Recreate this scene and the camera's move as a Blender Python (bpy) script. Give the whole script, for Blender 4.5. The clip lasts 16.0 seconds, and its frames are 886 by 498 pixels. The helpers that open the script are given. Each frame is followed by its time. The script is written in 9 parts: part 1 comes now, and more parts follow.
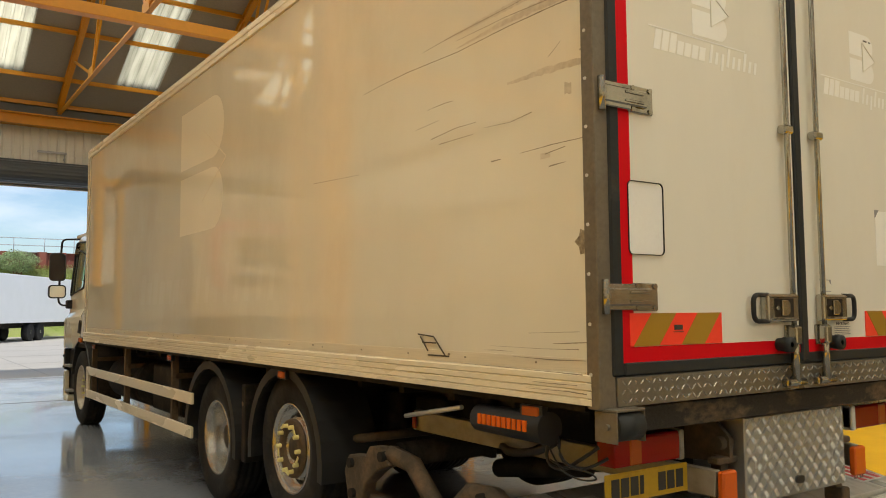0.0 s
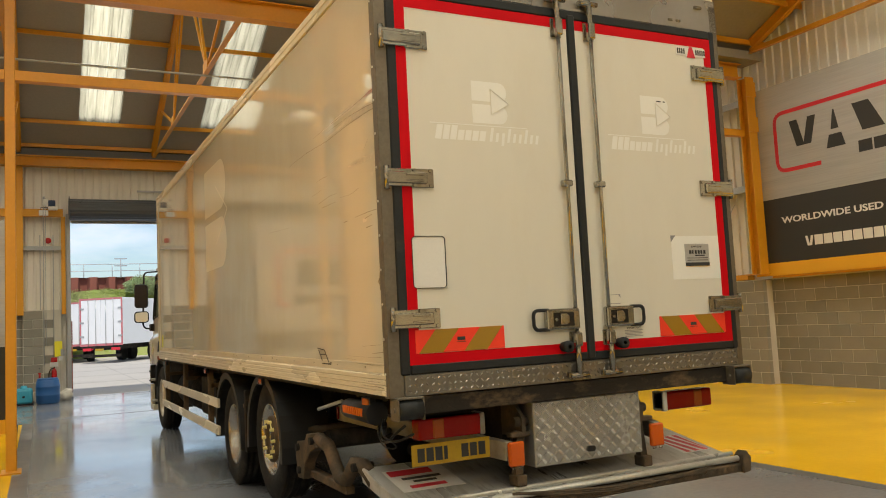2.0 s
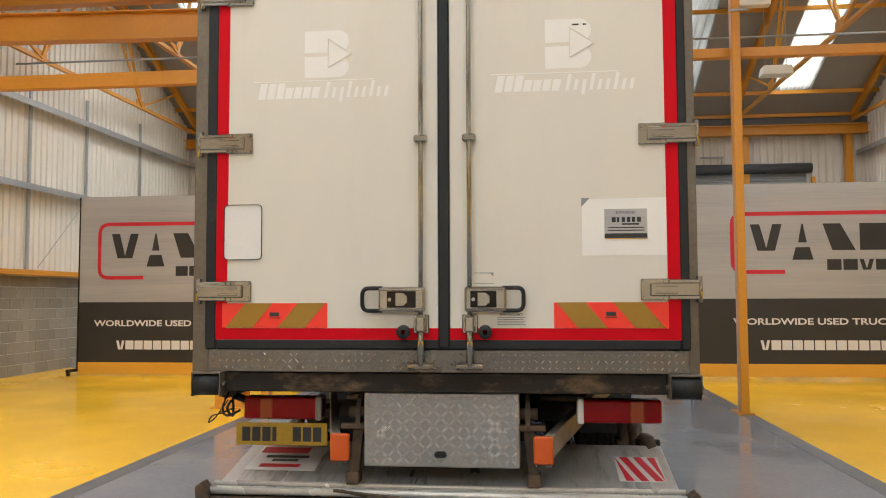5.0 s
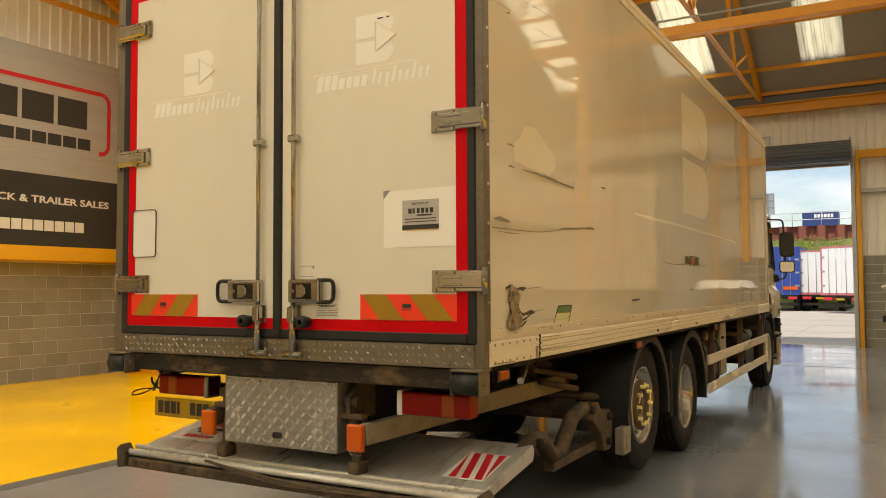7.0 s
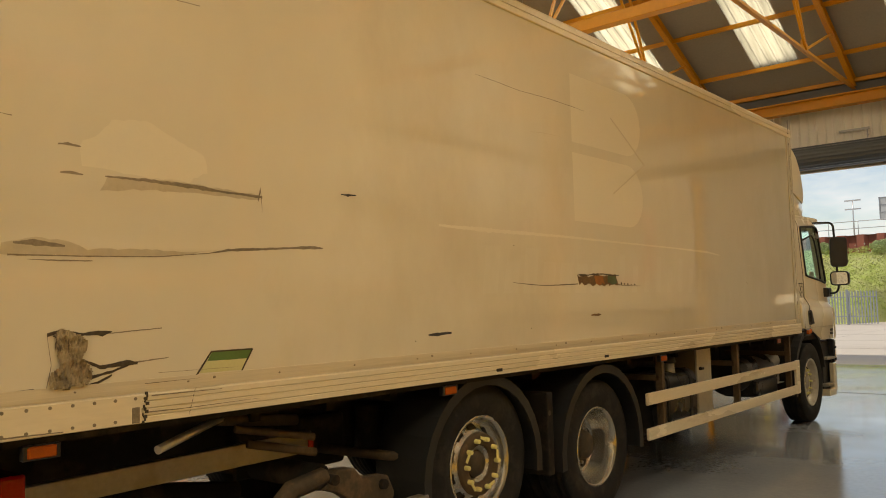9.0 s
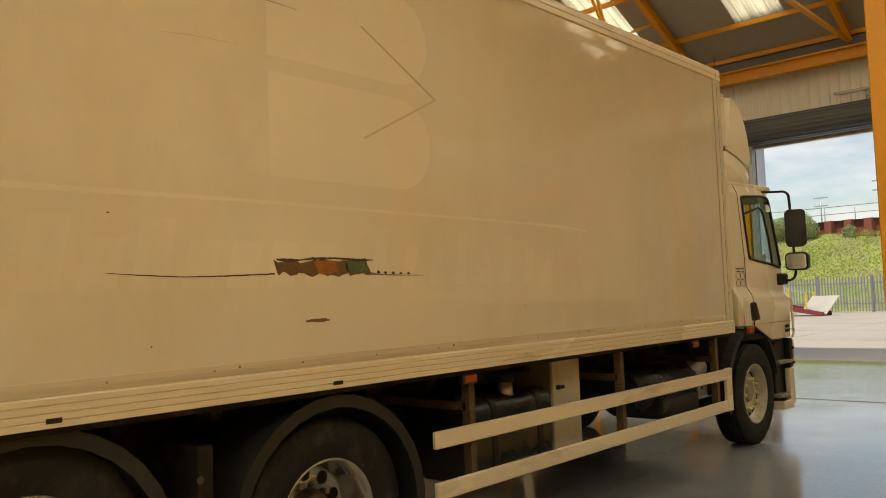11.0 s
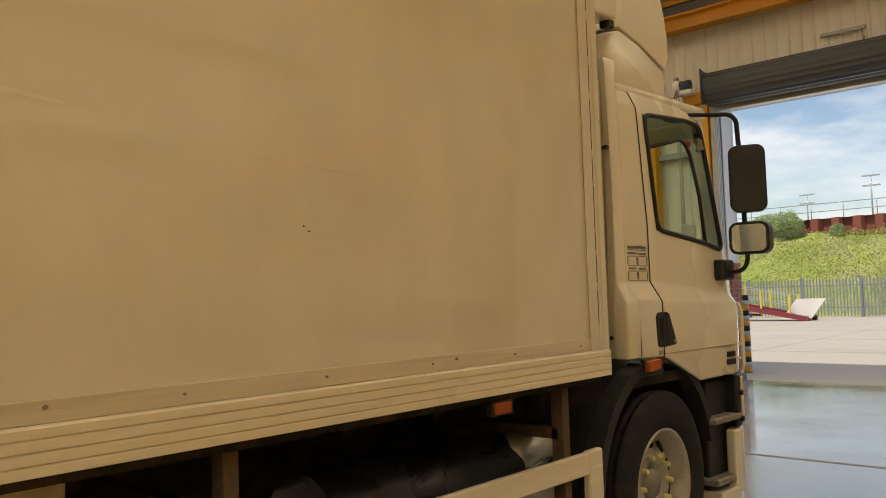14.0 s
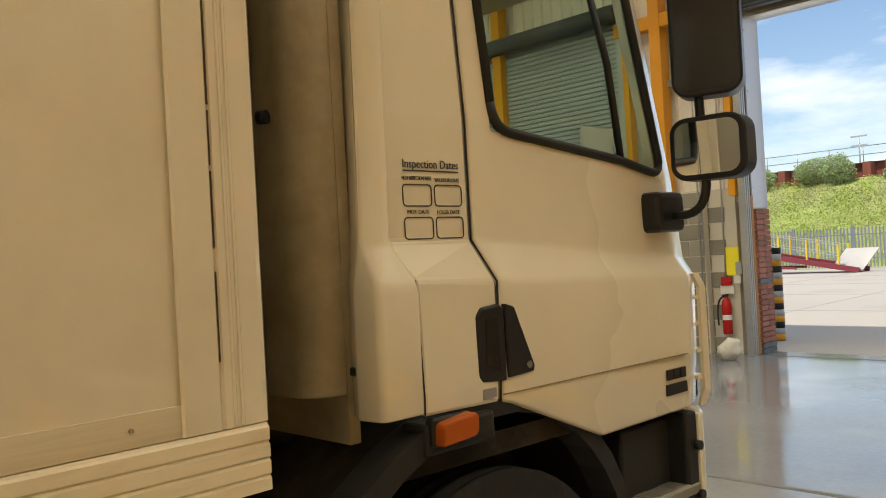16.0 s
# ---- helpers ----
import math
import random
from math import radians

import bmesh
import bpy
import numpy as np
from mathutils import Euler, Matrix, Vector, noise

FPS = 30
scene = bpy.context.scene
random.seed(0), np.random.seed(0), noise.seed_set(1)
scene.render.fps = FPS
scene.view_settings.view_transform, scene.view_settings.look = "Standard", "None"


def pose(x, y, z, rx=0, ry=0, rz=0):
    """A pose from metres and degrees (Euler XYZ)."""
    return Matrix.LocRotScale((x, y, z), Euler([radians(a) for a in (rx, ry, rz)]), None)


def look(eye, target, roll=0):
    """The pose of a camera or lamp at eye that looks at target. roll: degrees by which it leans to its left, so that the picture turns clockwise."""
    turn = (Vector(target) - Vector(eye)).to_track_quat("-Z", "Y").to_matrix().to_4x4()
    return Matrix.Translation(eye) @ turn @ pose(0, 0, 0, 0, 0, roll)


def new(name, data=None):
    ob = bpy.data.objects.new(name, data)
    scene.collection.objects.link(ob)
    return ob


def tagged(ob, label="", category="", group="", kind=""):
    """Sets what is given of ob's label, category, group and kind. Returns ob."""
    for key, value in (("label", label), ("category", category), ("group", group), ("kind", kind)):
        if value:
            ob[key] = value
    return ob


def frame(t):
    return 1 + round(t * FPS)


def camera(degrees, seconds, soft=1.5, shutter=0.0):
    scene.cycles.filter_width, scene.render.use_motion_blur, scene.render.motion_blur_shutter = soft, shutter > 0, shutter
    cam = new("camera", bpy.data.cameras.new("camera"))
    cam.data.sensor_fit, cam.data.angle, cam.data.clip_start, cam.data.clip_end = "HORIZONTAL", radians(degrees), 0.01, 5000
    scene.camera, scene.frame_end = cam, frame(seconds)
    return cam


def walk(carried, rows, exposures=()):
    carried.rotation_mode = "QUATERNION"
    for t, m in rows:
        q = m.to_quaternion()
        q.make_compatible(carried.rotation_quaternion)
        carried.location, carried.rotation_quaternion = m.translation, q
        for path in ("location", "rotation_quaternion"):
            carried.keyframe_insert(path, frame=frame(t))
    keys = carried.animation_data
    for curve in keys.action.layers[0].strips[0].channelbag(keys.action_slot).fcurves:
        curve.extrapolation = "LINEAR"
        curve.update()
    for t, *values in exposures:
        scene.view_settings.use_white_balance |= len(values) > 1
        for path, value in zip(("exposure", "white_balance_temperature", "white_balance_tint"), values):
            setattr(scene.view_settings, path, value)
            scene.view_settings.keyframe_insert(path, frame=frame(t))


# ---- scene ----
cam = camera(57.6, 16.0, 1.0)
EXPOSURES = [(0, -0.26, 6200, 9), (1.5, -0.24, 6300, 9), (2.5, -0.28, 6550, 10), (3.0, -0.22, 6800, 10), (4.2, -0.1, 6000, 14), (5.5, 0.07, 5200, 18), (6.0, -0.12, 6700, 11), (6.5, -0.1, 7200, 12), (8, -0.2, 7300, 12), (9.5, -0.33, 7500, 12), (10, -0.33, 7500, 12), (12.5, -0.2, 7400, 11), (13.5, -0.22, 7300, 12), (14.5, -0.26, 7000, 11), (15.5, -0.26, 6700, 10), (16, 0.0, 6700, 10)]
DOOR_WATTS = 20
ROOF_WATTS, ROOF_TINT = 124, (1.0, 0.93, 0.74)
PATH = [
    (0, (-3.507, -2.172, 1.543), (-2.371, -0.534, 1.697), -0.4),
    (0.5, (-3.586, -2.794, 1.544), (-2.478, -1.136, 1.698), -1.4),
    (1, (-3.593, -3.331, 1.575), (-2.528, -1.645, 1.735), -2.2),
    (1.5, (-3.38, -3.787, 1.58), (-2.384, -2.06, 1.743), -2.6),
    (2, (-2.977, -4.063, 1.589), (-2.082, -2.283, 1.76), -2.9),
    (2.5, (-2.443, -4.318, 1.587), (-1.685, -2.475, 1.769), -2.7),
    (3, (-1.827, -4.37, 1.57), (-1.242, -2.468, 1.772), -2.4),
    (3.2, (-1.58, -4.356, 1.585), (-1.071, -2.433, 1.79), -2.2),
    (5.5, (1.108, -4.058, 1.549), (0.682, -2.106, 1.643), -0.1),
    (6, (1.795, -3.959, 1.544), (1.156, -2.065, 1.624), -0.2),
    (6.5, (2.425, -3.731, 1.573), (1.596, -1.913, 1.655), -0.2),
    (7, (3.014, -3.423, 1.564), (2.028, -1.685, 1.659), -0.3),
    (7.5, (3.494, -3.009, 1.586), (2.391, -1.345, 1.702), -0.4),
    (8, (3.942, -2.474, 1.601), (2.753, -0.872, 1.739), -0.7),
    (8.5, (4.21, -1.833, 1.602), (2.962, -0.278, 1.755), -1.2),
    (9, (4.397, -1.118, 1.623), (3.112, 0.408, 1.766), -1.5),
    (9.5, (4.46, -0.374, 1.649), (3.155, 1.137, 1.768), -1.7),
    (10, (4.532, 0.38, 1.647), (3.211, 1.878, 1.756), -2.1),
    (12.3, (4.184, 3.718, 1.58), (2.811, 5.166, 1.718), -1.6),
    (12.5, (4.085, 4.034, 1.604), (2.711, 5.48, 1.742), -1.5),
    (13, (3.86, 4.745, 1.594), (2.493, 6.199, 1.726), -1.6),
    (13.5, (3.555, 5.399, 1.578), (2.204, 6.868, 1.704), -1.6),
    (14, (3.261, 6.057, 1.566), (1.934, 7.548, 1.687), -1.8),
    (14.5, (2.931, 6.679, 1.587), (1.625, 8.189, 1.705), -2.4),
    (15, (2.713, 7.326, 1.587), (1.412, 8.841, 1.699), -2.8),
    (15.5, (2.58, 7.951, 1.593), (1.249, 9.442, 1.674), -2.9),
    (16, (2.556, 8.625, 1.578), (1.145, 10.042, 1.599), -3.2),
]
walk(cam, [(t, look(eye, target, roll)) for t, eye, target, roll in PATH], EXPOSURES)

# ---- world and light ----
world = bpy.data.worlds.new("sky")
scene.world = world
world.use_nodes = True
_n = world.node_tree.nodes
_l = world.node_tree.links
_sky = _n.new("ShaderNodeTexSky")
_sky.sky_type = "NISHITA"
_sky.sun_disc = False
_sky.sun_elevation = radians(62)
_sky.sun_rotation = radians(188)
_tc = _n.new("ShaderNodeTexCoord")
_mp = _n.new("ShaderNodeMapping")
_mp.inputs["Scale"].default_value = (1.0, 1.0, 3.2)
_l.new(_tc.outputs["Generated"], _mp.inputs[0])
_cl = _n.new("ShaderNodeTexNoise")
_cl.inputs["Scale"].default_value = 4.0
_cl.inputs["Detail"].default_value = 7
_cl.inputs["Roughness"].default_value = 0.55
_l.new(_mp.outputs[0], _cl.inputs[0])
_cr = _n.new("ShaderNodeValToRGB")
_cr.color_ramp.elements[0].position, _cr.color_ramp.elements[1].position = 0.46, 0.72
_l.new(_cl.outputs[0], _cr.inputs[0])
_mx = _n.new("ShaderNodeMix")
_mx.data_type = "RGBA"
_l.new(_cr.outputs[0], _mx.inputs[0])
_hs = _n.new("ShaderNodeHueSaturation")
_hs.inputs["Saturation"].default_value = 1.08
_l.new(_sky.outputs[0], _hs.inputs["Color"])
_l.new(_hs.outputs[0], _mx.inputs[6])
_mx.inputs[7].default_value = (7.3, 7.6, 8.1, 1)
_l.new(_mx.outputs[2], _n["Background"].inputs[0])
_n["Background"].inputs[1].default_value = 0.17

sun = new("sun", bpy.data.lights.new("sun", "SUN"))
sun.data.energy, sun.data.angle, sun.data.color = 3.9, radians(0.6), (1.0, 0.95, 0.86)
sun.matrix_world = look((0, 0, 50), (4.0, 27.0, 0.0))

# daylight of the yard and sky in the open doorway
door_light = new("door_daylight", bpy.data.lights.new("door_daylight", "AREA"))
door_light.data.shape, door_light.data.size, door_light.data.size_y = "RECTANGLE", 4.1, 4.6
door_light.data.energy, door_light.data.color = DOOR_WATTS, (0.6, 0.8, 1.0)
door_light.matrix_world = Matrix.Translation((-0.13, 19.95, 2.4)) @ Matrix.Rotation(radians(-90), 4, "X")

# ---- materials ----


def material(name, base, rough=0.5, metal=0.0, vary=0.12, scale=6.0, fine=60.0, bump=0.05, stretch=(1, 1, 1), dirt=None, dirt_at=(0.55, 0.75), dirt_scale=1.2, coat=0.0, per_piece=0.0, rough_vary=0.1, islands=False, bump_size=0.01, spec=0.5, coat_rough=0.06):
    """A painted, cast or worn surface: tint varied at two sizes, grain bump, and blotches of dirt."""
    m = bpy.data.materials.new(name)
    m.use_nodes = True
    n, l = m.node_tree.nodes, m.node_tree.links
    p = n["Principled BSDF"]
    p.inputs["Roughness"].default_value, p.inputs["Metallic"].default_value = rough, metal
    p.inputs["Coat Weight"].default_value = coat
    p.inputs["Specular IOR Level"].default_value = spec
    p.inputs["Coat Roughness"].default_value = coat_rough
    tc = n.new("ShaderNodeTexCoord")
    mp = n.new("ShaderNodeMapping")
    mp.inputs["Scale"].default_value = stretch
    l.new(tc.outputs["Object"], mp.inputs[0])
    big = n.new("ShaderNodeTexNoise")
    big.inputs["Scale"].default_value, big.inputs["Detail"].default_value = scale * 0.2, 5
    small = n.new("ShaderNodeTexNoise")
    small.inputs["Scale"].default_value, small.inputs["Detail"].default_value = fine, 3
    for t in (big, small):
        l.new(mp.outputs[0], t.inputs[0])
    mix = n.new("ShaderNodeMix")
    mix.inputs[0].default_value = 0.4
    l.new(big.outputs[0], mix.inputs[2])
    l.new(small.outputs[0], mix.inputs[3])
    hsv = n.new("ShaderNodeHueSaturation")
    hsv.inputs["Color"].default_value = (*base, 1)
    rng = n.new("ShaderNodeMapRange")
    rng.inputs[1].default_value, rng.inputs[2].default_value = 0.3, 0.7
    rng.inputs[3].default_value, rng.inputs[4].default_value = 1 - vary, 1 + vary
    l.new(mix.outputs[0], rng.inputs[0])
    value = rng.outputs[0]
    if per_piece:
        if islands:
            info = n.new("ShaderNodeNewGeometry")
            pick = info.outputs["Random Per Island"]
        else:
            info = n.new("ShaderNodeObjectInfo")
            pick = info.outputs["Random"]
        r2 = n.new("ShaderNodeMapRange")
        r2.inputs[3].default_value, r2.inputs[4].default_value = 1 - per_piece, 1 + per_piece
        l.new(pick, r2.inputs[0])
        mul = n.new("ShaderNodeMath")
        mul.operation = "MULTIPLY"
        l.new(value, mul.inputs[0])
        l.new(r2.outputs[0], mul.inputs[1])
        value = mul.outputs[0]
    l.new(value, hsv.inputs["Value"])
    colour = hsv.outputs[0]
    if dirt:
        dn = n.new("ShaderNodeTexNoise")
        dn.inputs["Scale"].default_value, dn.inputs["Detail"].default_value, dn.inputs["Roughness"].default_value = dirt_scale, 8, 0.65
        l.new(mp.outputs[0], dn.inputs[0])
        dr = n.new("ShaderNodeMapRange")
        dr.inputs[1].default_value, dr.inputs[2].default_value = dirt_at
        l.new(dn.outputs[0], dr.inputs[0])
        dm = n.new("ShaderNodeMix")
        dm.data_type = "RGBA"
        l.new(dr.outputs[0], dm.inputs[0])
        l.new(colour, dm.inputs[6])
        dm.inputs[7].default_value = (*dirt, 1)
        colour = dm.outputs[2]
    l.new(colour, p.inputs["Base Color"])
    if rough_vary:
        rr = n.new("ShaderNodeMapRange")
        rr.inputs[1].default_value, rr.inputs[2].default_value = 0.3, 0.7
        rr.inputs[3].default_value, rr.inputs[4].default_value = max(0.02, rough - rough_vary), min(1, rough + rough_vary)
        l.new(big.outputs[0], rr.inputs[0])
        l.new(rr.outputs[0], p.inputs["Roughness"])
    if bump:
        b = n.new("ShaderNodeBump")
        b.inputs["Strength"].default_value, b.inputs["Distance"].default_value = bump, bump_size
        l.new(small.outputs[0], b.inputs["Height"])
        l.new(b.outputs[0], p.inputs["Normal"])
    return m


def glass(name, tint=(0.85, 0.95, 0.9), rough=0.0):
    m = bpy.data.materials.new(name)
    m.use_nodes = True
    p = m.node_tree.nodes["Principled BSDF"]
    p.inputs["Base Color"].default_value = (*tint, 1)
    p.inputs["Transmission Weight"].default_value = 1
    p.inputs["Roughness"].default_value = rough
    p.inputs["IOR"].default_value = 1.1
    return m


ORANGE = material("orange_steel_paint", (0.62, 0.275, 0.009), 0.42, vary=0.08, fine=25, bump=0.03, dirt=(0.3, 0.12, 0.02), dirt_at=(0.66, 0.85))
CLAD = material("cream_cladding", (0.74, 0.70, 0.61), 0.5, vary=0.05, scale=2, stretch=(1, 1, 0.25), dirt=(0.42, 0.36, 0.27), dirt_at=(0.6, 0.9))
GALV = material("galvanised_steel", (0.42, 0.43, 0.43), 0.42, 0.6, vary=0.15, fine=30)
BLOCK = material("concrete_block", (0.255, 0.235, 0.19), 0.9, vary=0.12, scale=8, fine=120, bump=0.5, per_piece=0.13, rough_vary=0)
MORTAR = material("mortar", (0.58, 0.54, 0.45), 0.95, vary=0.1, fine=150, bump=0.4, rough_vary=0)
LINING = material("roof_lining_board", (0.30, 0.275, 0.23), 0.7, vary=0.09, scale=1.2, fine=20, bump=0.05)
FLOOR = material("grey_floor_paint", (0.18, 0.188, 0.206), 0.12, vary=0.16, scale=3, fine=22, bump=0.035, dirt=(0.26, 0.26, 0.255), dirt_at=(0.52, 0.9), dirt_scale=0.7, rough_vary=0.12)
YELLOW = material("yellow_floor_paint", (0.80, 0.455, 0.004), 0.2, spec=0.3, vary=0.06, scale=3, fine=14, bump=0.02, dirt=(0.80, 0.50, 0.03), dirt_at=(0.5, 0.95), dirt_scale=0.5)
BORDER = material("dark_grey_floor_line", (0.10, 0.10, 0.10), 0.4, vary=0.15, dirt=(0.2, 0.2, 0.19))
CONCRETE = material("yard_concrete", (0.47, 0.425, 0.36), 0.9, vary=0.08, scale=0.8, fine=30, bump=0.1, dirt=(0.36, 0.32, 0.27), dirt_at=(0.55, 0.8), dirt_scale=0.25)
JOINT = material("joint_filler", (0.12, 0.12, 0.12), 0.8)
DARK = material("dark_shutter_steel", (0.075, 0.08, 0.085), 0.35, 0.4, vary=0.1, bump=0.02)
SHUTTER = material("grey_shutter_slats", (0.33, 0.36, 0.37), 0.4, 0.3, vary=0.06)
WHITE = material("white_paint", (0.78, 0.76, 0.70), 0.4, vary=0.05)
BLACK = material("black_plastic", (0.014, 0.014, 0.015), 0.45, spec=0.35, vary=0.15, fine=90, bump=0.06)
RUBBER = material("tyre_rubber", (0.022, 0.021, 0.02), 0.75, spec=0.15, vary=0.2, fine=40, bump=0.15, dirt=(0.06, 0.052, 0.042), dirt_at=(0.5, 0.8), dirt_scale=5)


def rooflight_material():
    m = bpy.data.materials.new("translucent_rooflight")
    m.use_nodes = True
    n, l = m.node_tree.nodes, m.node_tree.links
    p = n["Principled BSDF"]
    out = n["Material Output"]
    tr = n.new("ShaderNodeBsdfTranslucent")
    w = n.new("ShaderNodeTexNoise")
    w.inputs["Scale"].default_value = 1.5
    mp = n.new("ShaderNodeMapping")
    tc = n.new("ShaderNodeTexCoord")
    mp.inputs["Scale"].default_value = (5, 0.5, 0.5)
    l.new(tc.outputs["Object"], mp.inputs[0])
    l.new(mp.outputs[0], w.inputs[0])
    r = n.new("ShaderNodeValToRGB")
    r.color_ramp.elements[0].color, r.color_ramp.elements[1].color = (0.12, 0.117, 0.10, 1), (0.21, 0.207, 0.185, 1)
    r.color_ramp.elements[0].position, r.color_ramp.elements[1].position = 0.3, 0.65
    l.new(w.outputs[0], r.inputs[0])
    l.new(r.outputs[0], tr.inputs[0])
    l.new(r.outputs[0], p.inputs["Base Color"])
    mx = n.new("ShaderNodeMixShader")
    mx.inputs[0].default_value = 0.8
    l.new(p.outputs[0], mx.inputs[1])
    l.new(tr.outputs[0], mx.inputs[2])
    l.new(mx.outputs[0], out.inputs[0])
    return m


ROOFLIGHT = rooflight_material()

# ---- mesh helpers ----


def box(bm, x0, x1, y0, y1, z0, z1, bevel=0.0, m=None):
    """An axis-aligned box, its edges chamfered, laid through m."""
    t = bmesh.new()
    bmesh.ops.create_cube(t, size=1)
    bmesh.ops.transform(t, verts=t.verts, matrix=Matrix.Translation(((x0 + x1) / 2, (y0 + y1) / 2, (z0 + z1) / 2)) @ Matrix.Diagonal((abs(x1 - x0), abs(y1 - y0), abs(z1 - z0), 1)))
    if bevel:
        bmesh.ops.bevel(t, geom=t.edges[:], offset=bevel, segments=2 if bevel > 0.008 else 1, affect="EDGES", profile=0.5)
    merge(bm, t, m)


def merge(bm, t, m=None):
    if m is not None:
        bmesh.ops.transform(t, verts=t.verts, matrix=m)
    idx = {v: bm.verts.new(v.co) for v in t.verts}
    for f in t.faces:
        try:
            bm.faces.new([idx[v] for v in f.verts]).smooth = f.smooth
        except ValueError:
            pass
    t.free()


def rod(bm, a, b, r, n=10, r2=None, caps=True):
    """A round bar from a to b."""
    a, b = Vector(a), Vector(b)
    t = bmesh.new()
    bmesh.ops.create_cone(t, cap_ends=caps, segments=n, radius1=r, radius2=r if r2 is None else r2, depth=(b - a).length)
    for f in t.faces:
        f.smooth = len(f.verts) == 4
    merge(bm, t, Matrix.Translation((a + b) / 2) @ (b - a).to_track_quat("Z", "Y").to_matrix().to_4x4())


def bar(bm, a, b, w, h, up=(0, 0, 1), bevel=0.0):
    """A flat bar of width w and height h between a and b."""
    a, b = Vector(a), Vector(b)
    d = (b - a).normalized()
    s = d.cross(Vector(up)).normalized()
    u = s.cross(d)
    m = Matrix(((s.x, d.x, u.x, (a.x + b.x) / 2), (s.y, d.y, u.y, (a.y + b.y) / 2), (s.z, d.z, u.z, (a.z + b.z) / 2), (0, 0, 0, 1)))
    k = (b - a).length / 2
    box(bm, -w / 2, w / 2, -k, k, -h / 2, h / 2, bevel, m)


def sweep(bm, pts, r, n=8):
    """A bent tube through the points."""
    pts = [Vector(p) for p in pts]
    rings = []
    up = Vector((0.123, 0.456, 0.88)).normalized()
    for i, p in enumerate(pts):
        d = (pts[min(i + 1, len(pts) - 1)] - pts[max(i - 1, 0)]).normalized()
        s = d.cross(up).normalized()
        u = s.cross(d)
        rings.append([bm.verts.new(p + r * (math.cos(2 * math.pi * k / n) * s + math.sin(2 * math.pi * k / n) * u)) for k in range(n)])
    for a, b in zip(rings, rings[1:]):
        for k in range(n):
            bm.faces.new((a[k], a[(k + 1) % n], b[(k + 1) % n], b[k])).smooth = True
    bm.faces.new(rings[0][::-1])
    bm.faces.new(rings[-1])


def bend(a, b, c, n=6):
    """Points of a rounded corner from a by b to c."""
    a, b, c = Vector(a), Vector(b), Vector(c)
    return [((1 - t) ** 2) * a + 2 * t * (1 - t) * b + t * t * c for t in [i / n for i in range(n + 1)]]


def prism(bm, pts, axis, lo, hi, bevel=0.0):
    """An outline in two axes, pushed from lo to hi along the third."""
    t = bmesh.new()

    def at(p, d):
        return {"x": (d, p[0], p[1]), "y": (p[0], d, p[1]), "z": (p[0], p[1], d)}[axis]

    a = [t.verts.new(at(p, lo)) for p in pts]
    b = [t.verts.new(at(p, hi)) for p in pts]
    t.faces.new(a)
    t.faces.new(b[::-1])
    for i in range(len(pts)):
        j = (i + 1) % len(pts)
        t.faces.new((a[i], b[i], b[j], a[j]))
    bmesh.ops.recalc_face_normals(t, faces=t.faces[:])
    if bevel:
        bmesh.ops.bevel(t, geom=t.edges[:], offset=bevel, segments=2, affect="EDGES", profile=0.5, clamp_overlap=True)
    merge(bm, t)


def lathe(bm, profile, n=32, m=None, smooth=True):
    """A turned form: (radius, height) pairs round the z axis."""
    t = bmesh.new()
    rings = [[t.verts.new((r * math.cos(2 * math.pi * k / n), r * math.sin(2 * math.pi * k / n), z)) for k in range(n)] for r, z in profile]
    for a, b in zip(rings, rings[1:]):
        for k in range(n):
            t.faces.new((a[k], a[(k + 1) % n], b[(k + 1) % n], b[k])).smooth = smooth
    merge(bm, t, m)


def finish(name, bm, mat):
    bmesh.ops.recalc_face_normals(bm, faces=bm.faces[:])
    me = bpy.data.meshes.new(name)
    bm.to_mesh(me)
    bm.free()
    me.materials.append(mat)
    return new(name, me)


def islands(bm):
    """The loose pieces of a bmesh, each as a bmesh of its own."""
    left, out = set(bm.verts), []
    while left:
        v = next(iter(left))
        stack, found = [v], {v}
        while stack:
            for e in stack.pop().link_edges:
                for w in e.verts:
                    if w not in found:
                        found.add(w)
                        stack.append(w)
        left -= found
        out.append(found)
    made = []
    for found in sorted(out, key=lambda g: min(v.index for v in g)):
        t = bmesh.new()
        idx = {v: t.verts.new(v.co) for v in sorted(found, key=lambda v: v.index)}
        for f in sorted({f for v in found for f in v.link_faces}, key=lambda f: f.index):
            t.faces.new([idx[v] for v in f.verts]).smooth = f.smooth
        made.append(t)
    return made


def part(name, bm, mat, parent, label="", each=False):
    """One mesh under a thing; with each, one mesh for every loose piece."""
    if each:
        bm.verts.index_update()
        bm.faces.index_update()
        obs = [part(name, t, mat, parent, label) for t in islands(bm)]
        bm.free()
        return obs[0]
    ob = finish(name, bm, mat)
    ob.parent = parent
    if parent is not None:
        ob.matrix_parent_inverse = parent.matrix_world.inverted()
    return tagged(ob, label)


def thing(name, at, label, category, group="", kind=""):
    ob = new(name)
    ob.location = at
    ob.matrix_world = Matrix.Translation(at)
    ob.empty_display_size = 0.2
    return tagged(ob, label, category, group, kind)


def piece(name, me, parent, at, turn=0.0):
    """One more object on a shared mesh, placed in the world."""
    ob = new(name, me)
    ob.parent = parent
    ob.matrix_parent_inverse = parent.matrix_world.inverted()
    ob.matrix_basis = pose(*at, 0, 0, turn)
    return ob


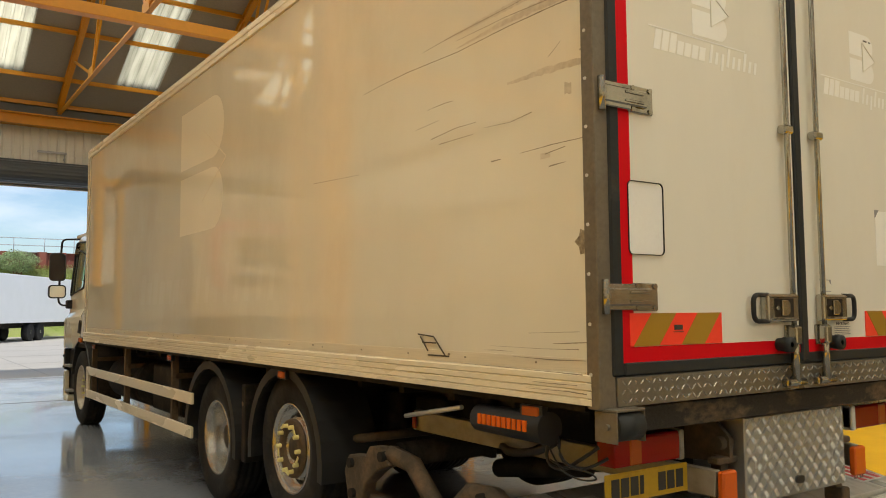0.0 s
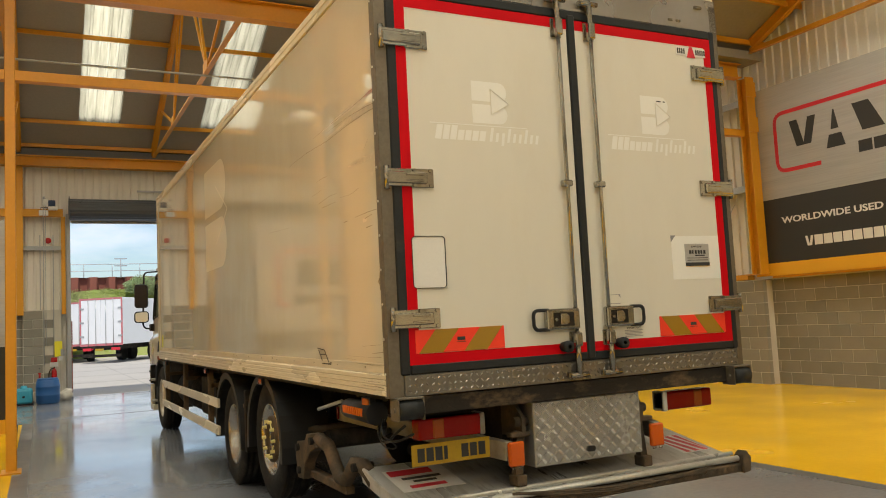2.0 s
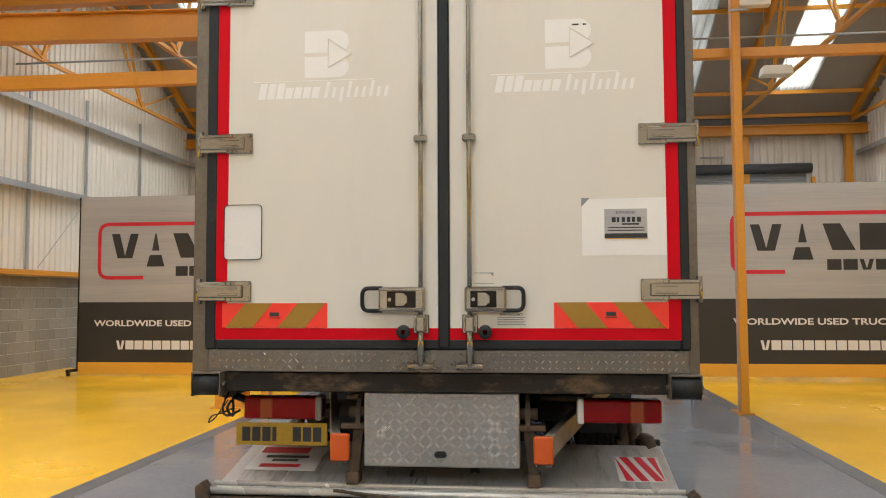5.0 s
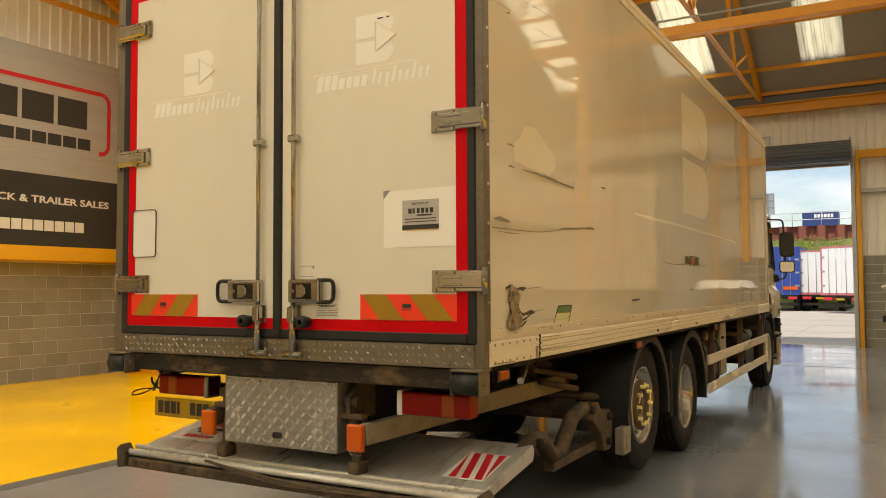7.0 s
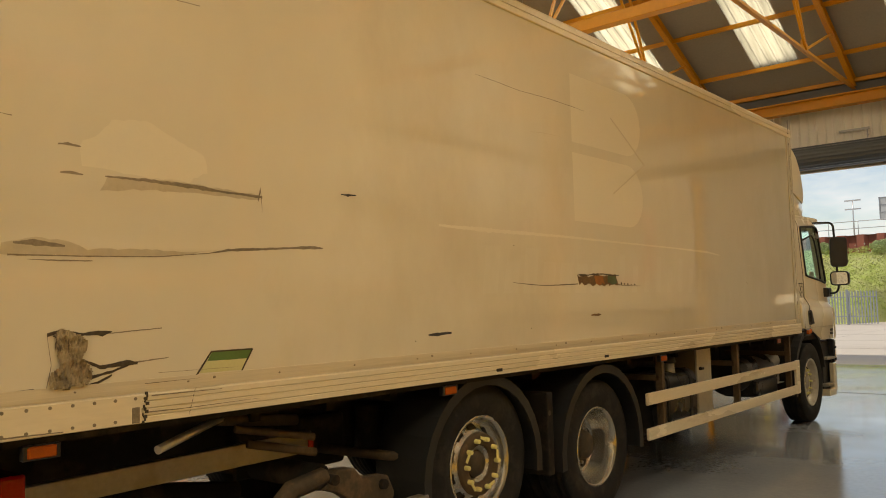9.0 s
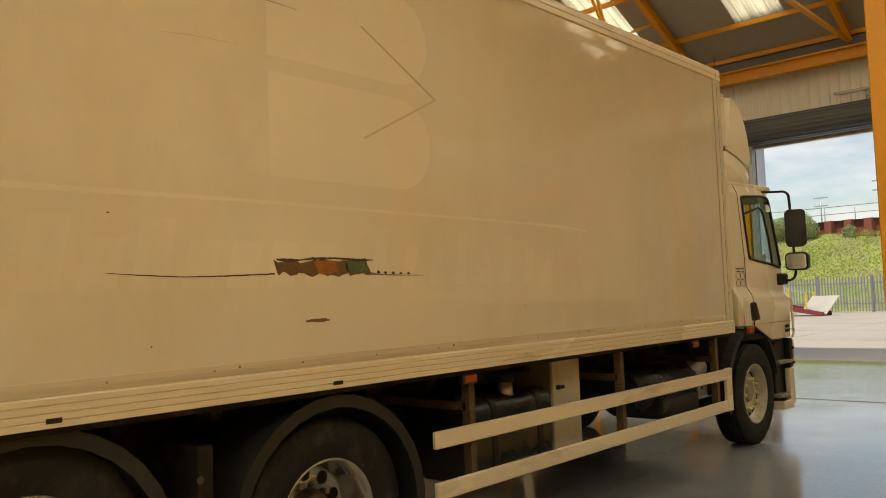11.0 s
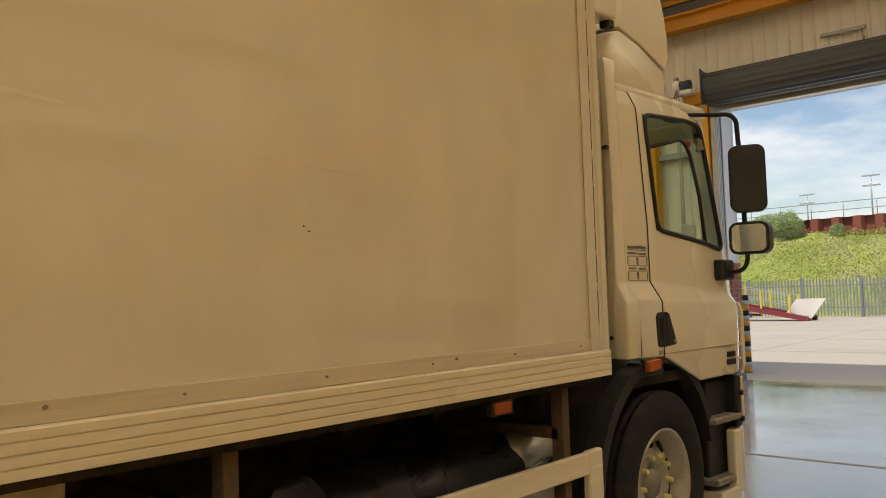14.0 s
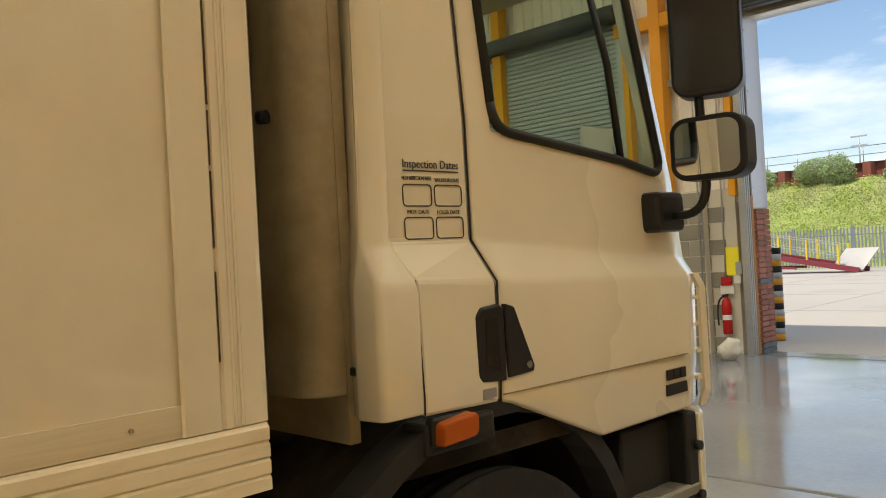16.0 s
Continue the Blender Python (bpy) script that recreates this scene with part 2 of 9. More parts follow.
def lettering(text, size, mat, parent, m, name="lettering", bold=0.0, width=None, depth=0.002, shear=0.0):
    """Words in the built-in font, as a mesh part."""
    cu = bpy.data.curves.new(name, "FONT")
    cu.body, cu.size, cu.extrude, cu.offset, cu.shear = text, size, depth, bold, shear
    cu.resolution_u = 3
    tmp = bpy.data.objects.new(name, cu)
    me = bpy.data.meshes.new_from_object(tmp)
    bpy.data.objects.remove(tmp)
    xs = [v.co.x for v in me.vertices]
    k = width / (max(xs) - min(xs)) if width else 1
    me.transform(m @ Matrix.Diagonal((k, 1, 1, 1)) @ Matrix.Translation((-min(xs), 0, 0)))
    me.materials.clear()
    me.materials.append(mat)
    ob = new(name, me)
    ob.parent = parent
    return ob


# ---- the hall ----
XW, YE, YB = 9.9, 19.6, -17.6      # gable walls, door wall, back wall
SILL = 2.12                        # top of the blockwork
SLOPE, EAVE, SPAN = 0.45, 6.61, 12.4


def roof_z(y):
    """Underside of the roof: three equal pitched bays with valleys at 7.2 and -5.2."""
    k = (YE - y) % SPAN
    return EAVE + SLOPE * min(k, SPAN - k)


def corrugated(bm, a, b, zlo, zhi, inward, pitch=0.2, depth=0.03):
    """Trapezoid sheeting between plan points a and b; zhi may be a function of the plan point."""
    a, b, inward = Vector(a), Vector(b), Vector(inward)
    n = max(1, round((b - a).length / pitch))
    top = zhi if callable(zhi) else (lambda p: zhi)
    prev = None
    for i in range(n):
        for f, d in ((0.0, 0), (0.62, 0), (0.72, 1), (0.9, 1), (1.0, 0)):
            p = a + (b - a) * ((i + f) / n) + inward * depth * d
            cur = (bm.verts.new((p.x, p.y, zlo)), bm.verts.new((p.x, p.y, top(p))))
            if prev:
                bm.faces.new((prev[0], cur[0], cur[1], prev[1]))
            prev = cur


bm = bmesh.new()
box(bm, -3.2, 3.3, YB, YE + 0.3, -0.2, 0)
box(bm, -XW, -3.2, 13.2, YE, -0.2, 0)
box(bm, 3.3, XW, 13.2, YE, -0.2, 0)
floor = tagged(finish("floor", bm, FLOOR), "glossy grey painted concrete warehouse floor", "floor", kind="structure")
for side, x0, x1 in (("floor_yellow_west", -XW, -3.2), ("floor_yellow_east", 3.3, XW)):
    bm = bmesh.new()
    box(bm, x0, x1, YB, 13.2, -0.2, 0.0)
    tagged(finish(side, bm, YELLOW), "glossy bright yellow painted concrete floor", "floor", kind="structure")
for x in (-3.2, 3.3):
    bm = bmesh.new()
    box(bm, x - 0.09, x + 0.09, YB, 13.3, -0.05, 0.003)
    tagged(finish("floor_line", bm, BORDER), "dark grey painted line beside the yellow floor", "floor line", kind="structure")
bm = bmesh.new()
box(bm, -9.8, 9.8, 13.70, 13.76, -0.02, 0.002)
box(bm, -2.2, 1.9, YE - 0.14, YE - 0.1, -0.02, 0.002)
tagged(finish("floor_joint", bm, JOINT), "dark filled joint across the floor slab", "floor joint", kind="structure")

# door wall and its opening
DX0, DX1, DZ = -2.25, 1.98, 4.70
wall_end = thing("wall_end", (0, YE, 0), "cream ribbed metal cladding above grey concrete blockwork", "wall", kind="structure")
bm = bmesh.new()
for x0, x1, z0, z1 in ((-XW, DX0, SILL, 6.64), (DX1, XW, SILL, 6.64), (DX0, DX1, DZ, 6.64)):
    corrugated(bm, (x0, YE, 0), (x1, YE, 0), z0, z1, (0, -1, 0))
part("cladding", bm, CLAD, wall_end)
bm = bmesh.new()
for x0, x1, z0, z1 in ((-XW - 0.3, DX0 - 0.12, 0, 6.7), (DX1 + 0.12, XW + 0.3, 0, 6.7), (DX0 - 0.12, DX1 + 0.12, DZ, 6.7)):
    box(bm, x0, x1, YE + 0.05, YE + 0.3, z0, z1)
part("outer_skin", bm, CLAD, wall_end)

gables = {}
for nm, s in (("wall_west", -1), ("wall_east", 1)):
    w = thing(nm, (s * XW, 0, 0), "cream ribbed metal cladding above grey concrete blockwork", "wall", kind="structure")
    gables[s] = w
    bm = bmesh.new()
    corrugated(bm, (s * XW, YB, 0), (s * XW, YE, 0), SILL, lambda p: roof_z(p.y) + 0.05, (-s, 0, 0))
    part("cladding", bm, CLAD, w)
    bm = bmesh.new()
    t = [(YB, 0), (YE, 0)] + [(y, roof_z(y) + 0.3) for y in (YE, 13.4, 7.2, 1.0, -5.2, -11.4, YB)]
    prism(bm, t, "x", s * (XW + 0.05), s * (XW + 0.3))
    part("outer_skin", bm, CLAD, w)
    bm = bmesh.new()
    for z in (3.88, 5.62):
        box(bm, s * (XW - 0.05), s * (XW - 0.2), YB, YE, z, z + 0.05)
        box(bm, s * (XW - 0.18), s * (XW - 0.2), YB, YE, z - 0.08, z)
    for y in (9.3, 11.45, 13.6, 16.2):
        box(bm, s * (XW - 0.05), s * (XW - 0.09), y - 0.04, y + 0.04, SILL, 6.2)
    rod(bm, (s * (XW - 0.12), 7.9, 3.6), (s * (XW - 0.12), 9.07, 2.2), 0.008, 6)
    rod(bm, (s * (XW - 0.12), 13.4, 3.68), (s * (XW - 0.12), 11.74, 2.2), 0.008, 6)
    part("sheeting_rail", bm, GALV, w, "galvanised steel sheeting rail", each=True)
    bm = bmesh.new()
    box(bm, s * (XW - 0.04), s * (XW - 0.24), YB, 7.0, 2.04, 2.15, 0.006)
    box(bm, s * (XW - 0.04), s * (XW - 0.24), 7.6, YE, 2.04, 2.15, 0.006)
    part("sill_rail", bm, ORANGE, w, "orange painted steel sill rail", each=True)
bm = bmesh.new()
box(bm, -XW, XW, YB - 0.3, YB, 0, 7.2)
tagged(finish("wall_back", bm, CLAD), "plain cream clad back wall of the warehouse", "wall", kind="structure")

# roof: lining boards between the rooflight strips
# share of lamp power for each rooflight strip, tuned by eye
STRIP_POWER = (1.08, 1.12, 1.0, 0.72, 0.42, 1.5)
LIGHTS = [(-8.15 + 3.05 * i, -7.15 + 3.05 * i) for i in range(6)]
edges = [-XW - 0.3] + [v for p in LIGHTS for v in p] + [XW + 0.3]
bm = bmesh.new()


def slope_slab(bm, x0, x1, ya, yb, t=0.12, lift=0.0):
    """A sloping slab of the roof from plan line ya to yb."""
    v = []
    e = 1e-4 * (1 if yb > ya else -1)
    for y in (ya + e, yb - e):
        z = roof_z(y) + lift
        for x in (x0, x1):
            v += [(x, y, z), (x, y, z + t)]
    q = [bm.verts.new(p) for p in v]
    for f in ((0, 2, 6, 4), (1, 5, 7, 3), (0, 1, 3, 2), (4, 6, 7, 5), (0, 4, 5, 1), (2, 3, 7, 6)):
        bm.faces.new([q[i] for i in f])


SLOPES = [(YE, 13.4), (7.2, 13.4), (7.2, 1.0), (-5.2, 1.0), (-5.2, -11.4), (YB, -11.4)]
for lo, hi in SLOPES:
    d = 1 if hi > lo else -1
    a, b = lo + d * 1.15, hi - d * 0.5
    for x0, x1 in zip(edges[::2], edges[1::2]):
        slope_slab(bm, x0, x1, lo, hi)
    for x0, x1 in LIGHTS:
        slope_slab(bm, x0, x1, lo, a)
        slope_slab(bm, x0, x1, b, hi)
ceiling = tagged(finish("ceiling", bm, LINING), "pitched roof lined with dull beige boards", "ceiling", kind="structure")
group = "rooflight strips"
for lo, hi in SLOPES:
    d = 1 if hi > lo else -1
    a, b = lo + d * 1.15, hi - d * 0.5
    ang = math.atan(SLOPE) * d
    for x0, x1 in LIGHTS:
        rl = thing("rooflight", ((x0 + x1) / 2, a, roof_z(a)), "bright translucent corrugated rooflight strip in the roof", "rooflight", group, "structure")
        bm = bmesh.new()
        n = 5
        prev = None
        for i in range(n):
            for f, h in ((0, 0), (0.6, 0), (0.7, 1), (0.9, 1), (1, 0)):
                x = x0 + (x1 - x0) * (i + f) / n
                cur = [bm.verts.new((x, y, roof_z(y) + 0.03 + 0.025 * h)) for y in (a, b)]
                if prev:
                    bm.faces.new((prev[0], cur[0], cur[1], prev[1]))
                prev = cur
        pane = part("pane", bm, ROOFLIGHT, rl)
        pane.visible_shadow = False
        # unseen opaque sheet added above the lamp to keep the sun out
        bm = bmesh.new()
        slope_slab(bm, x0 - 0.1, x1 + 0.1, a - d * 0.1, b + d * 0.1, 0.02, 0.42)
        part("outer_sheet", bm, WHITE, rl)
        lamp = new("daylight", bpy.data.lights.new("daylight", "AREA"))
        lamp.data.shape, lamp.data.size, lamp.data.size_y = "RECTANGLE", x1 - x0 - 0.04, math.hypot(b - a, SLOPE * (b - a)) - 0.1
        lamp.data.spread = radians(140)
        # added lamps; power is set per strip to balance light on the lorry's sides
        lamp.data.energy, lamp.data.color = ROOF_WATTS * STRIP_POWER[LIGHTS.index((x0, x1))], ROOF_TINT
        lamp.matrix_world = Matrix.Translation(((x0 + x1) / 2, (a + b) / 2, (roof_z(a) + roof_z(b)) / 2 + 0.22)) @ Matrix.Rotation(ang, 4, "X")
# purlins
for lo, hi in SLOPES[:3]:
    d = 1 if hi > lo else -1
    for k in range(5):
        y = lo + d * ((0.25, 1.2, 2.72, 4.1, 5.5)[k])
        bm = bmesh.new()
        box(bm, -XW, XW, y - 0.03, y + 0.03, roof_z(y) - 0.105, roof_z(y) - 0.008)
        tagged(finish("purlin", bm, ORANGE), "orange painted steel roof purlin", "purlin", "roof purlins", "structure")
# eaves beam on the door wall
bm = bmesh.new()
box(bm, -XW, XW, YE - 0.38, YE - 0.34, 6.08, 6.36)
box(bm, -XW, XW, YE - 0.5, YE - 0.22, 6.08, 6.11)
box(bm, -XW, XW, YE - 0.5, YE - 0.22, 6.33, 6.36)
tagged(finish("eaves_beam", bm, ORANGE), "orange painted steel beam along the eaves", "beam", kind="structure")
bm = bmesh.new()
box(bm, -XW, XW, YE - 0.3, YE - 0.05, 6.40, 6.58)
tagged(finish("eaves_gutter", bm, JOINT), "dark shadowed gutter above the eaves beam", "gutter", kind="structure")


def ibeam(bm, a, b, depth, width, web=0.012, flange=0.018, up=(0, 0, 1)):
    """A rolled I-section from a to b."""
    a, b, u = Vector(a), Vector(b), Vector(up)
    bar(bm, a, b, web, depth, up)
    for s in (-1, 1):
        o = u * s * (depth - flange) / 2
        bar(bm, a + o, b + o, width, flange, up)


# trusses across each bay
for x in (-9.5, -6.6, -3.45, -0.12, 3.15, 6.25, 9.5):
    for y0, y1 in ((7.2, YE), (-5.2, 7.2)):
        ridge = (y0 + y1) / 2
        tr = thing("roof_truss", (x, ridge, 6.5), "orange painted steel roof truss with angle webs", "roof truss", "roof trusses", "structure")
        bm = bmesh.new()
        for y in (y0, y1):
            s = 1 if y < ridge else -1
            a, b = (x, y + s * 0.3, roof_z(y + s * 0.3) - 0.14), (x, ridge, roof_z(ridge) - 0.14)
            bar(bm, a, b, 0.012, 0.2)
            bar(bm, (a[0], a[1], a[2] - 0.095), (b[0], b[1], b[2] - 0.095), 0.12, 0.014)
            bar(bm, (a[0], a[1], a[2] + 0.095), (b[0], b[1], b[2] + 0.095), 0.12, 0.014)
        part("top_chord", bm, ORANGE, tr)
        bm = bmesh.new()
        bar(bm, (x, y0 + 0.25, 6.5), (x, y1 - 0.25, 6.5), 0.012, 0.09)
        bar(bm, (x, y0 + 0.25, 6.455), (x, y1 - 0.25, 6.455), 0.09, 0.01)
        part("bottom_chord", bm, ORANGE, tr)
        bm = bmesh.new()
        for s in (-1, 1):
            node = ridge + s * 2.15
            bar(bm, (x, node, 6.5), (x, node, roof_z(node) - 0.2), 0.09, 0.09)
            for lean, w in ((s * 2.0, 0.045), (-s * 1.05, 0.05), (-s * 2.1, 0.045)):
                bar(bm, (x + 0.012, node, 6.52), (x + 0.012, node + lean, roof_z(node + lean) - 0.2), w, w)
        part("web_bar", bm, ORANGE, tr, each=True)
        bm = bmesh.new()
        for s in (-1, 1):
            node = ridge + s * 2.15
            prism(bm, [(node - 0.24, 6.44), (node + 0.24, 6.44), (node + 0.2, 6.68), (node - 0.2, 6.68)], "x", x - 0.024, x - 0.008)
            top = roof_z(node) - 0.2
            prism(bm, [(node - 0.16, top - 0.16), (node + 0.16, top - 0.16), (node + 0.16, top + 0.04), (node - 0.16, top + 0.04)], "x", x - 0.024, x - 0.008)
        part("gusset_plate", bm, ORANGE, tr, each=True)

# valley girder and its columns at y = 7.2
bm = bmesh.new()
ibeam(bm, (-9.4, 7.2, 6.14), (9.4, 7.2, 6.14), 0.28, 0.2)
tagged(finish("valley_girder", bm, ORANGE), "heavy orange painted steel girder under the roof valley", "beam", kind="structure")
bm = bmesh.new()
box(bm, -3.6, 9.4, 7.14, 7.28, 4.84, 4.97, 0.006)
box(bm, -9.35, -3.62, 7.14, 7.28, 4.72, 4.93, 0.006)
tagged(finish("tie_beam", bm, ORANGE), "slim orange painted steel tie beam", "beam", kind="structure")
bm = bmesh.new()
box(bm, -9.8, 9.8, 6.95, 7.45, 6.33, 6.5)
tagged(finish("valley_gutter", bm, LINING), "dull valley gutter above the girder", "gutter", kind="structure")
bm = bmesh.new()
ibeam(bm, (-8.78, 6.94, 5.6), (-3.99, 7.15, 5.6), 0.43, 0.2)
tagged(finish("cross_girder", bm, ORANGE), "deep orange painted steel girder between two columns", "beam", kind="structure")
for x, w, d, label in ((-3.78, 0.4, 0.2, "wide"), (9.5, 0.22, 0.22, "wide"), (-3.30, 0.12, 0.15, "slim"), (3.285, 0.115, 0.15, "slim")):
    foot = SILL if x > 9 else 0
    c = thing("column", (x, 7.2, 0), "orange painted steel column standing on the yellow floor", "column", "hall columns", "structure")
    bm = bmesh.new()
    if label == "slim":
        y0 = 7.13 if x < 0 else 6.97
        box(bm, x - w / 2, x + w / 2, y0, y0 + 0.15, 0, 6.0, 0.008)
    elif x < 0 and x > -5 or 0 < x < 5:
        box(bm, x - 0.2, x + 0.2, 6.98, 7.0, 0, 6.0)
        box(bm, x - 0.2, x + 0.2, 7.3, 7.32, 0, 6.0)
        box(bm, x - 0.008, x + 0.008, 7.0, 7.3, 0, 6.0)
        for z in (5.2, 5.55, 5.85):
            box(bm, x - 0.2, x + 0.2, 6.965, 6.98, z, z + 0.03)
    else:
        box(bm, x - 0.11, x + 0.11, 7.02, 7.04, foot, 6.0)
        box(bm, x - 0.11, x + 0.11, 7.22, 7.24, foot, 6.0)
        box(bm, x - 0.01, x + 0.01, 7.04, 7.22, foot, 6.0)
        for z in (4.9, 5.6):
            box(bm, x - 0.13, x + 0.13, 7.0, 7.02, z, z + 0.3)
    part("shaft", bm, ORANGE, c)
    bm = bmesh.new()
    box(bm, x - w / 2 - 0.05, x + w / 2 + 0.05, (7.0 if abs(x) > 9 else 6.93), (7.38 if label == "wide" else 7.33), foot, foot + 0.02)
    part("base_plate", bm, ORANGE, c)
# deep column against the west wall, its flanges facing along the hall
c = thing("column", (-9.2, 6.94, 0), "deep orange painted steel column standing beside the wall", "column", "hall columns", "structure")
bm = bmesh.new()
box(bm, -8.81, -8.78, 6.69, 7.19, 0, 6.0, 0.003)
part("front_flange", bm, ORANGE, c)
bm = bmesh.new()
box(bm, -9.38, -9.35, 6.69, 7.19, 0, 6.0, 0.003)
part("back_flange", bm, ORANGE, c)
bm = bmesh.new()
box(bm, -9.35, -8.81, 6.93, 6.95, 0, 6.0)
part("web", bm, ORANGE, c)
for z in (5.3, 5.62, 5.92):
    bm = bmesh.new()
    box(bm, -9.35, -8.81, 6.7, 6.93, z, z + 0.025)
    part("stiffener", bm, ORANGE, c)
# door-wall posts and rail
for x in (-3.45, 3.15, -9.4, 9.4, -6.5, 6.6):
    bm = bmesh.new()
    box(bm, x - 0.09, x + 0.09, YE - 0.32, YE - 0.1, 2.2 if abs(x) < 4 else 0, 6.08, 0.006)
    tagged(finish("wall_post", bm, ORANGE), "orange painted steel wall post", "wall post", "wall posts", "structure")
bm = bmesh.new()
for x0, x1 in ((-4.15, -2.42), (2.1, 3.85)):
    box(bm, x0, x1, YE - 0.3, YE - 0.14, 4.77, 4.97, 0.005)
tagged(finish("door_head_rail", bm, ORANGE), "orange painted steel rail at door head height", "rail", kind="structure")
bm = bmesh.new()
for x0, x1 in ((-4.1, -2.4), (2.1, 3.8)):
    box(bm, x0, x1, YE - 0.18, YE - 0.05, 3.9, 4.0)
tagged(finish("sheeting_rail", bm, GALV), "galvanised steel sheeting rail", "rail", kind="structure")

# ---- the lorry ----
CREAM = material("cream_gloss_panel", (0.74, 0.68, 0.535), 0.05, vary=0.035, scale=1.5, fine=4, bump=0.006, stretch=(1, 1, 0.6), dirt=(0.56, 0.47, 0.31), dirt_at=(0.5, 0.95), dirt_scale=0.6, rough_vary=0.025, bump_size=0.03, coat=1.0, coat_rough=0.03)
DOORCREAM = material("off_white_door_panel", (0.74, 0.71, 0.62), 0.36, vary=0.03, scale=2, fine=8, bump=0.01, stretch=(1, 1, 0.35), dirt=(0.58, 0.52, 0.40), dirt_at=(0.52, 0.95), dirt_scale=1.0)
CABPAINT = material("cream_cab_paint", (0.74, 0.665, 0.50), 0.28, vary=0.03, scale=2, fine=8, bump=0.006, coat=1.0, coat_rough=0.03, rough_vary=0.05)
BEAMALU = material("dusty_beam_aluminium", (0.30, 0.265, 0.205), 0.45, 0.25, vary=0.2, fine=40, dirt=(0.12, 0.09, 0.06), dirt_at=(0.54, 0.8), dirt_scale=5)
DIRTYALU = material("dirty_brown_aluminium", (0.17, 0.145, 0.108), 0.45, 0.4, vary=0.25, fine=50, dirt=(0.12, 0.09, 0.06), dirt_at=(0.54, 0.8), dirt_scale=5)
PLATALU = material("scuffed_platform_aluminium", (0.58, 0.57, 0.54), 0.34, 0.45, vary=0.12, fine=60, stretch=(6, 1, 1), dirt=(0.22, 0.2, 0.17), dirt_at=(0.52, 0.8), dirt_scale=4, rough_vary=0.1)
EDGEALU = material("bright_worn_edge", (0.70, 0.69, 0.65), 0.32, 0.5, vary=0.15, fine=60, dirt=(0.35, 0.32, 0.27), dirt_at=(0.58, 0.8), dirt_scale=5)
ALU = material("brushed_aluminium", (0.56, 0.54, 0.49), 0.36, 0.7, vary=0.1, fine=60, stretch=(1, 1, 4), dirt=(0.25, 0.22, 0.17), dirt_at=(0.55, 0.85))
RAILCREAM = material("cream_painted_rail", (0.74, 0.655, 0.48), 0.27, vary=0.07, fine=30, dirt=(0.40, 0.31, 0.19), dirt_at=(0.58, 0.8), dirt_scale=2.5, stretch=(1, 0.4, 2))
FLANGE = material("dull_scuffed_flange", (0.64, 0.56, 0.41), 0.42, vary=0.12, fine=40, stretch=(1, 0.15, 6), dirt=(0.33, 0.26, 0.16), dirt_at=(0.5, 0.8), dirt_scale=2)
STEEL = material("stainless_steel", (0.46, 0.44, 0.39), 0.16, 0.95, vary=0.15, fine=40, bump=0.03, dirt=(0.16, 0.135, 0.10), dirt_at=(0.56, 0.8), dirt_scale=6)
BEAMRUST = material("flaking_rusty_beam", (0.03, 0.025, 0.02), 0.7, 0.1, spec=0.2, vary=0.25, fine=50, bump=0.3, dirt=(0.19, 0.125, 0.07), dirt_at=(0.50, 0.68), dirt_scale=3, stretch=(1, 1, 2))
SEAL = material("black_rubber_seal", (0.018, 0.02, 0.021), 0.55, spec=0.35, vary=0.2, dirt=(0.075, 0.07, 0.06), dirt_at=(0.58, 0.88), dirt_scale=3)
RED = material("red_reflective_tape", (0.60, 0.001, 0.007), 0.5, spec=0.12, vary=0.06, fine=200, bump=0.05)
FLUO = material("fluorescent_red_board", (0.95, 0.05, 0.02), 0.4, vary=0.05, fine=40, bump=0.06)
GOLD = material("gold_reflective_stripe", (0.36, 0.20, 0.015), 0.35, vary=0.08, fine=150, bump=0.05)
CHEQ = material("chequer_plate_aluminium", (0.36, 0.36, 0.35), 0.4, 0.75, vary=0.12, fine=50, dirt=(0.34, 0.32, 0.28), dirt_at=(0.55, 0.85), dirt_scale=5)
CHEQBAR = material("polished_tread_bars", (0.78, 0.78, 0.76), 0.24, 0.85, vary=0.1, fine=60)
SILLBAR = material("worn_bright_tread", (0.66, 0.64, 0.59), 0.22, 0.8, vary=0.2, fine=60)
GUARDRUST = material("brown_rusty_post", (0.10, 0.068, 0.04), 0.75, 0.1, spec=0.2, vary=0.3, fine=40, bump=0.25, dirt=(0.16, 0.10, 0.055), dirt_at=(0.5, 0.75), dirt_scale=5)
SILLPLATE = material("worn_tread_plate", (0.20, 0.185, 0.16), 0.34, 0.6, vary=0.15, fine=60, dirt=(0.17, 0.145, 0.11), dirt_at=(0.5, 0.8), dirt_scale=5)
RUST = material("rusty_black_steel", (0.022, 0.019, 0.016), 0.7, 0.2, spec=0.2, vary=0.25, fine=50, bump=0.25, dirt=(0.10, 0.055, 0.03), dirt_at=(0.52, 0.74), dirt_scale=4)
GRIME = material("grimy_lift_steel", (0.085, 0.066, 0.047), 0.7, 0.1, spec=0.15, vary=0.25, fine=40, bump=0.25, dirt=(0.19, 0.125, 0.072), dirt_at=(0.48, 0.72), dirt_scale=6)
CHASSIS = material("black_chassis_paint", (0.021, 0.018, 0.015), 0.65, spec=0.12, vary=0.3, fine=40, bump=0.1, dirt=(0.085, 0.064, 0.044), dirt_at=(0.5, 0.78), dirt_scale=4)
LENSRED = material("red_lamp_lens", (0.24, 0.003, 0.004), 0.25, spec=0.25, vary=0.08, fine=120, bump=0.12)
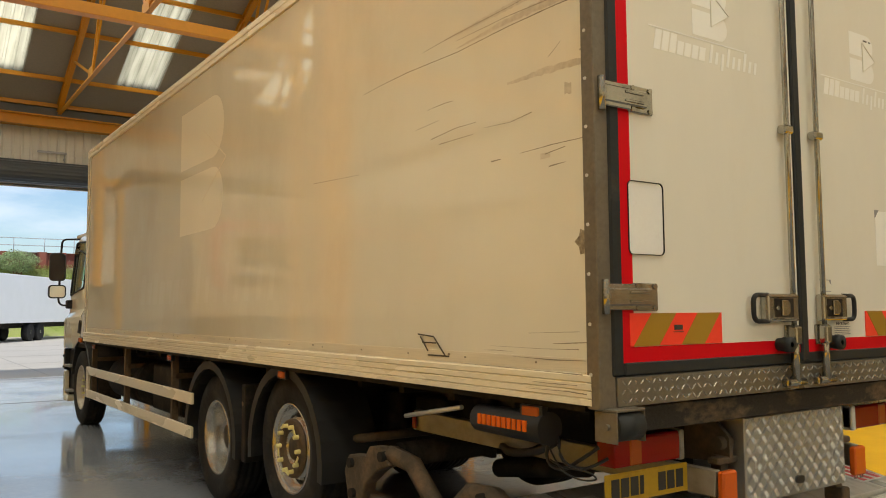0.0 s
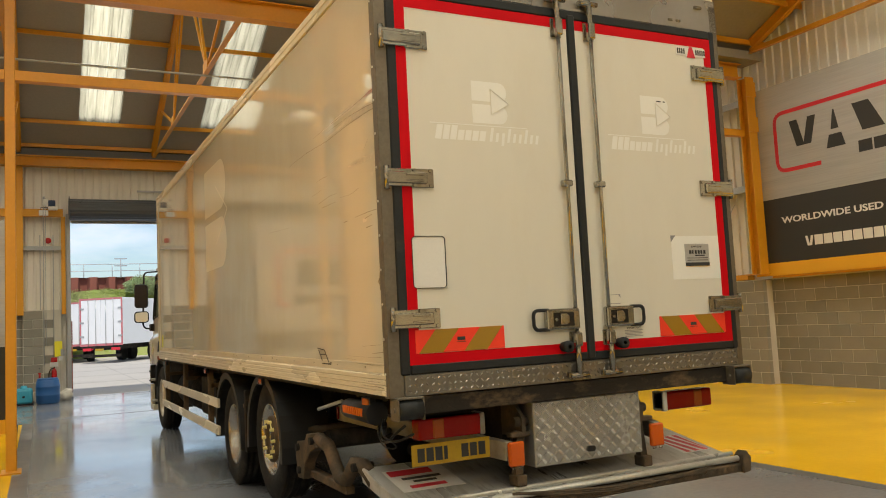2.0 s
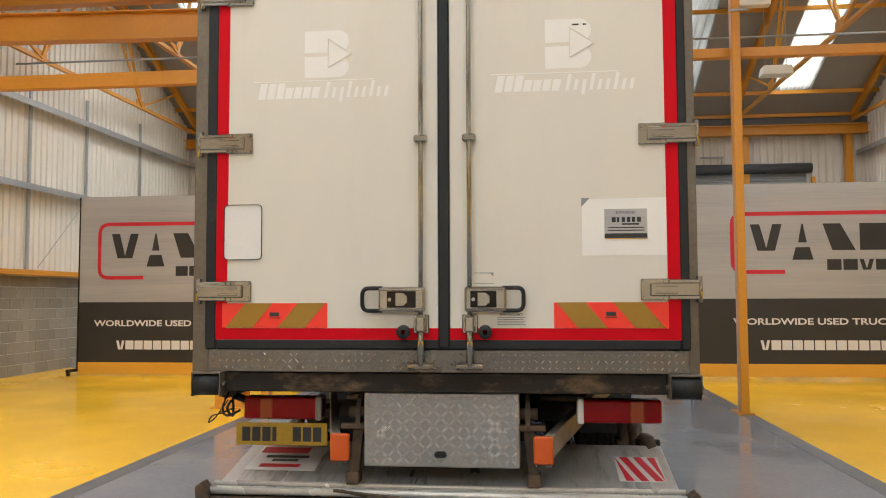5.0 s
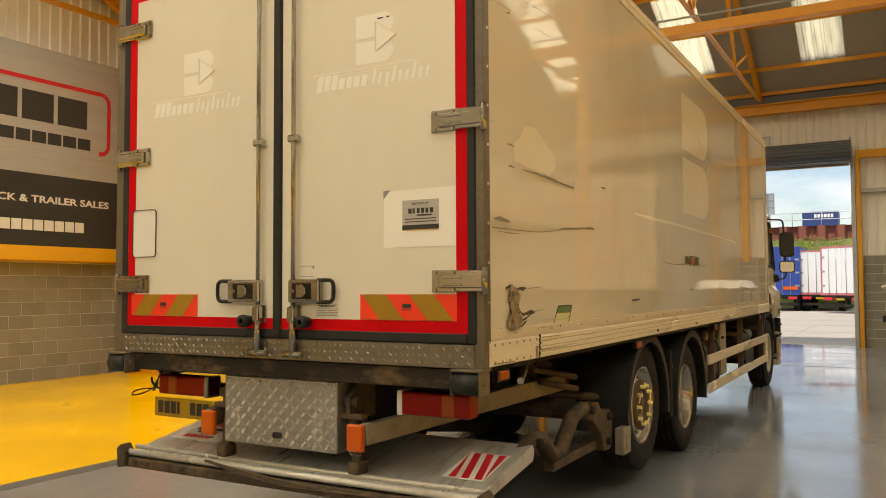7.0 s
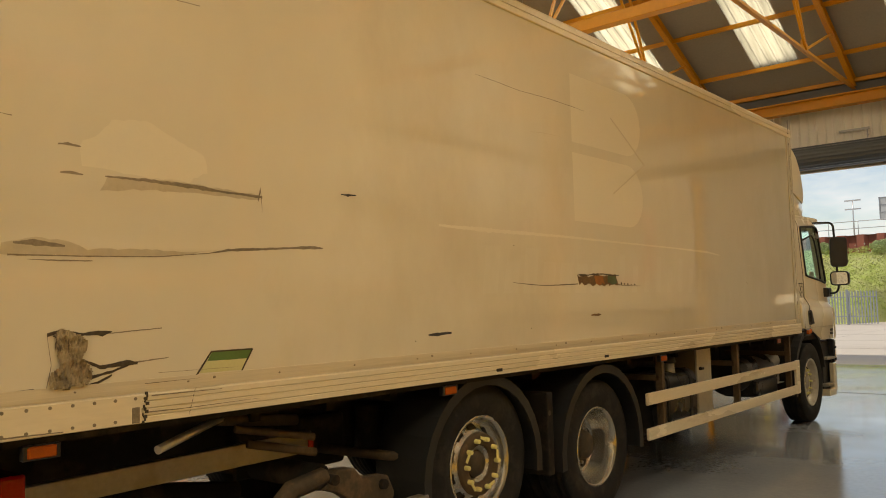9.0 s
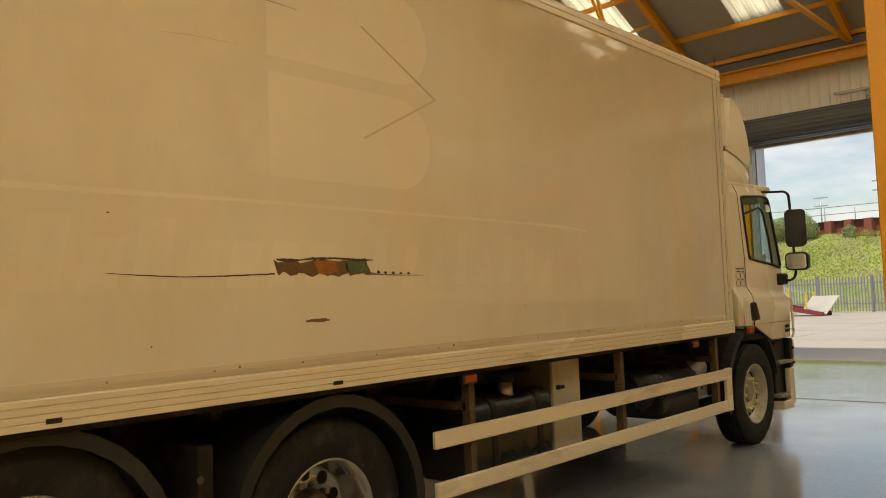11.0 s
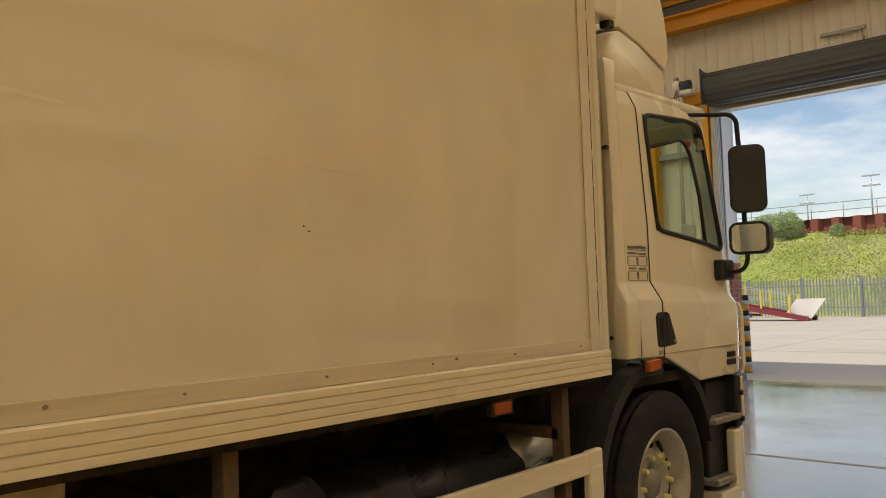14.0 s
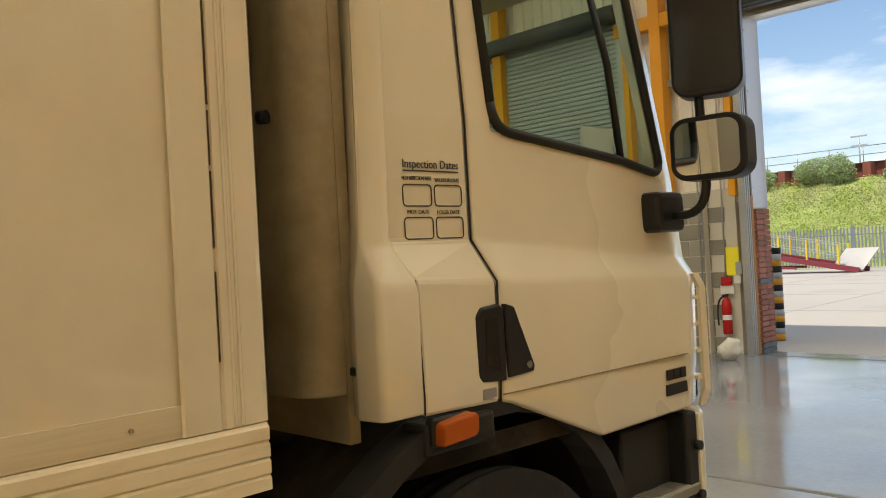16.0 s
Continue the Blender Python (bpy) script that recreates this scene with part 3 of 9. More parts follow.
LENSAMB = material("amber_lamp_lens", (0.60, 0.10, 0.008), 0.22, vary=0.06, fine=120, bump=0.12)
LENSDARK = material("dark_amber_lens", (0.32, 0.055, 0.01), 0.22, vary=0.06, fine=120, bump=0.12)
PLATEYELLOW = material("yellow_plate", (0.46, 0.29, 0.012), 0.4, vary=0.12, fine=40, dirt=(0.25, 0.15, 0.03), dirt_at=(0.5, 0.8), dirt_scale=8)
GREYPLASTIC = material("dark_grey_plastic", (0.022, 0.022, 0.022), 0.5, spec=0.3, vary=0.12, fine=120, bump=0.06, dirt=(0.07, 0.064, 0.053), dirt_at=(0.58, 0.85))
RIMSILVER = material("silver_wheel_rim", (0.55, 0.54, 0.51), 0.2, 0.9, vary=0.12, fine=30, dirt=(0.15, 0.12, 0.08), dirt_at=(0.56, 0.8), dirt_scale=7)
HUBGREY = material("grey_wheel_hub", (0.28, 0.26, 0.22), 0.45, 0.3, vary=0.15, dirt=(0.2, 0.12, 0.05), dirt_at=(0.5, 0.7), dirt_scale=8)
RIMGREY = material("dull_grey_wheel_paint", (0.44, 0.41, 0.34), 0.42, 0.25, vary=0.12, fine=30, dirt=(0.17, 0.13, 0.08), dirt_at=(0.5, 0.8), dirt_scale=7)
NUTLIME = material("faded_lime_nut_cap", (0.62, 0.60, 0.24), 0.45, vary=0.15, dirt=(0.25, 0.2, 0.1), dirt_at=(0.5, 0.8), dirt_scale=30)
NUTCAP = material("pale_yellow_nut_cap", (0.75, 0.66, 0.25), 0.4, vary=0.1)
TANK = material("black_tank", (0.02, 0.02, 0.021), 0.25, vary=0.15, fine=20, dirt=(0.05, 0.045, 0.035), dirt_at=(0.55, 0.8), dirt_scale=5)
GHOST = material("cleaner_paint_ghost", (0.760, 0.702, 0.556), 0.075, vary=0.02, bump=0.0)
GHOSTMID = material("slightly_cleaner_paint", (0.760, 0.704, 0.562), 0.05, vary=0.035, scale=1.5, fine=4, bump=0.006, stretch=(1, 1, 0.6), dirt=(0.56, 0.47, 0.31), dirt_at=(0.5, 0.95), dirt_scale=0.6, rough_vary=0.025, bump_size=0.03, coat=1.0, coat_rough=0.03)
GHOSTDOOR = material("white_vinyl_remains", (0.86, 0.85, 0.80), 0.4, vary=0.02, bump=0.0)
SCRAPE = material("dark_scrape", (0.25, 0.205, 0.14), 0.6, vary=0.45, fine=60, bump=0.3)
TORN = material("torn_panel_filler", (0.33, 0.26, 0.16), 0.8, vary=0.5, scale=60, fine=120, bump=0.8, dirt=(0.08, 0.06, 0.04), dirt_at=(0.5, 0.66), dirt_scale=38, stretch=(1, 1, 0.45))
FOAM = material("brown_exposed_core", (0.17, 0.10, 0.04), 0.9, vary=0.4, scale=40, fine=90, bump=0.6)
SILVERPANEL = material("dull_silver_header", (0.42, 0.40, 0.37), 0.3, 0.85, vary=0.06, fine=30)
PAPER = material("white_label", (0.80, 0.79, 0.75), 0.5, vary=0.03, dirt=(0.55, 0.5, 0.42), dirt_at=(0.62, 0.9), dirt_scale=9)
INK = material("black_print", (0.03, 0.03, 0.032), 0.5, vary=0.05, bump=0)
INKGREY = material("grey_print", (0.25, 0.25, 0.25), 0.5, vary=0.05, bump=0)
SIGNGREY = material("silver_grey_print", (0.46, 0.46, 0.455), 0.38, 0.3, vary=0.16, scale=2, fine=14, stretch=(0.12, 0.12, 4), bump=0.0, dirt=(0.55, 0.54, 0.52), dirt_at=(0.45, 0.8))
SIGNBLACK = material("charcoal_print", (0.035, 0.034, 0.033), 0.45, vary=0.08, bump=0)
SIGNRED = material("red_print", (0.62, 0.02, 0.035), 0.45, vary=0.04, bump=0)
SIGNWHITE = material("white_print", (0.80, 0.79, 0.76), 0.45, vary=0.03, bump=0)
SIGNYELLOW = material("yellow_print", (0.80, 0.42, 0.02), 0.45, vary=0.04, bump=0)
MIRRORGLASS = bpy.data.materials.new("mirror_glass")
MIRRORGLASS.use_nodes = True
_p = MIRRORGLASS.node_tree.nodes["Principled BSDF"]
_p.inputs["Metallic"].default_value, _p.inputs["Roughness"].default_value, _p.inputs["Base Color"].default_value = 1, 0.02, (0.8, 0.82, 0.83, 1)
WINDOW = glass("cab_window_glass", (0.78, 0.90, 0.84))
INTERIOR = material("grey_cab_trim", (0.09, 0.09, 0.09), 0.7, vary=0.15, fine=80)

lorry = thing("lorry", (0, 0, 0), "cream rigid box lorry with scuffed sides parked on the grey floor", "lorry")
BX, BF, BT, BB = 1.3, 9.425, 3.74, 1.18      # half width, front, top and bottom of the box body

bm = bmesh.new()
box(bm, -BX + 0.01, BX - 0.01, 0.06, BF - 0.02, 1.30, BT - 0.08)
box(bm, -BX + 0.03, BX - 0.03, 0.06, BF - 0.02, 1.2, 1.30)
body = part("box_body", bm, CREAM, lorry, "glossy cream insulated body with scrapes")
bm = bmesh.new()
box(bm, -BX + 0.04, BX - 0.04, 0.02, BF - 0.04, BT - 0.08, BT - 0.01)
part("body_roof", bm, RAILCREAM, lorry)
for s in (-1, 1):
    # ribbed bottom rail, with its narrow flange above
    bm = bmesh.new()
    prof = [(0.0, BB)]
    for z in (BB, BB + 0.03, BB + 0.06, BB + 0.09):
        prof += [(0.012, z + 0.003), (0.012, z + 0.024), (0.007, z + 0.028)]
    prof += [(0.006, 1.302), (-0.03, 1.302), (-0.03, BB)]
    prism(bm, [(s * (BX - 0.004 + a), z) for a, z in prof], "y", 0.03, BF - 0.01)
    part("bottom_rail", bm, RAILCREAM, lorry, "ribbed cream bottom rail")
    bm = bmesh.new()
    box(bm, s * (BX - 0.02), s * (BX - 0.004), 0.03, BF - 0.01, 1.304, 1.357)
    part("rail_flange", bm, FLANGE, lorry, "dull scuffed flange above the rail")
    bm = bmesh.new()
    prof = [(-0.05, -0.11), (0.0, -0.11), (0.006, -0.103), (0.006, -0.07), (0.001, -0.066), (0.001, -0.06), (0.006, -0.056), (0.006, -0.02), (-0.004, 0.0), (-0.05, 0.002)]
    prism(bm, [(s * (BX - 0.004 + a), BT + z) for a, z in prof], "y", 0.0, BF)
    part("top_rail", bm, RAILCREAM, lorry, "ribbed cream top rail")
    bm = bmesh.new()
    prof = [(BX - 0.14, BF + 0.01), (BX - 0.14, BF - 0.03), (BX - 0.002, BF - 0.17), (BX + 0.002, BF - 0.165), (BX + 0.002, BF - 0.1), (BX - 0.002, BF - 0.095), (BX + 0.002, BF - 0.09), (BX + 0.002, BF - 0.016), (BX - 0.002, BF - 0.006), (BX - 0.012, BF + 0.002), (BX - 0.06, BF + 0.01)]
    prism(bm, [(s * a, y) for a, y in prof], "z", 1.304, BT - 0.11)
    cp = part("corner_post", bm, CREAM, lorry)
    for y in (BF - 0.072, BF - 0.058):
        bm = bmesh.new()
        box(bm, s * (BX - 0.004), s * (BX + 0.0048), y - 0.0035, y + 0.0035, 1.306, BT - 0.112, 0.0015)
        part("post_rib", bm, CREAM, cp)
    bm = bmesh.new()
    for k in range(19):
        y = 0.35 + k * 0.49
        rod(bm, (s * (BX - 0.01), y, 1.332), (s * (BX + 0.001), y, 1.332), 0.004, 8)
        if k % 3 == 1:
            rod(bm, (s * (BX - 0.01), y + 0.13, 1.34), (s * (BX + 0.0015), y + 0.13, 1.34), 0.006, 8)
    part("rail_rivet", bm, SCRAPE, lorry, "stained rivets along the rail", each=True)

# rear frame
for s in (-1, 1):
    bm = bmesh.new()
    box(bm, s * 1.225 + 0.01, s * BX + 0.0 + (0.004 if s > 0 else -0.004), -0.012, 0.055, 1.17, BT - 0.06, 0.004)
    rf = part("rear_frame", bm, DIRTYALU, lorry, "dirty brown-grey aluminium corner frame with rivets")
    bm = bmesh.new()
    for k in range(14):
        rod(bm, (s * (BX + 0.003), 0.03, 1.3 + k * 0.19), (s * (BX + 0.008), 0.03, 1.3 + k * 0.19), 0.007, 8)
    part("rivet", bm, EDGEALU, rf, "bright rivet head", each=True)
bm = bmesh.new()
box(bm, -BX, BX, -0.012, 0.09, 3.49, BT - 0.02, 0.004)
part("rear_header", bm, SILVERPANEL, lorry, "dull silver panel over the doors")
bm = bmesh.new()
for x in (0.86, 0.93):
    box(bm, x, x + 0.035, -0.02, -0.011, 3.53, 3.545)
box(bm, 1.1, 1.16, -0.03, -0.011, 3.64, 3.66)
part("header_clip", bm, STEEL, lorry, each=True)
bm = bmesh.new()
for x0, x1 in ((-1.235, -1.175), (1.215, 1.262)):
    box(bm, x0 + 0.0, x1, -0.022, 0.02, 1.29, 3.49, 0.008)
box(bm, -1.175, 1.215, -0.022, 0.02, 3.43, 3.49, 0.008)
box(bm, -1.175, 1.215, -0.022, 0.02, 1.29, 1.345, 0.008)
part("door_seal", bm, SEAL, lorry, "black rubber seal round the doors", each=True)
bm = bmesh.new()
box(bm, 0.006, 0.064, -0.03, 0.01, 1.30, 3.46, 0.008)
part("centre_seal", bm, SEAL, lorry, "black rubber seal between the doors")


def tread(bm, x0, x1, z0, z1, y, cell, bars, length, proud):
    """Raised bars in alternating directions on an upright plate."""
    nx, nz = int((x1 - x0) / cell), max(1, int((z1 - z0) / cell))
    for i in range(nx):
        for j in range(nz):
            cx, cz = x0 + (i + 0.5) * (x1 - x0) / nx, z0 + (j + 0.5) * (z1 - z0) / nz
            a = radians(45 if (i + j) % 2 else -45)
            d, p = Vector((math.cos(a), 0, math.sin(a))), Vector((-math.sin(a), 0, math.cos(a)))
            for k in range(bars):
                c = Vector((cx, 0, cz)) + p * (k - (bars - 1) / 2) * cell * 0.21
                h = length / 2 * (1 - 0.12 * abs(k - (bars - 1) / 2))
                w = cell * (0.07 if bars > 1 else 0.11)
                b = [bm.verts.new((v.x, y, v.z)) for v in (c - d * h, c - p * w, c + d * h, c + p * w)]
                t = [bm.verts.new((v.x, y - proud, v.z)) for v in (c - d * h * 0.6, c + d * h * 0.6)]
                bm.faces.new((b[0], t[0], b[1]))
                bm.faces.new((b[1], t[0], t[1], b[2]))
                bm.faces.new((b[2], t[1], b[3]))
                bm.faces.new((b[3], t[1], t[0], b[0]))


bm = bmesh.new()
box(bm, -1.215, 1.25, -0.02, 0.03, 1.175, 1.288, 0.003)
sill = part("sill_plate", bm, SILLPLATE, lorry, "worn tread plate under the doors")
bm = bmesh.new()
tread(bm, -1.2, 1.24, 1.18, 1.284, -0.02, 0.034, 1, 0.034, 0.004)
tagged(part("tread", bm, SILLBAR, sill), kind="stuff")


def rounded(pts_w, pts_h, r, n=5):
    """A rounded rectangle centred on the origin."""
    out = []
    for cx, cz, a0 in ((1, 1, 0), (-1, 1, 90), (-1, -1, 180), (1, -1, 270)):
        for i in range(n + 1):
            a = radians(a0 + 90 * i / n)
            out.append((cx * (pts_w / 2 - r) + r * math.cos(a), cz * (pts_h / 2 - r) + r * math.sin(a)))
    return out


def ghost_mark(x0, x1, z0, z1, y, mat, parent, right=True):
    """The plain worn badge on each door: a rounded block cut by a bar and a triangle, over a line and two bars."""
    w, h = x1 - x0, z1 - z0
    bm = bmesh.new()
    n = 8

    def lobe(za, zb):
        r = (zb - za) * 0.48
        pts = [(x0, za), (x0, zb)]
        pts += [(x1 - r + r * math.sin(radians(180 * i / n)), zb - (zb - za) / 2 + (zb - za) / 2 * math.cos(radians(180 * i / n))) for i in range(n + 1)]
        prism(bm, pts, "y", y - 0.0008, y + 0.002)

    lobe(z0, z0 + h * 0.45)
    lobe(z0 + h * 0.53, z1)
    part("worn_badge", bm, mat, parent, "faint white ghost of a removed badge")
    bm = bmesh.new()
    tri = [(x0 + w * 0.53, z0 + h * 0.22), (x0 + w * 0.53, z0 + h * 0.83), (x1 + w * 0.06, z0 + h * 0.5)]
    prism(bm, tri, "y", y - 0.0016, y + 0.002)
    part("badge_triangle", bm, mat, parent)
    bm = bmesh.new()
    for a, b in zip(tri, tri[1:] + tri[:1]):
        bar(bm, (a[0], y - 0.0016, a[1]), (b[0], y - 0.0016, b[1]), 0.004, 0.006, (0, 1, 0))
    part("badge_outline", bm, DOORCREAM, parent)


def door_things(s):
    """One rear door with everything that hangs on it. s: -1 or 1."""
    x0, x1 = (-1.178, 0.006) if s < 0 else (0.064, 1.217)
    outer = x0 if s < 0 else x1
    y = -0.016
    bm = bmesh.new()
    box(bm, x0, x1, y, 0.045, 1.34, 3.432, 0.004)
    door = part("rear_door", bm, DOORCREAM, lorry, "off-white rear door with hinges and lock rod")
    bm = bmesh.new()
    k = 0.062
    a, b = (outer, outer + k) if s < 0 else (outer - k, outer)
    box(bm, a, b, y - 0.002, y + 0.002, 1.34, 3.43)
    box(bm, min(b, x0) if s < 0 else x0, x1 if s < 0 else max(a, x0), y - 0.0018, y + 0.002, 3.365, 3.43)
    box(bm, x0 + (k if s < 0 else 0), x1 - (k if s > 0 else 0), y - 0.0018, y + 0.002, 1.34, 1.40)
    part("red_tape", bm, RED, door, "red reflective tape border", each=True)
    # chevron board
    c0, c1 = (-1.14, -0.575) if s < 0 else (0.592, 1.157)
    bm = bmesh.new()
    box(bm, c0, c1, y - 0.004, y, 1.402, 1.53)
    part("chevron_board", bm, FLUO, door, "fluorescent red and gold marker board")
    bm = bmesh.new()
    w, h = c1 - c0, 0.128
    for f in (0.03, 0.53):
        lean = 0.19 * w
        xa = c0 + f * w if s < 0 else c1 - f * w
        q = [(xa, 1.402), (xa - s * 0.26 * w, 1.402), (xa - s * 0.26 * w - s * lean, 1.53), (xa - s * lean, 1.53)]
        q = [(min(max(px, c0), c1), pz) for px, pz in q]
        prism(bm, q, "y", y - 0.0055, y - 0.003)
    part("gold_stripe", bm, GOLD, door, each=True)
    bm = bmesh.new()
    cx = (c0 + c1) / 2
    box(bm, cx - 0.025, cx + 0.025, y - 0.0058, y - 0.003, 1.462, 1.482)
    box(bm, cx - 0.03, cx + 0.03, y - 0.0058, y - 0.003, 1.452, 1.455)
    part("maker_mark", bm, INK, door)
    # hinges
    for z in (1.593, 2.377, 3.177):
        bm = bmesh.new()
        h0 = outer + (-0.09 if s < 0 else 0.09)
        h1 = outer - s * 0.195
        box(bm, min(h1, outer - s * 0.05), max(h1, outer - s * 0.05), y - 0.012, y - 0.002, z - 0.054, z + 0.054, 0.004)
        box(bm, min(h1 + s * 0.045, h0), max(h1 + s * 0.045, h0), y - 0.026, y - 0.008, z - 0.034, z + 0.034, 0.006)
        box(bm, min(outer - s * 0.06, h0), max(outer - s * 0.06, h0), y - 0.02, y - 0.01, z - 0.05, z + 0.05, 0.004)
        for dz in (-0.017, 0.017):
            box(bm, min(h1 + s * 0.07, outer - s * 0.02), max(h1 + s * 0.07, outer - s * 0.02), y - 0.0305, y - 0.024, z + dz - 0.005, z + dz + 0.005, 0.002)
        rod(bm, (h0, y - 0.005, z - 0.066), (h0, y - 0.005, z + 0.066), 0.016, 12)
        for px in (h1 - s * -0.02, h1 - s * -0.12):
            for dz in (-0.042, 0.042):
                rod(bm, (px, y - 0.012, z + dz), (px, y - 0.018, z + dz), 0.011, 10)
        part("hinge", bm, STEEL, door, "stainless steel strap hinge")
    # lock rod
    rx = -0.082 if s < 0 else 0.168
    rod_bm = bmesh.new()
    rod(rod_bm, (rx, y - 0.03, 1.2), (rx, y - 0.03, 3.56), 0.0125, 12)
    rodp = part("lock_rod", rod_bm, STEEL, door, "stainless steel lock rod")
    bm = bmesh.new()
    box(bm, rx - 0.035, rx + 0.035, y - 0.047, y, 2.355, 2.395, 0.008)
    part("rod_guide", bm, STEEL, rodp)
    for z0, z1, za, zb in ((1.375, 1.47, 1.21, 1.215), (3.30, 3.42, 3.54, 3.545)):
        bm = bmesh.new()
        box(bm, rx - 0.04, rx + 0.04, y - 0.012, y, z0, z1, 0.004)
        box(bm, rx - 0.026, rx + 0.026, y - 0.055, y - 0.01, z0 + 0.005, z1 - 0.005, 0.01)
        rod(bm, (rx, y - 0.03, min(z0, za)), (rx, y - 0.03, max(z1, zb)), 0.019, 12)
        rod(bm, (rx - 0.065, y - 0.03, za), (rx + 0.065, y - 0.03, za), 0.017, 10)
        box(bm, rx - 0.075, rx + 0.03, y - 0.035, y + 0.0, za - 0.018, za + 0.018, 0.006)
        part("rod_keeper", bm, STEEL, rodp)
    # handle
    hx0, hx1 = (-0.30, -0.06) if s < 0 else (0.142, 0.355)
    bm = bmesh.new()
    box(bm, hx0, hx1, y - 0.045, y - 0.001, 1.484, 1.612, 0.012)
    handle = part("door_latch", bm, STEEL, door, "stainless latch with black pull")
    bm = bmesh.new()
    px0, px1 = (hx0 + 0.045, hx1 - 0.045) if s < 0 else (hx0 + 0.03, hx1 - 0.05)
    box(bm, px0, px1, y - 0.0475, y - 0.04, 1.505, 1.59, 0.003)
    part("latch_recess", bm, CHASSIS, handle, "dark recess in the latch")
    bm = bmesh.new()
    pad = (px0 + px1) / 2
    prism(bm, [(pad - 0.03, 1.512), (pad + 0.012, 1.512), (pad + 0.034, 1.53), (pad + 0.034, 1.565), (pad + 0.012, 1.583), (pad - 0.03, 1.583)], "y", y - 0.058, y - 0.046, 0.004)
    part("latch_paddle", bm, STEEL, handle, "stainless latch paddle")
    bm = bmesh.new()
    for z0, z1 in ((1.494, 1.502), (1.593, 1.603)):
        box(bm, hx0 + 0.012, hx1 - 0.012, y - 0.052, y - 0.044, z0, z1, 0.003)
    rod(bm, (px0 + 0.016, y - 0.046, 1.547), (px0 + 0.016, y - 0.056, 1.547), 0.01, 10)
    part("latch_rim", bm, STEEL, handle, each=True)
    bm = bmesh.new()
    e = hx0 if s < 0 else hx1
    pull = [(e - s * 0.02, y - 0.03, 1.605), (e + s * 0.05, y - 0.03, 1.605)] + bend((e + s * 0.05, y - 0.03, 1.605), (e + s * 0.085, y - 0.03, 1.605), (e + s * 0.085, y - 0.03, 1.57)) + bend((e + s * 0.085, y - 0.03, 1.53), (e + s * 0.085, y - 0.03, 1.49), (e + s * 0.05, y - 0.03, 1.49)) + [(e - s * 0.02, y - 0.03, 1.49)]
    sweep(bm, pull, 0.011, 8)
    part("pull_loop", bm, BLACK, handle, "black rubber-coated pull")
    # rubber stop
    bm = bmesh.new()
    sx = -0.168 if s < 0 else 0.247
    lathe(bm, [(0.012, 0.07), (0.034, 0.07), (0.036, 0.05), (0.028, 0.0)], 16, Matrix.Translation((sx, y, 1.383)) @ Matrix.Rotation(radians(90), 4, "X"))
    part("rubber_stop", bm, SEAL, door, "black rubber door stop")
    # worn badge, line and wording
    if s < 0:
        ghost_mark(-0.705, -0.465, 2.72, 2.972, y, GHOSTDOOR, door)
        la, lb, ta, tb = -0.985, -0.335, -0.958, -0.24
    else:
        ghost_mark(0.562, 0.797, 2.727, 2.984, y, GHOSTDOOR, door)
        la, lb, ta, tb = 0.28, 0.93, 0.30, 1.024
        bm = bmesh.new()
        for q0, q1 in ((0.70, 0.735), (0.755, 0.772)):
            box(bm, q0, q1, y - 0.003, y, 2.95, 2.957)
        part("badge_scratch", bm, INK, door, each=True)
    bm = bmesh.new()
    box(bm, la, lb, y - 0.001, y + 0.002, 2.703, 2.708)
    part("badge_line", bm, GHOSTDOOR, door)
    bm = bmesh.new()
    # bold word then light word, as plain slanted strokes
    wb = (tb - ta) * 0.47
    for i in range(7):
        px = ta + wb * i / 7
        hz = 0.085 if i in (0, 1, 2) else 0.06
        prism(bm, [(px, 2.612), (px + wb * 0.115, 2.612), (px + wb * 0.115 + hz * 0.2, 2.612 + hz), (px + hz * 0.2, 2.612 + hz)], "y", y - 0.001, y + 0.002)
    wl = (tb - ta) * 0.5
    xs = tb - wl
    for i in range(9):
        px = xs + wl * i / 9
        hz = 0.085 if i in (0, 3, 6) else 0.055
        dz = -0.022 if i == 2 else 0
        prism(bm, [(px, 2.612 + dz), (px + wl * 0.05, 2.612 + dz), (px + wl * 0.05 + hz * 0.2, 2.612 + hz), (px + hz * 0.2, 2.612 + hz)], "y", y - 0.001, y + 0.002)
    part("worn_wording_bar", bm, GHOSTDOOR, door, "faint plain bars of worn lettering", each=True)
    return door


door_w = door_things(-1)
door_e = door_things(1)
Y = -0.016
# notice frame on one door
bm = bmesh.new()
prism(bm, [(x - 1.033, z + 1.905) for x, z in rounded(0.2, 0.285, 0.02)], "y", Y - 0.0025, Y)
part("blank_notice", bm, PAPER, door_w, "blank white notice with dark worn edge")
bm = bmesh.new()
o = rounded(0.205, 0.29, 0.022)
for a, b in zip(o, o[1:] + o[:1]):
    bar(bm, (a[0] - 1.033, Y - 0.003, a[1] + 1.905), (b[0] - 1.033, Y - 0.003, b[1] + 1.905), 0.002, 0.009, (0, 1, 0))
part("notice_edge", bm, GREYPLASTIC, door_w)
# pale patch with the dealer's label on the other
bm = bmesh.new()
prism(bm, [(0.735, 1.765), (1.155, 1.765), (1.155, 2.055), (0.765, 2.05), (0.738, 2.035)], "y", Y - 0.0012, Y)
part("pale_patch", bm, GHOSTDOOR, door_e)
bm = bmesh.new()
prism(bm, [(0.735, 2.012), (0.735, 2.056), (0.777, 2.056)], "y", Y - 0.0016, Y)
box(bm, 0.19, 0.288, Y - 0.0014, Y, 1.625, 1.628)
box(bm, 0.19, 0.288, Y - 0.0014, Y, 1.68, 1.683)
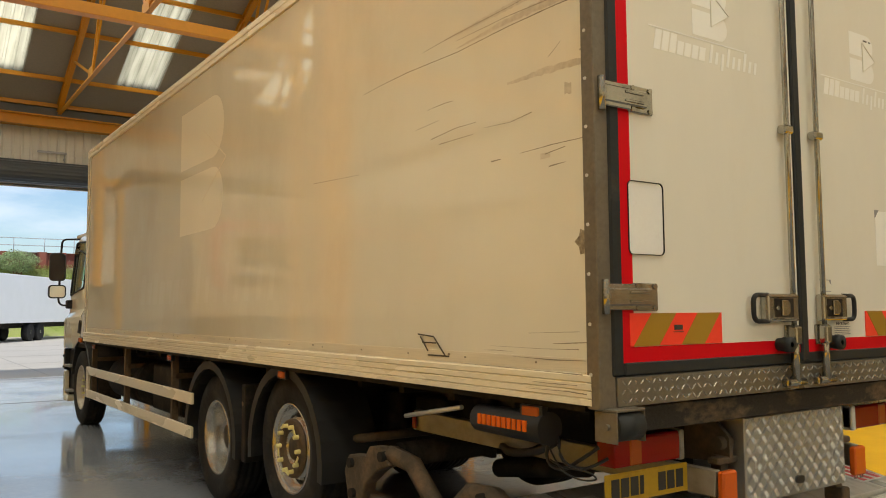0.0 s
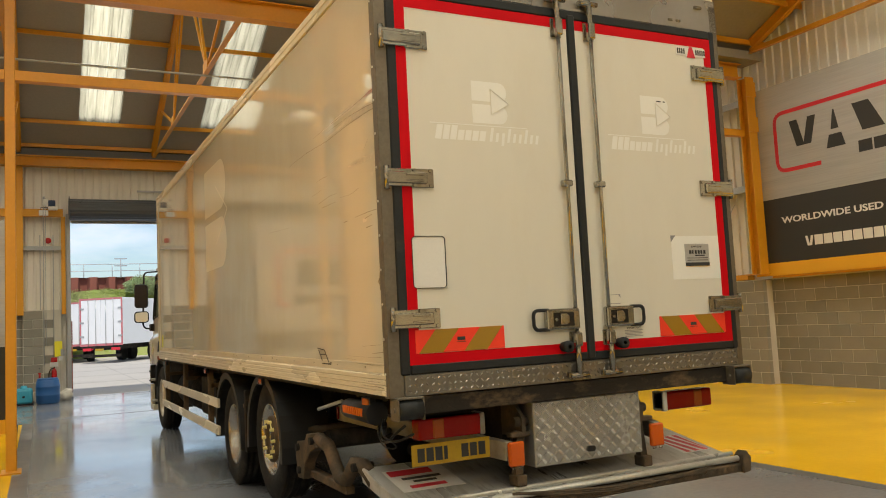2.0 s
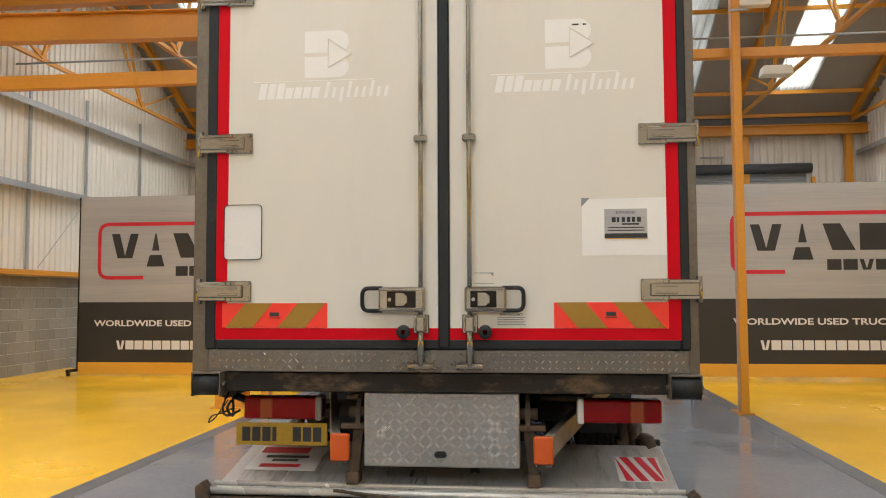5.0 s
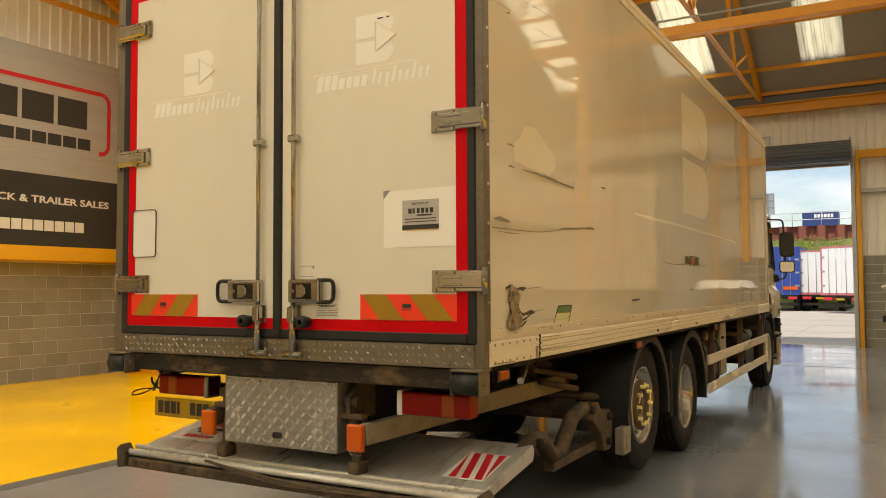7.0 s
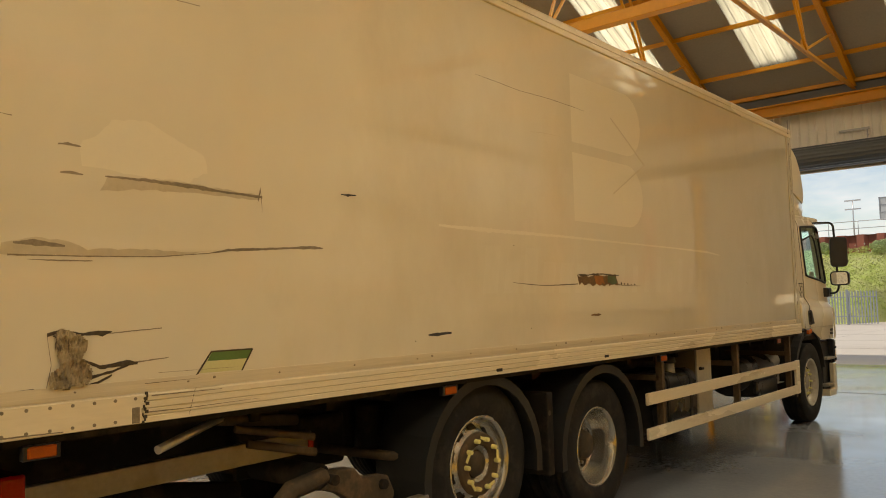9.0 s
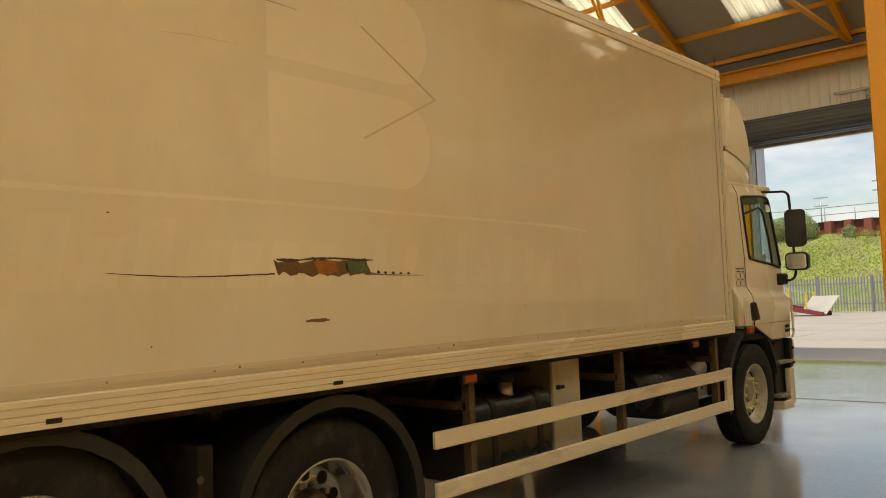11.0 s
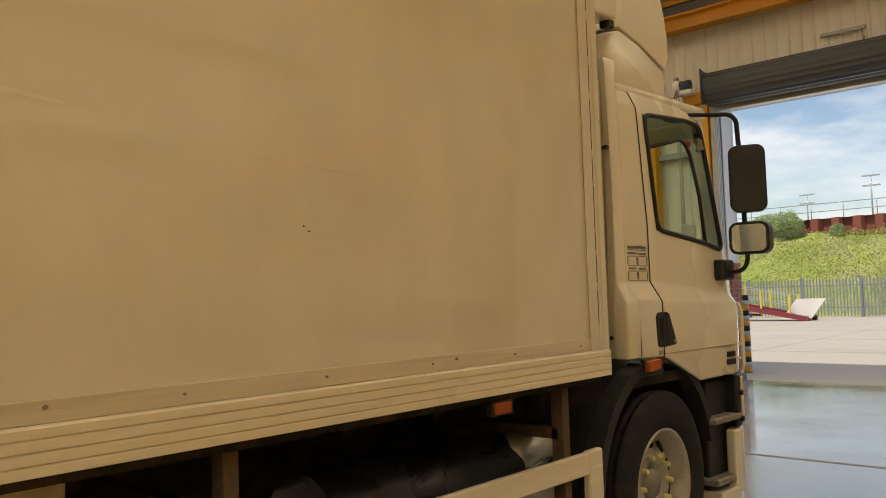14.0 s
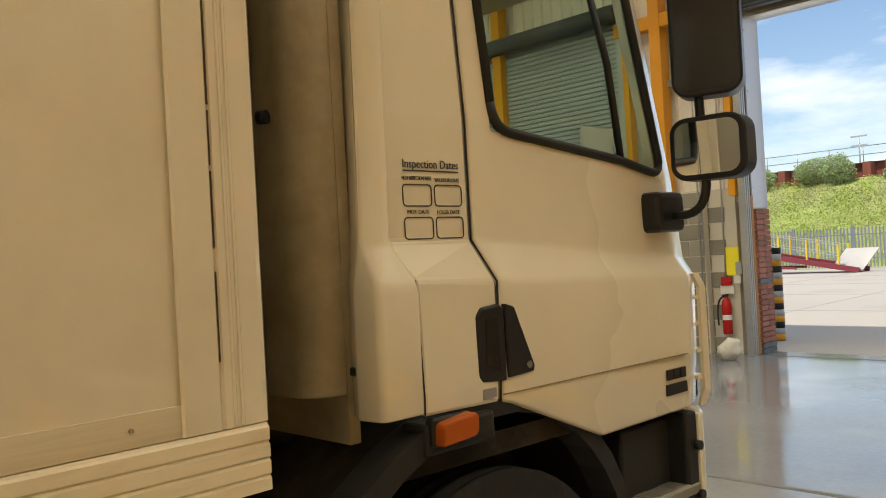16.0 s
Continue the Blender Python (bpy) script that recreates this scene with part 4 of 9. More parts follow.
prism(bm, [(0.27, 1.683), (0.288, 1.683), (0.288, 1.662)], "y", Y - 0.0014, Y)
part("sticker_residue", bm, INKGREY, door_e, each=True)
bm = bmesh.new()
box(bm, 0.849, 1.06, Y - 0.003, Y, 1.848, 1.999)
label = part("supplier_label", bm, SIGNGREY, door_e, "grey supplier label with black foot")
bm = bmesh.new()
box(bm, 0.849, 1.06, Y - 0.004, Y - 0.001, 1.852, 1.875)
for i, wd in enumerate((0.025, 0.016, 0.02, 0.022, 0.02, 0.024)):
    box(bm, 0.885 + i * 0.025, 0.885 + i * 0.025 + wd * 0.8, Y - 0.004, Y - 0.001, 1.932, 1.957)
box(bm, 0.935, 1.02, Y - 0.004, Y - 0.001, 1.918, 1.926)
for z in (1.902, 1.888):
    box(bm, 0.865, 1.045, Y - 0.004, Y - 0.001, z, z + 0.005)
part("label_print", bm, INK, label)
bm = bmesh.new()
box(bm, 0.849, 1.06, Y - 0.004, Y - 0.001, 1.848, 1.851)
part("label_foot", bm, SIGNYELLOW, label)
lettering("SUPPLIED BY", 0.016, INK, door_e, Matrix.Translation((0.905, Y - 0.004, 1.975)) @ Matrix.Rotation(radians(90), 4, "X"), width=0.1, depth=0.0005)
lettering("IMPORTANT!", 0.02, INK, door_e, Matrix.Translation((0.322, Y - 0.001, 1.462)) @ Matrix.Rotation(radians(90), 4, "X"), width=0.115, depth=0.0005)
bm = bmesh.new()
for k in range(5):
    box(bm, 0.305, 0.448 - 0.01 * (k % 2), Y - 0.001, Y + 0.001, 1.416 + 0.009 * k, 1.4195 + 0.009 * k)
part("small_print_bar", bm, INKGREY, door_e, each=True)
# maker's badge: plain shapes
bm = bmesh.new()
box(bm, 0.905, 1.168, Y - 0.003, Y, 3.296, 3.357)
badge = part("builder_badge", bm, PAPER, door_e, "white builder's badge with a red triangle")
bm = bmesh.new()
prism(bm, [(1.0, 3.285), (1.075, 3.285), (1.05, 3.36), (1.025, 3.36)], "y", Y - 0.005, Y - 0.001)
part("badge_red", bm, SIGNRED, badge)
bm = bmesh.new()
for x0, n in ((0.915, 4), (1.08, 5)):
    for i in range(n):
        box(bm, x0 + i * 0.0185, x0 + i * 0.0185 + 0.012, Y - 0.004, Y - 0.001, 3.308, 3.345)
part("badge_bar", bm, INK, badge, each=True)

# rear underside: bumper, rollers, lamps, chequer box
bm = bmesh.new()
box(bm, -1.17, 1.18, 0.0, 0.12, 1.07, 1.17, 0.006)
part("rear_crossmember", bm, BEAMRUST, lorry, "rusty black steel beam under the doors")
for s in (-1, 1):
    x = -1.205 if s < 0 else 1.225
    bm = bmesh.new()
    rod(bm, (x - 0.07, -0.03, 1.11), (x + 0.07, -0.03, 1.11), 0.058, 18)
    buf = part("dock_roller", bm, SEAL, lorry, "black rubber dock roller in a steel bracket")
    bm = bmesh.new()
    for dx in (-0.078, 0.07):
        box(bm, x + dx, x + dx + 0.008, -0.075, 0.04, 1.05, 1.165, 0.003)
    box(bm, x - 0.078, x + 0.078, -0.075, 0.06, 1.165, 1.175, 0.002)
    rod(bm, (x - 0.09, -0.03, 1.11), (x + 0.09, -0.03, 1.11), 0.012, 10)
    part("roller_bracket", bm, DIRTYALU, buf)
bm = bmesh.new()
box(bm, -0.388, 0.412, 0.02, 0.34, 0.69, 1.068, 0.006)
cbox = part("lift_pump_box", bm, CHEQ, lorry, "aluminium chequer plate pump box")
bm = bmesh.new()
tread(bm, -0.382, 0.406, 0.70, 1.062, 0.02, 0.038, 5, 0.038, 0.0034)
tagged(part("tread", bm, CHEQBAR, cbox), kind="stuff")
bm = bmesh.new()
prism(bm, [(x + 0.01, z + 0.757) for x, z in rounded(0.062, 0.034, 0.015)], "y", 0.008, 0.022)
part("finger_latch", bm, BLACK, cbox)
for s, x0, x1 in ((-1, -1.075, -0.645), (1, 0.71, 1.14)):
    bm = bmesh.new()
    box(bm, x0, x1, 0.14, 0.24, 0.905, 1.025, 0.012)
    lamp = part("tail_lamp", bm, LENSRED, lorry, "dark red and amber tail lamp cluster")
    bm = bmesh.new()
    e = (x0, x0 + 0.035) if s > 0 else (x1 - 0.035, x1)
    box(bm, e[0], e[1], 0.135, 0.25, 0.9, 1.03, 0.01)
    part("lamp_end", bm, PAPER if s > 0 else HUBGREY, lamp)
    bm = bmesh.new()
    e = (x1 - 0.16, x1 - 0.09) if s > 0 else (x0 + 0.09, x0 + 0.16)
    box(bm, e[0], e[1], 0.134, 0.2, 0.91, 1.02, 0.006)
    part("amber_section", bm, LENSDARK, lamp)
    # amber rear marker on its arm
    m0 = -0.565 if s < 0 else 0.482
    bm = bmesh.new()
    box(bm, m0, m0 + 0.1, 0.005, 0.04, 0.715, 0.855, 0.008)
    mk = part("amber_marker_lamp", bm, LENSAMB, lorry, "amber marker lamp on the lift arm")
    bm = bmesh.new()
    for dx in (0.025, 0.075):
        sweep(bm, [(m0 + dx - 0.012, 0.02, 0.715), (m0 + dx - 0.012, 0.02, 0.70), (m0 + dx + 0.012, 0.02, 0.70), (m0 + dx + 0.012, 0.02, 0.715)], 0.003, 6)
    part("wire_guard", bm, STEEL, mk, each=True)
    bm = bmesh.new()
    xa = m0 + (0.02 if s < 0 else 0.08)
    # folded beam running forward from the lamp
    bar(bm, (xa, 0.05, 0.80), (-0.98 if s < 0 else 1.02, 1.75, 0.93), 0.05, 0.11, bevel=0.004)
    ub = part("underrun_beam", bm, BEAMALU, lorry, "dusty aluminium beam running under the body")
    bm = bmesh.new()
    xe = -0.98 if s < 0 else 1.02
    box(bm, xe + s * 0.024, xe + s * 0.032, 1.71, 1.745, 0.885, 0.975, 0.002)
    part("red_reflector", bm, LENSRED, ub, "small red reflector at the beam end")
    bm = bmesh.new()
    xi = -0.43 if s < 0 else 0.455
    prism(bm, [(0.06, 0.88), (0.06, 0.98), (0.16, 1.07), (0.3, 1.07), (0.3, 0.86)], "x", xi - 0.012, xi + 0.012)
    rod(bm, (xi - 0.05, 0.1, 0.955), (xi + 0.05, 0.1, 0.955), 0.03, 12)
    box(bm, xi - 0.09, xi + 0.09, 0.06, 0.12, 0.87, 0.9, 0.006)
    bar(bm, (xi, 0.12, 0.9), (xi + s * 0.03, 0.12, 0.62), 0.05, 0.05)
    box(bm, xi + s * 0.03 - 0.035, xi + s * 0.03 + 0.035, 0.06, 0.16, 0.585, 0.65, 0.006)
    part("lift_bracket", bm, GRIME, lorry, "grimy steel lift bracket")
# lift tube across the chassis and its two rams
bm = bmesh.new()
rod(bm, (-1.08, 1.76, 0.74), (1.08, 1.76, 0.74), 0.07, 16)
for x in (-0.52, 0.52):
    box(bm, x - 0.02, x + 0.02, 1.62, 1.92, 0.68, 1.12, 0.004)
part("lift_tube", bm, CHASSIS, lorry, "black steel lift tube across the chassis")
for x in (-0.42, 0.42):
    bm = bmesh.new()
    rod(bm, (x, 1.7, 0.60), (x, 0.95, 0.72), 0.055, 14)
    rod(bm, (x, 0.95, 0.72), (x, 0.4, 0.81), 0.028, 10)
    part("lift_ram", bm, CHASSIS, lorry, "black hydraulic lift ram")
bm = bmesh.new()
box(bm, -0.55, 0.55, 2.08, 2.44, 0.66, 0.98, 0.03)
part("axle_carrier", bm, CHASSIS, lorry, "dark axle carrier under the chassis")
# number plate: yellow with plain bars
bm = bmesh.new()
box(bm, -1.12, -0.615, 0.15, 0.157, 0.765, 0.885, 0.003)
plate = part("number_plate", bm, PLATEYELLOW, lorry, "yellow rear number plate with plain black bars")
bm = bmesh.new()
for i, w in enumerate((0.045, 0.045, 0.045, 0.022, 0, 0.045, 0.045, 0.045)):
    if w:
        box(bm, -1.085 + i * 0.056, -1.085 + i * 0.056 + w, 0.148, 0.152, 0.787, 0.863)
part("plate_bar", bm, INK, plate, each=True)

# tail lift: folded platform, cables and arms
bm = bmesh.new()
prism(bm, [(0.09, 0.50), (0.06, 0.545), (0.10, 0.565), (0.74, 0.69), (0.76, 0.655), (0.74, 0.60)], "x", -1.2, 1.22, 0.006)
plat = part("lift_platform", bm, PLATALU, lorry, "scuffed aluminium tail-lift platform folded under the body")
bm = bmesh.new()
rod(bm, (-1.22, 0.05, 0.545), (1.24, 0.05, 0.545), 0.02, 12)
rod(bm, (-1.22, 0.10, 0.572), (1.24, 0.10, 0.572), 0.014, 10)
part("platform_edge_roller", bm, EDGEALU, plat, each=True)
bm = bmesh.new()
box(bm, -1.25, 1.29, 0.03, 0.10, 0.455, 0.515, 0.008)
for x in (-1.26, 1.27):
    prism(bm, [(x - 0.02, 0.45), (x + 0.04, 0.46), (x + 0.05, 0.55), (x + 0.01, 0.60), (x - 0.03, 0.57)], "y", 0.0, 0.08, 0.008)
part("platform_lip", bm, GRIME, plat, "grimy black platform lip")
tread_bm = bmesh.new()
tread(tread_bm, -1.22, 1.26, 0.46, 0.51, 0.03, 0.05, 3, 0.045, 0.004)
tagged(part("lip_tread", tread_bm, GRIME, plat), kind="stuff")
bm = bmesh.new()
for k in range(3):
    sweep(bm, [(-0.55 + 0.02 * k, 0.03, 0.56), (-0.3, 0.0, 0.545 - 0.01 * k), (0.1, -0.02, 0.52 - 0.012 * k), (0.5, 0.0, 0.5), (0.9, 0.03, 0.50 + 0.01 * k), (1.1, 0.06, 0.54)], 0.008, 6)
part("slack_cable", bm, GRIME, plat)


def on_platform(x0, x1, y0, y1, lift, mat, name, parent, label=""):
    bm = bmesh.new()

    def z(y):
        return 0.565 + (y - 0.10) * 0.195 + lift

    q = [bm.verts.new(p) for p in ((x0, y0, z(y0)), (x1, y0, z(y0)), (x1, y1, z(y1)), (x0, y1, z(y1)))]
    t = [bm.verts.new((v.co.x, v.co.y, v.co.z + 0.002)) for v in q]
    bm.faces.new(t)
    for i in range(4):
        bm.faces.new((q[i], q[(i + 1) % 4], t[(i + 1) % 4], t[i]))
    return part(name, bm, mat, parent, label)


warn = on_platform(0.93, 1.17, 0.22, 0.55, 0.004, PAPER, "warning_sticker", plat, "red and white striped warning sticker")
bm = bmesh.new()
for i in range(4):
    xa = 0.885 + i * 0.075

    def zz(y):
        return 0.565 + (y - 0.10) * 0.195 + 0.0075

    q = [(xa, 0.54), (xa + 0.042, 0.54), (xa + 0.122, 0.23), (xa + 0.08, 0.23)]
    q = [(max(0.935, min(px, 1.165)), py) for px, py in q]
    f = [bm.verts.new((px, py, zz(py))) for px, py in q]
    bm.faces.new(f)
    bm.faces.new([bm.verts.new((v.co.x, v.co.y, v.co.z - 0.001)) for v in f][::-1])
part("sticker_stripe", bm, SIGNRED, warn, each=True)
st = on_platform(-1.12, -0.72, 0.28, 0.62, 0.004, PAPER, "maker_sticker", plat, "worn white sticker with red bars")
for y0, y1, x0, x1, mm in ((0.52, 0.6, -1.1, -0.82, SIGNRED), (0.32, 0.36, -1.05, -0.82, SIGNRED), (0.45, 0.48, -1.05, -0.8, INK), (0.40, 0.425, -1.0, -0.85, INK)):
    on_platform(x0, x1, y0, y1, 0.0065, mm, "sticker_bar", st)
for s in (-1, 1):
    bm = bmesh.new()
    x = s * 1.16
    pts = [(x, 0.62, 0.60), (x, 0.82, 0.69), (x, 0.98, 0.68), (x, 1.14, 0.55), (x, 1.28, 0.55), (x, 1.5, 0.73), (x, 1.72, 0.76)]
    sweep(bm, pts, 0.05, 6)
    part("lift_arm", bm, GRIME, lorry, "bent grimy steel lift arm")
    bm = bmesh.new()
    prism(bm, [(1.68, 0.70), (1.78, 0.79), (1.9, 0.78), (1.95, 0.72), (2.15, 0.70), (2.2, 0.6), (2.15, 0.42), (2.0, 0.43), (1.95, 0.56), (1.8, 0.66)], "x", x - 0.04 * s, x + 0.045 * s, 0.01)
    link = part("lift_link", bm, GRIME, lorry, "grimy steel lift link plate")
    for y, z in ((1.74, 0.745), (2.1, 0.66), (2.08, 0.49), (0.84, 0.68)):
        bm = bmesh.new()
        rod(bm, (x - 0.07, y, z), (x + 0.07, y, z), 0.028, 12)
        part("pivot_pin", bm, RUST, link)
    bm = bmesh.new()
    bar(bm, (s * 1.12, 1.2, 0.47), (s * 1.12, 2.1, 0.47), 0.07, 0.06, bevel=0.008)
    part("lift_strut", bm, GRIME, lorry)
    bm = bmesh.new()
    if s > 0:
        box(bm, 1.2, 1.27, 2.25, 2.42, 0.36, 0.55, 0.01)
        box(bm, 1.27, 1.275, 2.29, 2.38, 0.4, 0.51)
        part("bracket_plate", bm, HUBGREY, lorry, "pale dirty bracket")
    else:
        rod(bm, (-1.24, 0.95, 1.09), (-1.24, 1.45, 1.0), 0.012, 8)
        part("winch_handle", bm, ALU, lorry)
bm = bmesh.new()
rod(bm, (-1.245, 0.33, 1.06), (-1.245, 0.80, 1.06), 0.068, 24, 0.06)
can = part("lift_motor", bm, BLACK, lorry, "black motor with plain orange bars")
bm = bmesh.new()
for i in range(10):
    y = 0.40 + i * 0.034
    prism(bm, [(y, 1.045), (y + 0.022, 1.045), (y + 0.022, 1.09), (y, 1.09)], "x", -1.316, -1.308)
part("motor_bar", bm, LENSAMB, can, each=True)
for pts, w in (([(-1.22, 0.35, 1.03), (-1.23, 0.4, 0.93), (-1.2, 0.32, 0.88), (-1.2, 0.2, 0.95), (-1.15, 0.15, 1.0)], 0.008), ([(-1.22, 0.3, 1.03), (-1.26, 0.28, 0.95), (-1.2, 0.2, 0.9), (-1.1, 0.15, 0.95)], 0.007), ([(-1.2, 0.36, 1.0), (-1.12, 0.55, 0.92), (-1.0, 0.9, 0.86), (-0.8, 1.2, 0.84)], 0.022), ([(-1.24, 0.34, 0.98), (-1.27, 0.25, 0.90), (-1.26, 0.12, 0.885), (-1.24, 0.06, 0.90), (-1.25, 0.12, 0.925), (-1.25, 0.25, 0.915), (-1.22, 0.36, 0.93)], 0.004)):
    bm = bmesh.new()
    dense = [Vector(pts[0])]
    for p, q, w2 in zip(pts, pts[1:], pts[2:] + [pts[-1]]):
        dense += bend(dense[-1], q, Vector(q).lerp(Vector(w2), 0.5), 4)[1:]
    sweep(bm, dense, w, 6)
    part("loose_cable", bm, BLACK, can)

# pipes and stays showing under the open side
for p, q, w, m in (((1.12, 0.80, 1.03), (0.98, 1.22, 1.11), 0.02, ALU), ((1.0, 1.36, 0.965), (1.12, 1.70, 0.885), 0.022, GUARDRUST), ((0.98, 1.30, 1.045), (1.12, 1.69, 0.965), 0.02, GUARDRUST), ((0.9, 1.25, 1.09), (0.9, 1.75, 1.03), 0.03, GRIME)):
    bm = bmesh.new()
    rod(bm, p, q, w, 12)
    part("stay_pipe", bm, m, lorry)
# chassis and everything dark beneath
bm = bmesh.new()
for s in (-1, 1):
    box(bm, s * 0.40 - 0.04, s * 0.40 + 0.04, 0.3, 11.0, 0.78, 1.04)
for k in range(18):
    y = 0.4 + k * 0.51
    box(bm, -0.95, 0.95, y, y + 0.06, 1.06, 1.16)
for y in (2.2, 3.7, 5.4, 7.0, 8.6):
    box(bm, -0.4, 0.4, y, y + 0.12, 0.82, 1.0)
part("chassis_frame", bm, CHASSIS, lorry, "black steel chassis")
bm = bmesh.new()
box(bm, -1.27, 1.27, 0.1, BF - 0.05, 1.152, 1.21)
part("body_floor", bm, CHASSIS, lorry)
bm = bmesh.new()
for y, z in ((3.0, 0.62), (4.5, 0.51), (10.16, 0.51)):
    rod(bm, (-0.95, y, z), (0.95, y, z), 0.07, 14)
    lathe(bm, [(0.0, -0.2), (0.2, -0.12), (0.24, 0), (0.2, 0.12), (0.0, 0.2)], 20, Matrix.Translation((0, y, z)) @ Matrix.Rotation(radians(90), 4, "Y")) if y == 4.5 else None
    for s in (-1, 1):
        box(bm, s * 0.4 - 0.05, s * 0.4 + 0.05, y - 0.55, y + 0.55, z + 0.12, z + 0.18)
        rod(bm, (s * 0.55, y - 0.35, z + 0.1), (s * 0.55, y - 0.35, z + 0.38), 0.1, 14)
    rod(bm, (-0.6, y + 0.3, z + 0.05), (0.6, y + 0.3, z + 0.05), 0.03, 8)
part("axle", bm, CHASSIS, lorry, each=True)
bm = bmesh.new()
rod(bm, (0, 4.6, 0.62), (0, 8.4, 0.8), 0.06, 12)
box(bm, -0.45, 0.45, 8.9, 10.8, 0.55, 1.1, 0.05)
box(bm, -0.3, 0.3, 8.2, 8.9, 0.6, 1.0, 0.05)
part("driveline", bm, CHASSIS, lorry, each=True)


def annulus_tyre(bm, R, r, w):
    """Tyre section turned round the x axis."""
    h = w / 2
    prof = [(r, -h * 0.72), (r + 0.02, -h * 0.86), (r + 0.1, -h), (R - 0.07, -h * 0.97), (R - 0.02, -h * 0.86), (R, -h * 0.78)]
    for k in range(4):
        x = -h * 0.78 + (k + 0.5) * h * 1.56 / 4
        prof += [(R, x - 0.012), (R - 0.012, x - 0.008), (R - 0.012, x + 0.008), (R, x + 0.012)]
    prof += [(R, h * 0.78), (R - 0.02, h * 0.86), (R - 0.07, h * 0.97), (r + 0.1, h), (r + 0.02, h * 0.86), (r, h * 0.72)]
    lathe(bm, prof, 48)


def wheel(x, y, z, s, style):
    """A lorry wheel with its outer face towards s. style: steer, drive or tag."""
    M = Matrix.Translation((x, y, z)) @ Matrix.Rotation(radians(90 * s), 4, "Y")
    R, r, w = 0.51, 0.292, 0.29
    bm = bmesh.new()
    annulus_tyre(bm, R, r, w)
    bmesh.ops.transform(bm, verts=bm.verts, matrix=M)
    tyre = part("wheel", bm, RUBBER, lorry, "black tyre on a silver rim")
    h = w / 2
    bm = bmesh.new()
    if style == "drive":
        disc = -0.06
        prof = [(r + 0.012, h * 0.78), (r + 0.016, h * 0.86), (r + 0.004, h * 0.9), (r - 0.012, h * 0.7), (r - 0.03, h * 0.2), (r - 0.04, disc), (r - 0.06, disc - 0.02), (0.13, disc - 0.02), (0.12, disc + 0.03), (0.0, disc + 0.03)]
    else:
        out = 0.105 if style == "tag" else 0.05
        prof = [(r + 0.012, h * 0.78), (r + 0.016, h * 0.86), (r + 0.004, h * 0.9), (r - 0.012, h * 0.7), (r - 0.03, 0.02), (r - 0.06, 0.0 + out * 0.4), (0.19, out), (0.115, out), (0.11, out - 0.02), (0.0, out - 0.02)]
    lathe(bm, prof, 40, M)
    part("rim", bm, RIMGREY if style == "steer" else RIMSILVER, tyre)
    if style == "tag":
        bm = bmesh.new()
        lathe(bm, [(0.200, 0.100), (0.196, 0.122), (0.186, 0.126), (0.126, 0.126), (0.118, 0.118), (0.114, 0.10)], 32, M)
        part("hub_ring", bm, GUARDRUST, tyre, "rusty brown hub ring")
    bm = bmesh.new()
    face = {"drive": -0.075, "tag": 0.125, "steer": 0.055}[style]
    for k in range(10):
        a = 2 * math.pi * k / 10
        hr = {"drive": 0.2, "tag": 0.22, "steer": 0.225}[style]
        hz = {"drive": -0.079, "tag": 0.062, "steer": 0.034}[style]
        c = M @ Vector((hr * math.cos(a), hr * math.sin(a), hz))
        n = (M.to_3x3() @ Vector((math.cos(a) * (0.6 if style != "drive" else 0), math.sin(a) * (0.6 if style != "drive" else 0), 1))).normalized()
        rod(bm, c - n * 0.02, c + n * 0.004, 0.034, 14)
    part("hand_hole", bm, CHASSIS, tyre, "dark holes round the rim", each=True)
    bm = bmesh.new()
    hub = {"drive": (0.11, 0.03), "tag": (0.085, 0.105), "steer": (0.085, 0.06)}[style]
    lathe(bm, [(hub[0] + 0.02, hub[1] - 0.09), (hub[0], hub[1] - 0.02), (hub[0] - 0.01, hub[1]), (0.0, hub[1])], 24, M)
    part("hub", bm, HUBGREY if style == "steer" else GRIME, tyre)
    bm = bmesh.new()
    for k in range(10):
        a = 2 * math.pi * (k + 0.5) / 10
        c = M @ Vector((0.155 * math.cos(a), 0.155 * math.sin(a), face))
        n = M.to_3x3() @ Vector((0, 0, 1))
        rod(bm, c - n * 0.03, c + n * 0.035, 0.017, 8, 0.014)
        if style == "tag":
            t = M.to_3x3() @ Vector((-math.sin(a), math.cos(a), 0))
            if k % 2 == 0:
                bar(bm, c + n * 0.02, c + n * 0.02 + t * 0.07, 0.018, 0.006, n)
    part("nut_cap", bm, {"tag": NUTCAP, "steer": NUTLIME, "drive": HUBGREY}[style], tyre, each=True)
    return tyre


